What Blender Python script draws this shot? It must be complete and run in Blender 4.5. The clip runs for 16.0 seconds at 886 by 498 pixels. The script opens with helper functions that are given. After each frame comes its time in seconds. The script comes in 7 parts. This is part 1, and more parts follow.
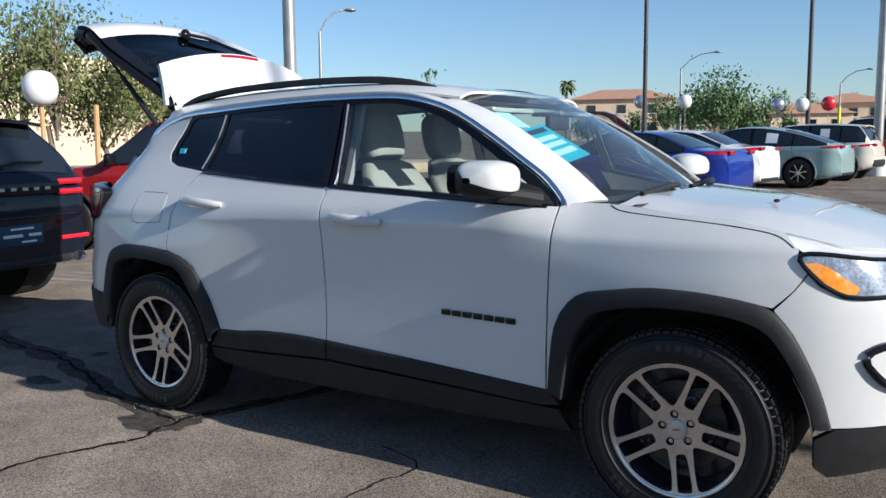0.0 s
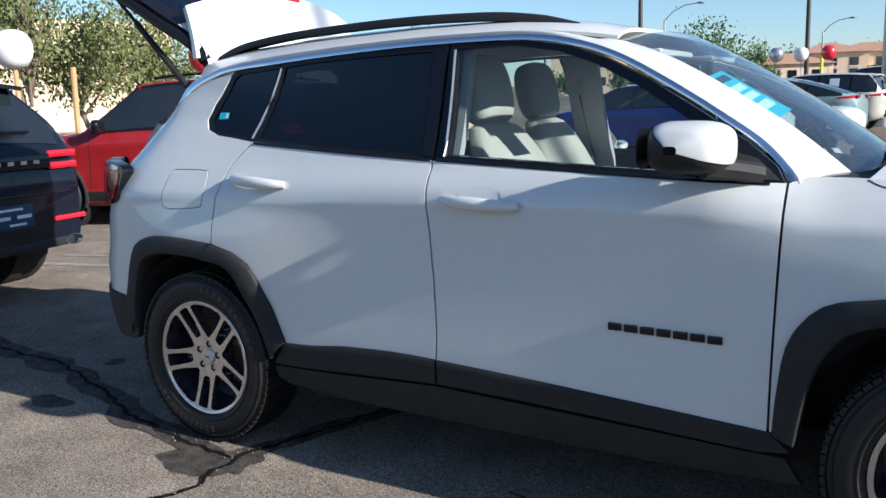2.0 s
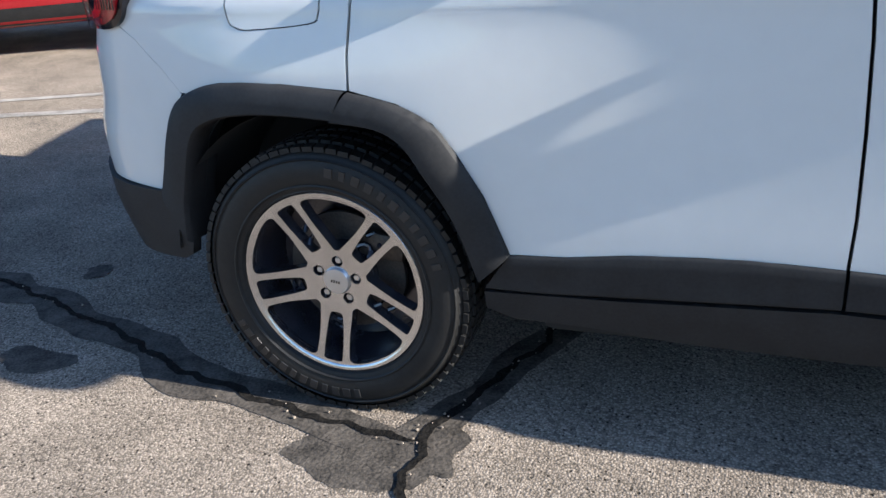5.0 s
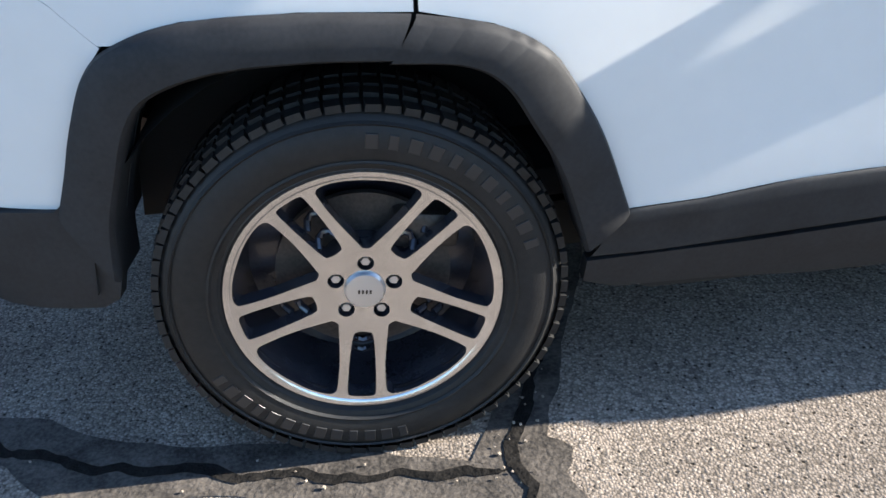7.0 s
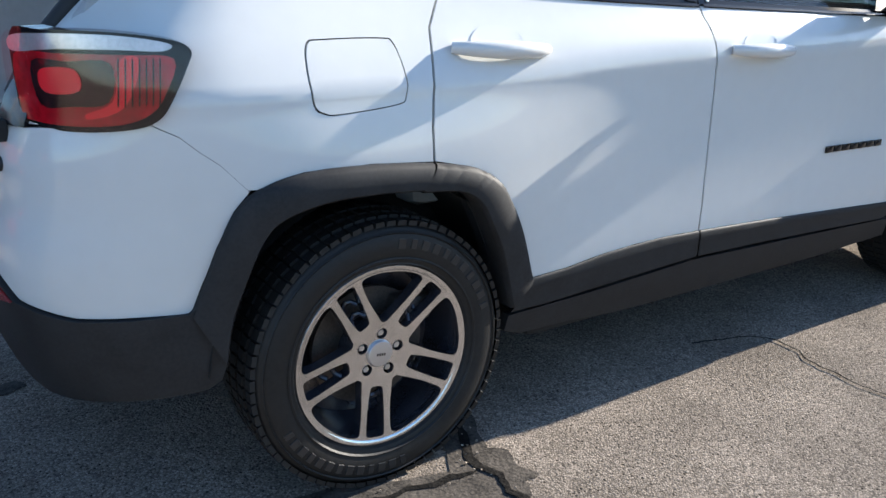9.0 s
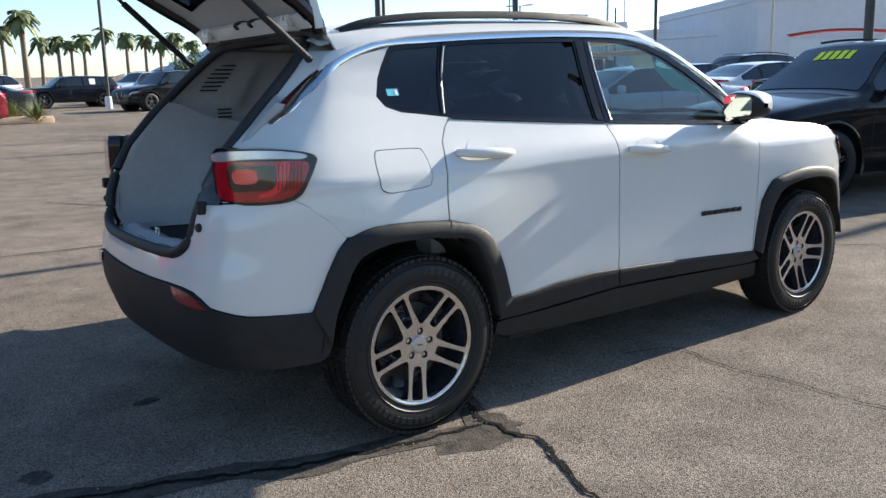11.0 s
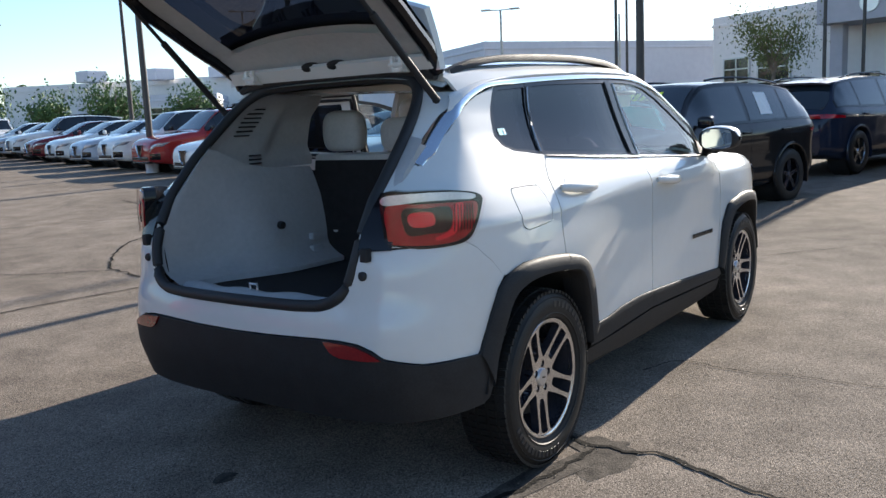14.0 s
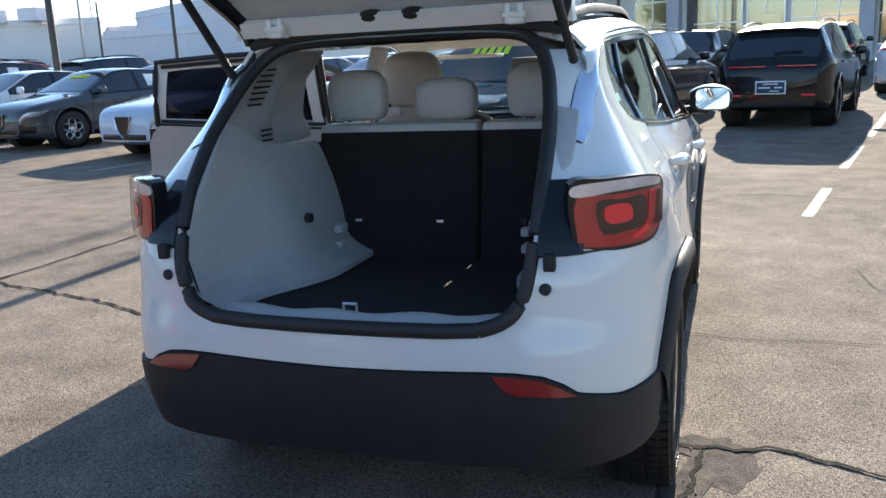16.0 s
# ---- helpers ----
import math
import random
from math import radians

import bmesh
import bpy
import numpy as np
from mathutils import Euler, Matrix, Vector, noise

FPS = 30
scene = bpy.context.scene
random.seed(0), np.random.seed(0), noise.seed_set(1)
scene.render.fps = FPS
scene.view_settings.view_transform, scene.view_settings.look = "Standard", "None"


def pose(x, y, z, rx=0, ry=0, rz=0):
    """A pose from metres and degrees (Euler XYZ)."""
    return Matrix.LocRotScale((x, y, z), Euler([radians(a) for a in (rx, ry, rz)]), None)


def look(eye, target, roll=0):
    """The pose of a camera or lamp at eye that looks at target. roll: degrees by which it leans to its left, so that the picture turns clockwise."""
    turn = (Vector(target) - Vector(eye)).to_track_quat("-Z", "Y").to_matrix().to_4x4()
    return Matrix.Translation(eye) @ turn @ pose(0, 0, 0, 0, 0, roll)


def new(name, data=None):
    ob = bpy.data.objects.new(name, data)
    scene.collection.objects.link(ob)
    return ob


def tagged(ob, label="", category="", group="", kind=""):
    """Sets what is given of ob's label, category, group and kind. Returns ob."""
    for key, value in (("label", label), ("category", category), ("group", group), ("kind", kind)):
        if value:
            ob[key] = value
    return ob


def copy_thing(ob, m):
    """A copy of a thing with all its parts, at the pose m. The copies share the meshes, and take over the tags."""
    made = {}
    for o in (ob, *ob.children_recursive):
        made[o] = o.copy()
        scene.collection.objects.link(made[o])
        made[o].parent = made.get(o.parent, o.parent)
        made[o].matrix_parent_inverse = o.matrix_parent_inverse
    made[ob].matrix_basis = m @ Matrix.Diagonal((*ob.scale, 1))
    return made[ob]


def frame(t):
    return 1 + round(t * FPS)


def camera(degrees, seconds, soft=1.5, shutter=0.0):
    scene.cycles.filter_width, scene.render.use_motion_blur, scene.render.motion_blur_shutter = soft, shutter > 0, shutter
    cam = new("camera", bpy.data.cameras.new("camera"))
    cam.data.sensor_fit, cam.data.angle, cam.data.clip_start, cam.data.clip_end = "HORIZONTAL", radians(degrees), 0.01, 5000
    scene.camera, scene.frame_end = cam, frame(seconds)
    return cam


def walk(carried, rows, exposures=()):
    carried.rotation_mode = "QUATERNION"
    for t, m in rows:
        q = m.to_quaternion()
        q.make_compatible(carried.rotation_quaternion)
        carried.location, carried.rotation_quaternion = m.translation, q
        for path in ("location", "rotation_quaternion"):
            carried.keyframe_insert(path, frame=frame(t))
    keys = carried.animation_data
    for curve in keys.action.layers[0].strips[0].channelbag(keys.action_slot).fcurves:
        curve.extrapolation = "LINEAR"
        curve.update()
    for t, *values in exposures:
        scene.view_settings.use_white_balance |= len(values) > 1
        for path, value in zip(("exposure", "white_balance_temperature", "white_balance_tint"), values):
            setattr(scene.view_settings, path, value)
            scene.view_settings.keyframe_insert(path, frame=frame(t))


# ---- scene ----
cam = camera(55.6, 16.0)
PATH = [
    (0, (3.463, -3.598, 1.316), (2.394, -1.925, 1.075), -0.60),
    (0.5, (3.246, -3.446, 1.340), (2.179, -1.772, 1.092), -0.94),
    (1, (3.051, -3.344, 1.342), (1.993, -1.668, 1.077), -1.19),
    (1.5, (2.778, -3.265, 1.340), (1.741, -1.579, 1.057), -1.35),
    (2, (2.530, -3.154, 1.327), (1.512, -1.466, 0.989), -1.77),
    (2.5, (2.275, -3.020, 1.337), (1.279, -1.333, 0.935), -2.34),
    (3, (1.999, -2.916, 1.322), (1.037, -1.221, 0.873), -3.27),
    (3.5, (1.722, -2.821, 1.304), (0.804, -1.114, 0.811), -3.92),
    (4, (1.448, -2.679, 1.280), (0.605, -0.973, 0.663), -4.52),
    (4.5, (1.209, -2.546, 1.260), (0.415, -0.857, 0.541), -5.12),
    (5, (0.936, -2.432, 1.221), (0.245, -0.738, 0.412), -4.91),
    (5.2, (0.839, -2.396, 1.206), (0.193, -0.698, 0.371), -4.71),
    (7.5, (-0.148, -2.009, 1.140), (0.281, -0.360, 0.093), -2.64),
    (8, (-0.358, -2.139, 1.197), (0.385, -0.521, 0.286), -1.15),
    (8.5, (-0.636, -2.274, 1.224), (0.304, -0.708, 0.409), 0.58),
    (9, (-0.902, -2.478, 1.269), (0.138, -0.900, 0.617), 0.53),
    (9.2, (-0.982, -2.619, 1.270), (0.061, -1.020, 0.671), 0.17),
    (11.3, (-1.888, -3.457, 1.337), (-0.695, -1.895, 0.972), -1.56),
    (11.5, (-1.965, -3.476, 1.333), (-0.751, -1.925, 0.983), -1.57),
    (12, (-2.222, -3.459, 1.319), (-0.926, -1.964, 1.027), -1.13),
    (12.5, (-2.393, -3.285, 1.306), (-1.004, -1.875, 1.018), -0.81),
    (13, (-2.552, -3.029, 1.339), (-1.111, -1.673, 1.046), -0.85),
    (13.5, (-2.718, -2.709, 1.355), (-1.191, -1.451, 1.061), -1.57),
    (14, (-2.813, -2.376, 1.363), (-1.200, -1.232, 1.061), -2.56),
    (14.5, (-2.863, -2.027, 1.399), (-1.191, -0.978, 1.082), -3.19),
    (15, (-2.905, -1.648, 1.416), (-1.142, -0.770, 1.071), -2.80),
    (15.5, (-2.874, -1.306, 1.400), (-1.078, -0.508, 1.029), -3.17),
    (16, (-2.794, -0.996, 1.449), (-0.944, -0.370, 1.014), -2.72),
]
walk(cam, [(t, look(eye, target, roll)) for t, eye, target, roll in PATH], exposures=[(0, 0.80, 5600, 9), (1.5, 0.98, 5600, 9), (3.5, 1.48, 5650, 9), (5, 1.92, 5750, 9), (7.5, 2.48, 5950, 9), (9, 1.95, 5900, 9), (11.5, 1.58, 6150, 9), (12.5, 1.40, 6150, 9), (14, 1.62, 6150, 10), (14.5, 1.70, 6150, 10), (16, 2.12, 6200, 9)])

SUN_DIR = Vector((1.0, -0.018, 0.415)).normalized()
world = bpy.data.worlds.new("sky")
scene.world = world
world.use_nodes = True
wn = world.node_tree
sky = wn.nodes.new("ShaderNodeTexSky")
sky.sky_type, sky.sun_disc = "NISHITA", False
sky.sun_elevation = math.asin(SUN_DIR.z)
sky.sun_rotation = math.atan2(SUN_DIR.x, SUN_DIR.y)
sky.air_density, sky.dust_density, sky.ozone_density = 1.0, 0.4, 2.8
wn.links.new(sky.outputs[0], wn.nodes["Background"].inputs[0])
wn.nodes["Background"].inputs[1].default_value = 0.073
sun = new("sun", bpy.data.lights.new("sun", "SUN"))
sun.data.energy, sun.data.angle, sun.data.color = 4.1, radians(0.55), (1.0, 0.88, 0.72)
sun.matrix_world = SUN_DIR.to_track_quat("Z", "Y").to_matrix().to_4x4()


# ---- materials ----
def mat_base(name, color, rough=0.5, metal=0.0, coat=0.0, spec=0.5):
    m = bpy.data.materials.new(name)
    m.use_nodes = True
    b = m.node_tree.nodes["Principled BSDF"]
    b.inputs["Base Color"].default_value = (*color, 1)
    b.inputs["Roughness"].default_value, b.inputs["Metallic"].default_value = rough, metal
    b.inputs["Coat Weight"].default_value, b.inputs["Coat Roughness"].default_value = coat, 0.04
    b.inputs["Specular IOR Level"].default_value = spec
    return m, m.node_tree, b


def noisy(name, a, b, scale, rough=0.6, metal=0.0, bump=0.0, bump_scale=None, coat=0.0, detail=6.0, rough2=None):
    """A surface that varies between two colours at two scales, with fine relief."""
    m, nt, p = mat_base(name, a, rough, metal, coat)
    co = nt.nodes.new("ShaderNodeTexCoord")
    n1, n2 = nt.nodes.new("ShaderNodeTexNoise"), nt.nodes.new("ShaderNodeTexNoise")
    n1.inputs["Scale"].default_value, n1.inputs["Detail"].default_value = scale, detail
    n2.inputs["Scale"].default_value, n2.inputs["Detail"].default_value = scale * 9.0, 4.0
    mix = nt.nodes.new("ShaderNodeMath")
    mix.operation = "MULTIPLY_ADD"
    mix.inputs[1].default_value, mix.inputs[2].default_value = 0.45, 0.0
    add = nt.nodes.new("ShaderNodeMath")
    add.operation = "MULTIPLY_ADD"
    add.inputs[1].default_value = 0.55
    ramp = nt.nodes.new("ShaderNodeValToRGB")
    ramp.color_ramp.elements[0].position, ramp.color_ramp.elements[1].position = 0.36, 0.64
    ramp.color_ramp.elements[0].color, ramp.color_ramp.elements[1].color = (*a, 1), (*b, 1)
    for n in (n1, n2):
        nt.links.new(co.outputs["Object"], n.inputs["Vector"])
    nt.links.new(n2.outputs["Fac"], mix.inputs[0])
    nt.links.new(n1.outputs["Fac"], add.inputs[0])
    nt.links.new(mix.outputs[0], add.inputs[2])
    nt.links.new(add.outputs[0], ramp.inputs[0])
    nt.links.new(ramp.outputs[0], p.inputs["Base Color"])
    if rough2 is not None:
        mr = nt.nodes.new("ShaderNodeMapRange")
        mr.inputs["To Min"].default_value, mr.inputs["To Max"].default_value = rough, rough2
        nt.links.new(n1.outputs["Fac"], mr.inputs["Value"])
        nt.links.new(mr.outputs[0], p.inputs["Roughness"])
    if bump:
        n3 = nt.nodes.new("ShaderNodeTexNoise")
        n3.inputs["Scale"].default_value, n3.inputs["Detail"].default_value = bump_scale or scale * 20, 3.0
        nt.links.new(co.outputs["Object"], n3.inputs["Vector"])
        bp = nt.nodes.new("ShaderNodeBump")
        bp.inputs["Strength"].default_value, bp.inputs["Distance"].default_value = bump, 0.01
        nt.links.new(n3.outputs["Fac"], bp.inputs["Height"])
        nt.links.new(bp.outputs[0], p.inputs["Normal"])
    return m


def glass_mat(name, tint, gloss=1.0, dirt=0.0):
    """Thin pane: tinted see-through with a Fresnel gloss and a trace of dust."""
    m = bpy.data.materials.new(name)
    m.use_nodes = True
    nt = m.node_tree
    nt.nodes.clear()
    out, mix, fr = nt.nodes.new("ShaderNodeOutputMaterial"), nt.nodes.new("ShaderNodeMixShader"), nt.nodes.new("ShaderNodeLayerWeight")
    power, gain = nt.nodes.new("ShaderNodeMath"), nt.nodes.new("ShaderNodeMath")
    power.operation, gain.operation = "POWER", "MULTIPLY_ADD"
    power.inputs[1].default_value, gain.inputs[1].default_value, gain.inputs[2].default_value = 5.0, 0.94, 0.05
    tr, gl = nt.nodes.new("ShaderNodeBsdfTransparent"), nt.nodes.new("ShaderNodeBsdfGlossy")
    tr.inputs[0].default_value = (*tint, 1)
    gl.inputs["Roughness"].default_value, gl.inputs["Color"].default_value = 0.02, (gloss, gloss, gloss, 1)
    fr.inputs["Blend"].default_value = 0.5
    nt.links.new(fr.outputs["Facing"], power.inputs[0])
    nt.links.new(power.outputs[0], gain.inputs[0])
    src = tr
    if dirt:
        df, mx = nt.nodes.new("ShaderNodeBsdfDiffuse"), nt.nodes.new("ShaderNodeMixShader")
        df.inputs[0].default_value = (0.5, 0.52, 0.5, 1)
        mx.inputs[0].default_value = dirt
        nt.links.new(tr.outputs[0], mx.inputs[1])
        nt.links.new(df.outputs[0], mx.inputs[2])
        src = mx
    nt.links.new(gain.outputs[0], mix.inputs[0])
    nt.links.new(src.outputs[0], mix.inputs[1])
    nt.links.new(gl.outputs[0], mix.inputs[2])
    nt.links.new(mix.outputs[0], out.inputs[0])
    return m


def paint(name, c, flake=0.08):
    c2 = tuple(min(1, v * (1 + flake) + 0.004) for v in c)
    m = noisy(name, c, c2, 2.2, 0.32, 0.0, 0.0, None, 1.0, rough2=0.38)
    m.node_tree.nodes["Principled BSDF"].inputs["Specular IOR Level"].default_value = 0.05
    return m


M = {}
M["white"] = paint("white_paint", (0.63, 0.63, 0.61), 0.03)
M["black_plastic"] = noisy("black_plastic", (0.017, 0.017, 0.018), (0.028, 0.028, 0.029), 14, 0.55, bump=0.10, bump_scale=900, rough2=0.68)
for key in ("black_plastic",):
    M[key].node_tree.nodes["Principled BSDF"].inputs["Specular IOR Level"].default_value = 0.25
M["gloss_black"] = mat_base("gloss_black", (0.008, 0.008, 0.010), 0.12, 0, 0.0, 0.35)[0]
M["dark"] = mat_base("dark_liner", (0.012, 0.012, 0.012), 0.85)[0]
M["rubber"] = noisy("tyre_rubber", (0.009, 0.009, 0.009), (0.018, 0.0175, 0.017), 9, 0.45, bump=0.1, bump_scale=300, rough2=0.62)
M["rubber"].node_tree.nodes["Principled BSDF"].inputs["Specular IOR Level"].default_value = 0.32
M["rubber_text"] = mat_base("tyre_lettering", (0.020, 0.020, 0.021), 0.35)[0]
M["alloy"] = noisy("machined_alloy", (0.54, 0.55, 0.58), (0.68, 0.69, 0.72), 30, 0.19, 1.0, bump=0.03, bump_scale=600)
M["alloy_dark"] = noisy("painted_alloy_pocket", (0.030, 0.030, 0.040), (0.055, 0.054, 0.065), 20, 0.24, 0.35, coat=0.6)
M["steel"] = noisy("brake_steel", (0.05, 0.046, 0.043), (0.11, 0.095, 0.085), 18, 0.5, 0.7)
M["chrome"] = mat_base("chrome", (0.75, 0.76, 0.78), 0.12, 1.0)[0]
M["silver"] = mat_base("satin_silver", (0.6, 0.6, 0.6), 0.3, 0.8)[0]
M["tint"] = glass_mat("privacy_glass", (0.02, 0.02, 0.028))
M["clear"] = glass_mat("window_glass", (0.60, 0.70, 0.68), dirt=0.02)
M["wind"] = glass_mat("windscreen_glass", (0.62, 0.76, 0.78), dirt=0.04)
M["mirror"] = mat_base("mirror_glass", (0.9, 0.9, 0.9), 0.02, 1.0)[0]
M["red_lens"] = noisy("red_lens", (0.24, 0.003, 0.008), (0.50, 0.008, 0.020), 9, 0.10, coat=0.5)
M["head_lens"] = noisy("headlight_lens", (0.10, 0.115, 0.14), (0.42, 0.46, 0.52), 12, 0.1, 0.3, coat=0.6)
M["red_bright"] = mat_base("red_bright_lens", (0.80, 0.015, 0.03), 0.18, 0, 0.3)[0]
M["smoke_lens"] = mat_base("smoked_lens", (0.020, 0.006, 0.008), 0.1, 0, 0.2)[0]
M["clear_lens"] = noisy("clear_lens", (0.42, 0.45, 0.50), (0.62, 0.65, 0.70), 14, 0.14, 0.5, coat=1.0)
M["amber"] = noisy("amber_lens", (0.75, 0.22, 0.02), (0.9, 0.38, 0.04), 60, 0.2, coat=1.0)
M["reflector"] = noisy("red_reflector", (0.18, 0.008, 0.010), (0.26, 0.015, 0.016), 80, 0.25, coat=0.8)
M["trim_grey"] = noisy("grey_trim_plastic", (0.37, 0.37, 0.37), (0.43, 0.43, 0.43), 5, 0.62, bump=0.08, bump_scale=500)
M["leather"] = noisy("light_grey_leather", (0.42, 0.40, 0.37), (0.50, 0.48, 0.445), 7, 0.5, bump=0.15, bump_scale=220)
M["leather_dark"] = noisy("dark_grey_leather", (0.10, 0.105, 0.11), (0.14, 0.145, 0.15), 7, 0.5, bump=0.15, bump_scale=220)
M["carpet"] = noisy("black_carpet", (0.008, 0.0065, 0.0065), (0.017, 0.0145, 0.0145), 30, 0.95, bump=0.4, bump_scale=700)
M["dash"] = noisy("dark_dashboard", (0.03, 0.032, 0.034), (0.045, 0.046, 0.05), 9, 0.6, bump=0.1, bump_scale=400)
M["headliner"] = noisy("headliner", (0.50, 0.48, 0.44), (0.56, 0.54, 0.50), 9, 0.9)
M["seal"] = mat_base("rubber_seal", (0.015, 0.015, 0.016), 0.6)[0]
M["teal_paper"] = noisy("teal_price_card", (0.03, 0.42, 0.55), (0.04, 0.47, 0.60), 3, 0.6)
M["pale_paper"] = mat_base("pale_card_panel", (0.55, 0.78, 0.80), 0.6)[0]
M["ink"] = mat_base("dark_ink", (0.02, 0.05, 0.09), 0.7)[0]
M["paper"] = mat_base("white_paper", (0.75, 0.76, 0.76), 0.7)[0]
M["yellow_ink"] = mat_base("yellow_window_paint", (0.75, 0.85, 0.03), 0.6)[0]
M["line_paint"] = noisy("worn_line_paint", (0.20, 0.18, 0.155), (0.40, 0.37, 0.33), 6, 0.9, bump=0.3, bump_scale=120)
M["pole_dark"] = noisy("dark_bronze_pole", (0.035, 0.03, 0.028), (0.05, 0.045, 0.04), 3, 0.5)
M["pole_grey"] = noisy("galvanised_pole", (0.32, 0.31, 0.29), (0.42, 0.41, 0.38), 4, 0.45, 0.6)
M["stucco"] = noisy("tan_stucco", (0.62, 0.47, 0.33), (0.70, 0.54, 0.39), 0.6, 0.9, bump=0.3, bump_scale=25)
M["stucco_pale"] = noisy("pale_stucco", (0.72, 0.70, 0.67), (0.80, 0.78, 0.75), 0.3, 0.9, bump=0.2, bump_scale=15)
M["stucco_grey"] = noisy("grey_wall", (0.60, 0.60, 0.64), (0.68, 0.68, 0.71), 0.25, 0.85, bump=0.2, bump_scale=15)
M["roof_tile"] = noisy("clay_roof_tile", (0.40, 0.21, 0.13), (0.50, 0.29, 0.19), 1.5, 0.85, bump=0.5, bump_scale=12)
M["far_glass"] = mat_base("dark_window_glass", (0.016, 0.021, 0.026), 0.05, 0, 0.0, 0.7)[0]
M["coated_glass"] = mat_base("coated_showroom_glass", (0.30, 0.29, 0.25), 0.05, 0.75)[0]
M["stucco_violet"] = noisy("grey_cladding", (0.40, 0.39, 0.42), (0.46, 0.45, 0.48), 0.3, 0.7, bump=0.1, bump_scale=15)
M["red_cloth"] = noisy("red_canopy", (0.50, 0.03, 0.04), (0.58, 0.05, 0.05), 2, 0.7)
M["bark"] = noisy("bark", (0.14, 0.10, 0.07), (0.24, 0.18, 0.13), 6, 0.9, bump=0.6, bump_scale=30)
M["stake"] = noisy("wooden_stake", (0.48, 0.28, 0.12), (0.58, 0.36, 0.17), 8, 0.8)
M["leaf_a"] = noisy("olive_leaves", (0.075, 0.10, 0.025), (0.17, 0.19, 0.055), 2.5, 0.6)
M["leaf_b"] = noisy("green_leaves", (0.05, 0.10, 0.025), (0.10, 0.18, 0.05), 2.5, 0.6)
M["leaf_palm"] = noisy("palm_leaves", (0.07, 0.10, 0.03), (0.16, 0.18, 0.06), 2.5, 0.6)
M["gravel"] = noisy("tan_gravel", (0.45, 0.33, 0.22), (0.58, 0.44, 0.31), 3, 0.95, bump=0.5, bump_scale=40)
M["chip"] = noisy("stone_chip", (0.20, 0.165, 0.13), (0.34, 0.28, 0.22), 40, 0.95)
# haze of distance is put into this pale blue base colour
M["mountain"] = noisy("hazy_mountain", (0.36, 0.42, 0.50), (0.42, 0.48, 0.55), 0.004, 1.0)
M["balloon_white"] = mat_base("white_balloon", (0.78, 0.76, 0.74), 0.35, 0, 0.3)[0]
M["balloon_red"] = mat_base("red_balloon", (0.65, 0.02, 0.03), 0.3, 0, 0.5)[0]
M["balloon_silver"] = mat_base("silver_balloon", (0.5, 0.52, 0.56), 0.25, 0.7)[0]
M["pole_yellow"] = mat_base("yellow_pole_base", (0.75, 0.6, 0.03), 0.6)[0]


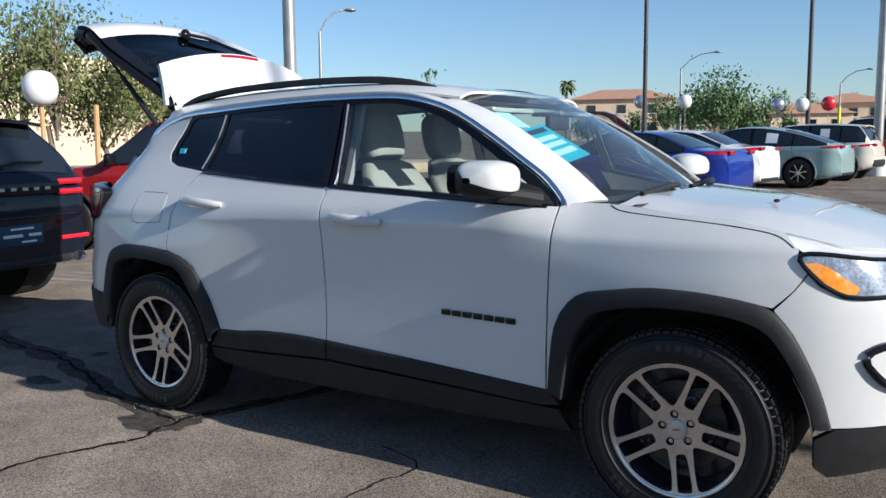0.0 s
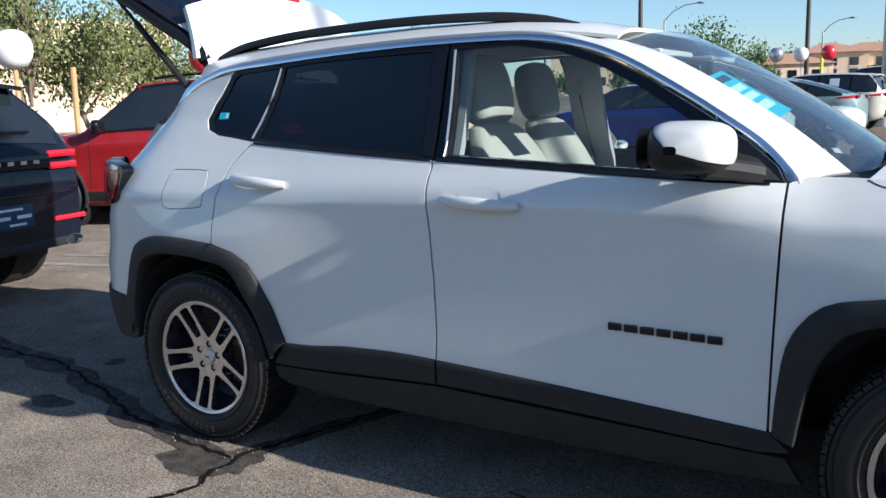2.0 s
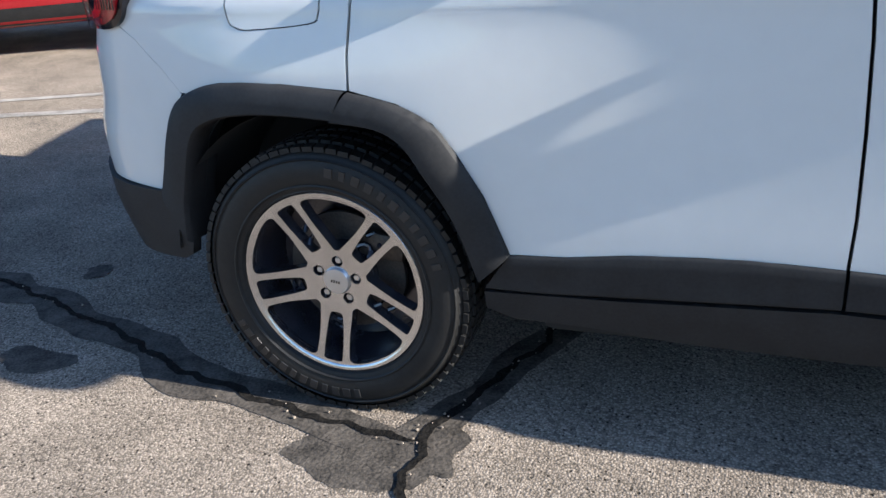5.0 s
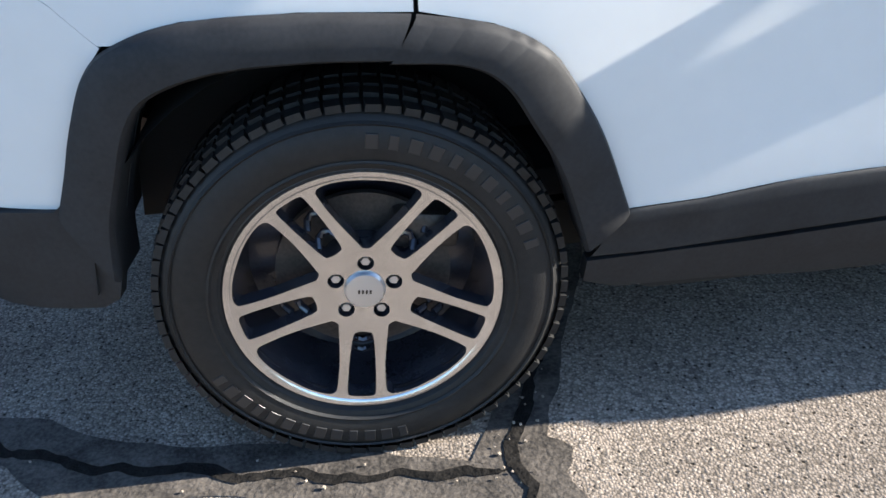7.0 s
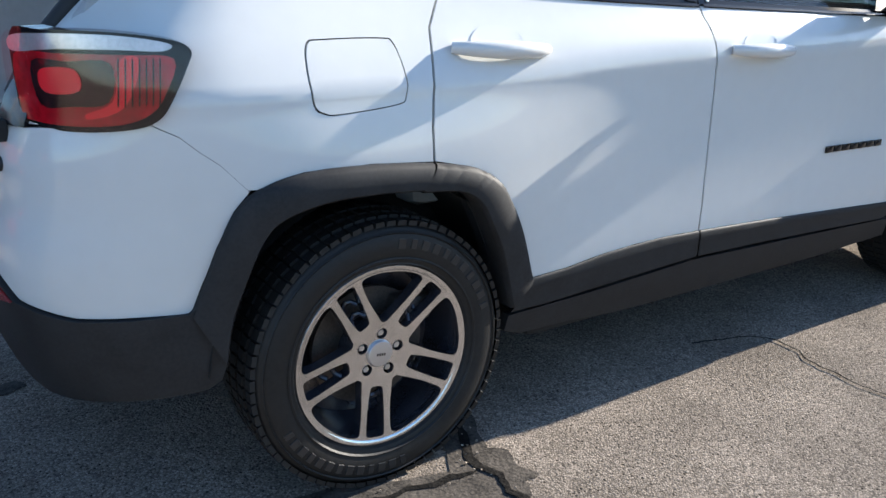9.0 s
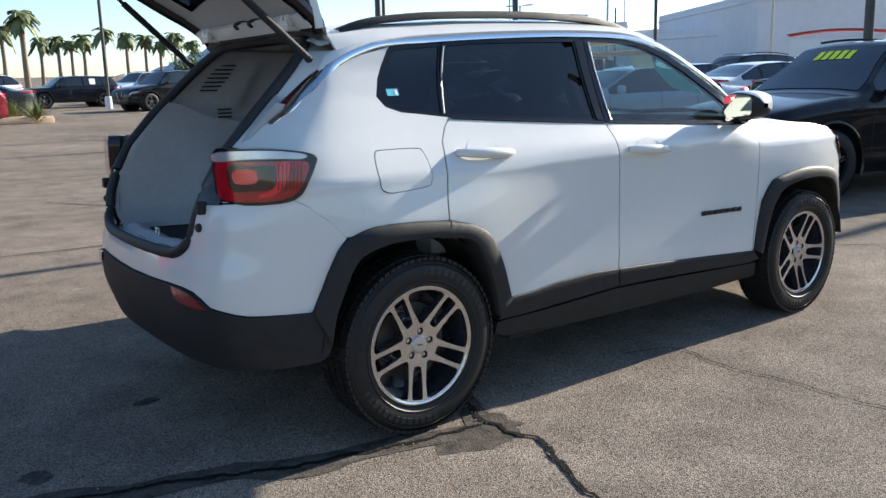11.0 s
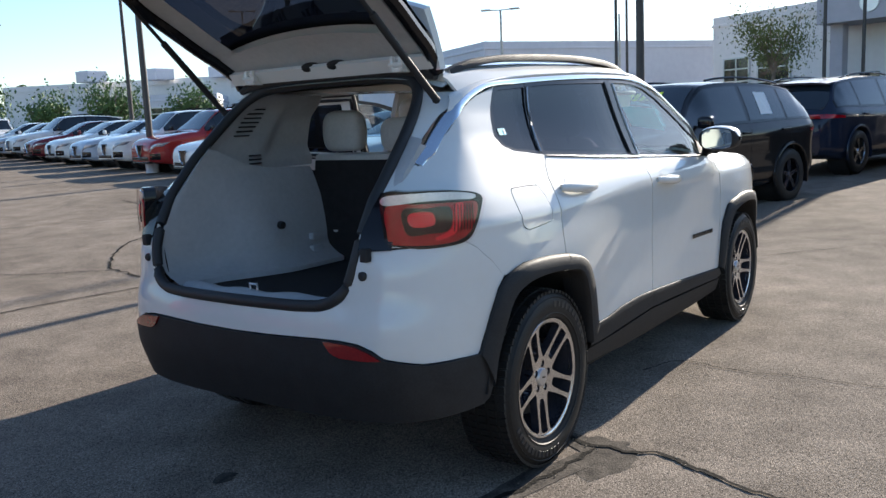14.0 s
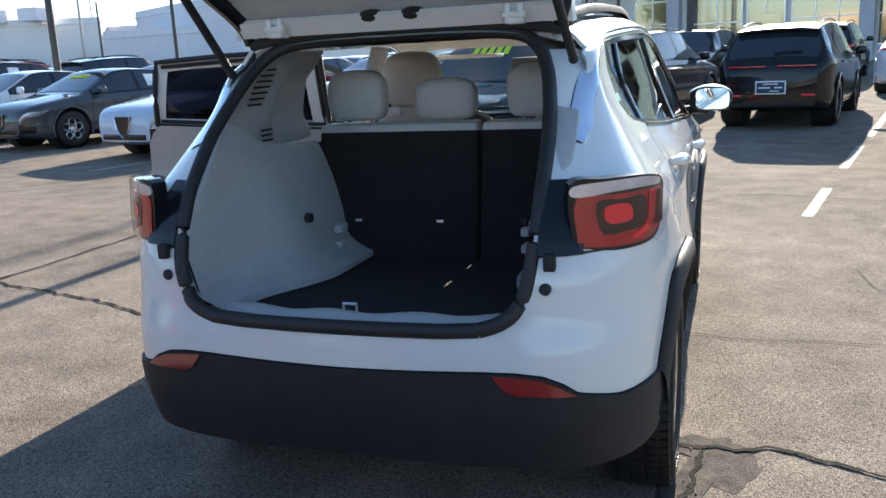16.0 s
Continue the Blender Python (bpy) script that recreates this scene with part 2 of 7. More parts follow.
def asphalt():
    """Worn parking-lot asphalt: pale stones bared from a dark binder, pits with their shadow put into the colour, broad
    stains, coarse relief.
    """
    m, nt, p = mat_base("asphalt", (0.2, 0.2, 0.2), 0.95, spec=0.05)
    p.inputs["Diffuse Roughness"].default_value = 0.25
    co = nt.nodes.new("ShaderNodeTexCoord")
    vo, pit, big, mid, fine = (nt.nodes.new(k) for k in ("ShaderNodeTexVoronoi", "ShaderNodeTexVoronoi", "ShaderNodeTexNoise", "ShaderNodeTexNoise", "ShaderNodeTexNoise"))
    vo.inputs["Scale"].default_value, pit.inputs["Scale"].default_value = 175.0, 66.0
    for n, s, d in ((big, 0.35, 5), (mid, 3.0, 6), (fine, 420.0, 3)):
        n.inputs["Scale"].default_value, n.inputs["Detail"].default_value = s, d
    for n in (vo, pit, big, mid, fine):
        nt.links.new(co.outputs["Object"], n.inputs["Vector"])

    def math_node(op, a, b):
        n = nt.nodes.new("ShaderNodeMath")
        n.operation = op
        for k, v in enumerate((a, b)):
            if isinstance(v, (int, float)):
                n.inputs[k].default_value = v
            else:
                nt.links.new(v, n.inputs[k])
        return n.outputs[0]

    def ranged(v, a, b, c, d):
        n = nt.nodes.new("ShaderNodeMapRange")
        for k, q in zip(("From Min", "From Max", "To Min", "To Max"), (a, b, c, d)):
            n.inputs[k].default_value = q
        nt.links.new(v, n.inputs["Value"])
        return n.outputs[0]
    stones = nt.nodes.new("ShaderNodeValToRGB")
    e = stones.color_ramp.elements
    e[0].position, e[1].position = 0.0, 1.0
    e[0].color, e[1].color = (0.125, 0.107, 0.088, 1), (0.365, 0.31, 0.253, 1)
    x = stones.color_ramp.elements.new(0.35)
    x.color = (0.215, 0.180, 0.146, 1)
    x = stones.color_ramp.elements.new(0.8)
    x.color = (0.290, 0.243, 0.198, 1)
    sep = nt.nodes.new("ShaderNodeSeparateColor")
    nt.links.new(vo.outputs["Color"], sep.inputs[0])
    nt.links.new(sep.outputs[0], stones.inputs[0])
    gap = ranged(vo.outputs["Distance"], 0.40, 0.75, 1.0, 0.62)
    # pits sink in the relief; their shadow is also painted as dark dots
    hole = ranged(pit.outputs["Distance"], 0.16, 0.28, 0.18, 1.0)
    sp = nt.nodes.new("ShaderNodeSeparateColor")
    nt.links.new(pit.outputs["Color"], sp.inputs[0])
    hole = math_node("MAXIMUM", hole, ranged(sp.outputs[0], 0.30, 0.33, 0.0, 1.0))
    tone = math_node("MULTIPLY", ranged(big.outputs["Fac"], 0.3, 0.7, 0.80, 1.18), ranged(mid.outputs["Fac"], 0.3, 0.7, 0.78, 1.2))
    tone = math_node("MULTIPLY", math_node("MULTIPLY", tone, gap), hole)
    vm = nt.nodes.new("ShaderNodeVectorMath")
    vm.operation = "SCALE"
    nt.links.new(stones.outputs[0], vm.inputs[0])
    nt.links.new(tone, vm.inputs["Scale"])
    nt.links.new(vm.outputs[0], p.inputs["Base Color"])
    hgt = math_node("ADD", math_node("MULTIPLY", fine.outputs["Fac"], 0.25), math_node("SUBTRACT", hole, vo.outputs["Distance"]))
    bp = nt.nodes.new("ShaderNodeBump")
    bp.inputs["Strength"].default_value, bp.inputs["Distance"].default_value = 0.5, 0.0045
    nt.links.new(hgt, bp.inputs["Height"])
    nt.links.new(bp.outputs[0], p.inputs["Normal"])
    return m


PANES = (M["tint"], M["clear"], M["wind"])
M["asphalt"] = asphalt()
M["crack"] = noisy("crack_tar", (0.006, 0.006, 0.006), (0.022, 0.020, 0.018), 25, 0.9, bump=0.6, bump_scale=60)
M["tar"] = noisy("crack_sealant", (0.035, 0.032, 0.029), (0.12, 0.105, 0.09), 14, 0.9, bump=0.4, bump_scale=90)
for key in ("tar", "crack"):
    M[key].node_tree.nodes["Principled BSDF"].inputs["Specular IOR Level"].default_value = 0.05


# ---- mesh helpers ----
def thing(name, label, category, group="", at=(0, 0, 0), heading=0.0):
    ob = new(name)
    ob.empty_display_size = 0.2
    ob.matrix_basis = pose(*at, 0, 0, heading)
    return tagged(ob, label, category, group)


def obj(name, bm, material, smooth=True, label="", category="", group="", kind=""):
    me = bpy.data.meshes.new(name)
    bmesh.ops.recalc_face_normals(bm, faces=bm.faces)
    if material in PANES:
        c = Vector((0.9, 0, 0.9))
        if sum(f.normal.dot(f.calc_center_median() - c) for f in bm.faces) < 0:
            bmesh.ops.reverse_faces(bm, faces=bm.faces)
    bm.to_mesh(me)
    bm.free()
    me.materials.append(material)
    if smooth:
        for p in me.polygons:
            p.use_smooth = True
        me.set_sharp_from_angle(angle=radians(38))
    ob = new(name, me)
    return tagged(ob, label, category, group, kind)


def part(name, bm, material, parent, label="", smooth=True):
    ob = obj(name, bm, material, smooth)
    ob.parent = parent
    if label:
        ob["label"] = label
    return ob


def join_mesh(bm, other):
    me = bpy.data.meshes.new("tmp")
    other.to_mesh(me)
    other.free()
    bm.from_mesh(me)
    bpy.data.meshes.remove(me)
    return bm


def box(c, size, bevel=0.0, m=None, bm=None):
    b = bmesh.new()
    bmesh.ops.create_cube(b, size=1.0)
    bmesh.ops.scale(b, vec=size, verts=b.verts)
    if bevel:
        bmesh.ops.bevel(b, geom=b.edges[:], offset=bevel, segments=2, affect="EDGES", profile=0.5)
    bmesh.ops.translate(b, vec=c, verts=b.verts)
    if m is not None:
        bmesh.ops.transform(b, matrix=m, verts=b.verts)
    return join_mesh(bm, b) if bm is not None else b


def grid(fn, nu, nv, bm=None, close_u=False):
    """A sheet of quads through fn(u, v), u and v from 0 to 1."""
    bm = bm or bmesh.new()
    rows = [[bm.verts.new(fn(i / nu, j / nv)) for j in range(nv + 1)] for i in range(nu if close_u else nu + 1)]
    n = len(rows)
    for i in range(nu):
        a, b = rows[i], rows[(i + 1) % n]
        for j in range(nv):
            try:
                bm.faces.new((a[j], b[j], b[j + 1], a[j + 1]))
            except ValueError:
                pass
    return bm


def thick(bm, d):
    """Gives a sheet the thickness d, away from its faces' normals."""
    bmesh.ops.recalc_face_normals(bm, faces=bm.faces)
    geo = bmesh.ops.solidify(bm, geom=bm.faces[:], thickness=d)
    return bm


def tube(points, r, n=8, bm=None, caps=True, flat=1.0):
    """A round bar along a line of points; r may be one radius or one for each point."""
    bm = bm or bmesh.new()
    pts = [Vector(p) for p in points]
    rs = r if isinstance(r, (list, tuple)) else [r] * len(pts)
    rings = []
    for i, p in enumerate(pts):
        d = (pts[min(i + 1, len(pts) - 1)] - pts[max(i - 1, 0)]).normalized()
        up = Vector((0, 0, 1)) if abs(d.z) < 0.9 else Vector((1, 0, 0))
        a = d.cross(up).normalized()
        b = a.cross(d)
        rings.append([bm.verts.new(p + rs[i] * (a * math.cos(2 * math.pi * k / n) + flat * b * math.sin(2 * math.pi * k / n))) for k in range(n)])
    for q, w in zip(rings, rings[1:]):
        for k in range(n):
            bm.faces.new((q[k], q[(k + 1) % n], w[(k + 1) % n], w[k]))
    if caps:
        bm.faces.new(rings[0])
        bm.faces.new(rings[-1][::-1])
    return bm


def lathe(profile, n=48, axis="y", c=(0, 0, 0), bm=None):
    """Turns a profile of (radius, along) about an axis through c."""
    def fn(u, v):
        i = min(int(v * (len(profile) - 1) + 1e-6), len(profile) - 1)
        r, h = profile[i]
        a = 2 * math.pi * u
        p = (r * math.cos(a), h, r * math.sin(a)) if axis == "y" else (r * math.cos(a), r * math.sin(a), h)
        return Vector(c) + Vector(p)
    return grid(fn, n, len(profile) - 1, bm, close_u=True)


def ball(c, r, bm=None, squash=1.0, seg=20):
    b = bmesh.new()
    bmesh.ops.create_uvsphere(b, u_segments=seg, v_segments=seg // 2, radius=r)
    bmesh.ops.scale(b, vec=(1, 1, squash), verts=b.verts)
    bmesh.ops.translate(b, vec=c, verts=b.verts)
    return join_mesh(bm, b) if bm is not None else b


def interp(x, xs, ys):
    return float(np.interp(x, xs, ys))


def smooth01(t):
    t = min(1.0, max(0.0, t))
    return t * t * (3 - 2 * t)


def inside(p, poly):
    x, y, hit = p[0], p[1], False
    for (x1, y1), (x2, y2) in zip(poly, poly[1:] + poly[:1]):
        if (y1 > y) != (y2 > y) and x < (x2 - x1) * (y - y1) / (y2 - y1) + x1:
            hit = not hit
    return hit


def dense(line, step, closed=True):
    out = []
    for a, b in zip(line, line[1:] + line[:1] if closed else line[1:]):
        n = max(1, int(math.hypot(b[0] - a[0], b[1] - a[1]) / step + 0.5))
        out += [(a[0] + (b[0] - a[0]) * k / n, a[1] + (b[1] - a[1]) * k / n) for k in range(n)]
    if not closed:
        out.append(line[-1])
    return out


def curve2(points, n=8, closed=False):
    """A smooth line (Catmull-Rom) through points of two or more numbers."""
    p = [np.array(q, float) for q in points]
    out = []
    m = len(p)
    for i in range(m if closed else m - 1):
        a, b, c, d = (p[(i + k) % m] if closed else p[min(max(i + k, 0), m - 1)] for k in (-1, 0, 1, 2))
        for k in range(n):
            t = k / n
            out.append(tuple(0.5 * (2 * b + (c - a) * t + (2 * a - 5 * b + 4 * c - d) * t * t + (3 * b - a - 3 * c + d) * t ** 3)))
    if not closed:
        out.append(tuple(p[-1]))
    return out


def fill(outline, fn, step=0.04, holes=(), bm=None, depth=0.0, edge=None, levels=()):
    """Fills an outline in a plane with small faces and lays it in space by fn(a, b, d); depth gives it a back and a rim."""
    from mathutils.geometry import delaunay_2d_cdt
    loops = [dense(list(outline), edge or step)] + [dense(list(h), edge or step) for h in holes]
    pts, edges = [], []
    for lp in loops:
        k = len(pts)
        pts += lp
        edges += [(k + i, k + (i + 1) % len(lp)) for i in range(len(lp))]
    a0, a1 = min(p[0] for p in loops[0]), max(p[0] for p in loops[0])
    b0, b1 = min(p[1] for p in loops[0]), max(p[1] for p in loops[0])
    for lv in levels:
        row = [(a0 + k * step * 0.7, lv) for k in range(int((a1 - a0) / (step * 0.7)) + 1)]
        row = [q for q in row if inside(q, loops[0]) and not any(inside(q, h) for h in loops[1:])]
        k = len(pts)
        pts += row
        edges += [(k + i, k + i + 1) for i in range(len(row) - 1) if row[i + 1][0] - row[i][0] < step]
    rim = np.array(pts)
    for i in range(int((a1 - a0) / step) + 1):
        for j in range(int((b1 - b0) / step) + 1):
            q = (a0 + (i + 0.5) * step, b0 + (j + 0.5) * step)
            if inside(q, loops[0]) and not any(inside(q, h) for h in loops[1:]) and ((rim - q) ** 2).sum(1).min() > (0.45 * step) ** 2:
                pts.append(q)
    vs, _, fs, _, _, _ = delaunay_2d_cdt([Vector(p) for p in pts], edges, [], 0, 1e-6)
    fs = [f for f in fs if inside(c := (sum(vs[i].x for i in f) / 3, sum(vs[i].y for i in f) / 3), loops[0]) and not any(inside(c, h) for h in loops[1:])]
    bm = bm or bmesh.new()
    top = {}
    for f in fs:
        for i in f:
            if i not in top:
                top[i] = bm.verts.new(fn(vs[i].x, vs[i].y, 0.0))
        try:
            bm.faces.new([top[i] for i in f])
        except ValueError:
            pass
    if depth:
        low = {i: bm.verts.new(fn(vs[i].x, vs[i].y, -depth)) for i in top}
        count = {}
        for f in fs:
            try:
                bm.faces.new([low[i] for i in reversed(f)])
            except ValueError:
                pass
            for e in ((f[0], f[1]), (f[1], f[2]), (f[2], f[0])):
                count[tuple(sorted(e))] = count.get(tuple(sorted(e)), 0) + 1
        for (i, j), n in count.items():
            if n == 1:
                try:
                    bm.faces.new((top[i], top[j], low[j], low[i]))
                except ValueError:
                    pass
    return bm


def mirrored(bm):
    b = bm.copy()
    bmesh.ops.scale(b, vec=(1, -1, 1), verts=b.verts)
    bmesh.ops.reverse_faces(b, faces=b.faces)
    return b


def moved(bm, m):
    bmesh.ops.transform(bm, matrix=m, verts=bm.verts)
    return bm


SLOPE = 0.019


def ground_z(x, y):
    """The lot is level where the car stands and rises gently away from it."""
    return SLOPE * max(0.0, math.hypot(x - 1.0, y) - 4.0)


# ---- the ground ----
def ground_sheet():
    bm = bmesh.new()
    radii = [0.0, 1, 2, 3, 4, 5, 6, 8, 11, 15, 20, 28, 40, 60, 90, 140, 220, 400, 800, 2500]
    rings = []
    for r in radii:
        rings.append([bm.verts.new((1 + r * math.cos(2 * math.pi * k / 64), r * math.sin(2 * math.pi * k / 64), SLOPE * max(0, r - 4) if r < 500 else SLOPE * 396 + (r - 400) * 0.019)) for k in range(64)])
    for a, b in zip(rings, rings[1:]):
        for k in range(64):
            if a is rings[0]:
                continue
            bm.faces.new((a[k], a[(k + 1) % 64], b[(k + 1) % 64], b[k]))
    bm.faces.new(rings[1])
    for v in rings[0]:
        bm.verts.remove(v)
    return obj("ground", bm, M["asphalt"], True, "worn grey-brown asphalt of a car lot, cracked and stained", "ground", kind="structure")


ground_sheet()


def ribbon(line, widths, lift, wobble=0.0, seed=0, step=0.02, span=0.09):
    """A flat irregular strip on the ground along a line; its edges wander smoothly over the span."""
    rng = random.Random(seed)
    rough = curve2(line, 24)
    dist = np.r_[0, np.cumsum(np.hypot(*np.diff(np.array(rough), axis=0).T))]
    n = int(dist[-1] / step)
    at = [np.interp(np.linspace(0, dist[-1], n), dist, np.array(rough)[:, k]) for k in (0, 1)]

    def wander(gap):
        m = max(4, int(dist[-1] / gap) + 3)
        return np.interp(np.arange(n) * step / gap, np.arange(m), [rng.uniform(-1, 1) for _ in range(m)])
    sway, jag, left, right = wander(span), wander(span * 0.35), wander(span * 0.8), wander(span * 0.8)
    bm = bmesh.new()
    prev = None
    for i in range(n):
        a, b = max(i - 1, 0), min(i + 1, n - 1)
        d = Vector((at[0][b] - at[0][a], at[1][b] - at[1][a])).normalized()
        nn = Vector((-d.y, d.x))
        w = (widths[0] + (widths[1] - widths[0]) * i / n) * min(1.0, (n - 1 - i) / 6 + 0.05)
        c = Vector((at[0][i], at[1][i])) + nn * (wobble * (0.75 * sway[i] + 0.25 * jag[i]))
        q = [c + nn * w * (1 + 0.45 * left[i]), c - nn * w * (1 + 0.45 * right[i])]
        cur = [bm.verts.new((*v, ground_z(*v) + lift)) for v in q]
        if prev:
            bm.faces.new((prev[0], prev[1], cur[1], cur[0]))
        prev = cur
    return bm


# ---- the white SUV: its skin ----
PLAN = curve2([(3.49, 0), (3.47, -0.2), (3.42, -0.45), (3.30, -0.66), (3.12, -0.79), (2.9, -0.845), (2.636, -0.868), (2.2, -0.868), (1.5, -0.868), (1.0, -0.868),
               (0.5, -0.868), (0.1, -0.862), (-0.2, -0.858), (-0.42, -0.845), (-0.58, -0.812), (-0.69, -0.745), (-0.76, -0.64), (-0.797, -0.44), (-0.812, -0.2), (-0.815, 0)], 10)
PLAN = np.array(PLAN)
ARC = np.r_[0, np.cumsum(np.hypot(*np.diff(PLAN, axis=0).T))]
ARC1 = float(np.interp(-1.0, -PLAN[:, 0], ARC))
S_END, S_FRONT = 1.0 + ARC1 - ARC[-1], 1.0 + ARC1
Z_REAR = ([0.2, 0.35, 0.5, 0.62, 0.70, 0.77, 0.9, 1.0, 1.1, 1.24, 1.38, 1.53, 1.6], [0.16, 0.06, 0.01, 0, 0.005, 0.03, 0.045, 0.085, 0.145, 0.275, 0.42, 0.58, 0.62])
Z_SIDE = [0.2, 0.28, 0.36, 0.45, 0.52, 0.62, 0.75, 0.9, 0.985, 1.005, 1.05, 1.09, 1.12, 1.2, 1.3, 1.4, 1.5, 1.56]
O_MID = [0.10, 0.05, 0.02, 0.012, 0.011, 0.013, 0.012, 0.007, 0.004, 0.0, 0.010, 0.03, 0.06, 0.10, 0.14, 0.175, 0.205, 0.235]
O_BACK = [0.10, 0.05, 0.02, 0.012, 0.012, 0.012, 0.012, 0.014, 0.013, 0.010, 0.030, 0.052, 0.071, 0.123, 0.183, 0.225, 0.245, 0.27]
O_FORE = [0.10, 0.05, 0.02, 0.012, 0.010, 0.008, 0.006, 0.008, 0.014, 0.026, 0.06, 0.10, 0.13, 0.18, 0.22, 0.24, 0.26, 0.28]


def skin(s, z, d=0.0, rear=None):
    """A point of the car's right-hand skin: s runs forward along its side and round its corners, z is the height, d stands it off."""
    a = min(max(ARC1 + 1.0 - s, 0.0), ARC[-1])
    x, y = np.interp(a, ARC, PLAN[:, 0]), np.interp(a, ARC, PLAN[:, 1])
    x1, y1 = np.interp(a + 0.02, ARC, PLAN[:, 0]), np.interp(a + 0.02, ARC, PLAN[:, 1])
    x0, y0 = np.interp(a - 0.02, ARC, PLAN[:, 0]), np.interp(a - 0.02, ARC, PLAN[:, 1])
    t = Vector((x1 - x0, y1 - y0)).normalized()
    n = Vector((-t.y, t.x))
    f, b = smooth01((x - 1.95) / 0.35), smooth01((1.1 - x) / 1.0)
    o = interp(z, Z_SIDE, O_MID)
    o = o * (1 - b) + interp(z, Z_SIDE, O_BACK) * b
    o = o * (1 - f) + interp(z, Z_SIDE, O_FORE) * f
    for cx, amp in ((0.05, 0.038), (2.62, 0.018)):
        fan = 0.40 + 0.45 * max(0.0, z - 0.62) if cx < 1 else 0.42
        o -= amp * math.exp(-abs((x - cx) / fan) ** 2.8) * math.exp(-abs((z - 0.75) / 0.22) ** 3)
    y *= 1 - o / 0.868
    x += (interp(z, *Z_REAR) if rear is None else rear) * smooth01((-0.12 - x) / 0.69)
    x -= interp(z, [0.2, 0.4, 0.6, 0.8, 0.95, 1.1], [0.12, 0.02, 0.0, 0.02, 0.09, 0.25]) * smooth01((x - 2.9) / 0.5)
    return Vector((x + n.x * d, y + n.y * d, z))


def s_at(x, z):
    """The s at which the skin at height z has that x."""
    lo, hi = S_END, S_FRONT
    for _ in range(40):
        mid = (lo + hi) / 2
        lo, hi = (mid, hi) if skin(mid, z).x < x else (lo, mid)
    return lo


def s_aty(y, z):
    """The s at the rear at which the skin has the half width y."""
    lo, hi = S_END, s_at(0.3, z)
    for _ in range(40):
        mid = (lo + hi) / 2
        lo, hi = (mid, hi) if -skin(mid, z).y < y else (lo, mid)
    return lo


def on(d0=0.0, rear=None):
    return lambda s, z, d: skin(s, z, d0 + d, rear)


def sx(points):
    """Outline points of true x and z, turned to s and z."""
    return [(x if x > -0.1 else s_at(x, z), z) for x, z in points]


suv = thing("compact_suv", "white compact SUV with raised tailgate and open doors on asphalt", "car")

# outlines along the side (x, z)
ARCH_R_OUT = [(-0.45, 0.560), (-0.415, 0.64), (-0.39, 0.70), (-0.35, 0.775), (-0.30, 0.815), (-0.20, 0.842), (-0.04, 0.842), (0.115, 0.828), (0.23, 0.803), (0.305, 0.762), (0.35, 0.70), (0.40, 0.605), (0.448, 0.468)]
ARCH_R_IN = [(-0.385, 0.43), (-0.368, 0.53), (-0.335, 0.62), (-0.30, 0.70), (-0.255, 0.745), (-0.16, 0.772), (-0.04, 0.776), (0.085, 0.768), (0.18, 0.752), (0.238, 0.718), (0.28, 0.65), (0.33, 0.55), (0.375, 0.40)]
ARCH_F_OUT = [(2.165, 0.425), (2.175, 0.55), (2.20, 0.69), (2.28, 0.79), (2.41, 0.822), (2.55, 0.84), (2.7, 0.838), (2.83, 0.822), (2.93, 0.795), (3.0, 0.72), (3.06, 0.60), (3.10, 0.50), (3.125, 0.42)]
ARCH_F_IN = [(2.225, 0.40), (2.245, 0.52), (2.28, 0.64), (2.345, 0.725), (2.44, 0.758), (2.56, 0.775), (2.7, 0.775), (2.82, 0.76), (2.91, 0.725), (2.97, 0.65), (3.02, 0.55), (3.05, 0.47), (3.065, 0.42)]
G = 0.0035  # half a shut line
CREASE = (0.985, 1.005, 1.05)
TOP_CLAD = [(0.455, 0.468), (0.57, 0.472), (0.73, 0.49), (0.93, 0.496), (1.105, 0.489), (1.44, 0.472), (1.76, 0.452), (2.155, 0.425)]
WIN_BOT = [(0.20, 1.213), (0.48, 1.188), (0.71, 1.172), (1.07, 1.15), (1.41, 1.132), (1.72, 1.115), (2.14, 1.095)]
zbelt = lambda x: interp(x, [p[0] for p in WIN_BOT], [p[1] for p in WIN_BOT])
SEAM_R = [(0.122, 0.829), (0.124, 0.9), (0.140, 1.02), (0.165, 1.12), (0.205, 1.175), (0.245, 1.207)]
SEAM_M = [(1.105, 0.489), (1.109, 0.59), (1.106, 0.75), (1.098, 0.92), (1.087, 1.05), (1.078, 1.148)]
SEAM_F = [(2.155, 0.425), (2.158, 0.58), (2.165, 0.79), (2.172, 0.99), (2.172, 1.095)]


def shift(line, dx):
    return [(x + dx, z) for x, z in line]


def clad_z(x):
    return interp(x, [p[0] for p in TOP_CLAD], [p[1] for p in TOP_CLAD])


rear_door_line = shift(SEAM_R, G) + [(x, zbelt(x)) for x in (0.3, 0.45, 0.6, 0.75, 0.9, 1.0)] + shift(SEAM_M[::-1], -G) + [(x, clad_z(x)) for x in (1.0, 0.85, 0.7, 0.57)] + ARCH_R_OUT[:6:-1][:-1]
front_door_line = shift(SEAM_M, G) + [(x, zbelt(x)) for x in (1.2, 1.4, 1.6, 1.8, 2.0, 2.1)] + shift(SEAM_F[::-1], -G) + [(x, clad_z(x)) for x in (2.0, 1.8, 1.6, 1.4, 1.2)]
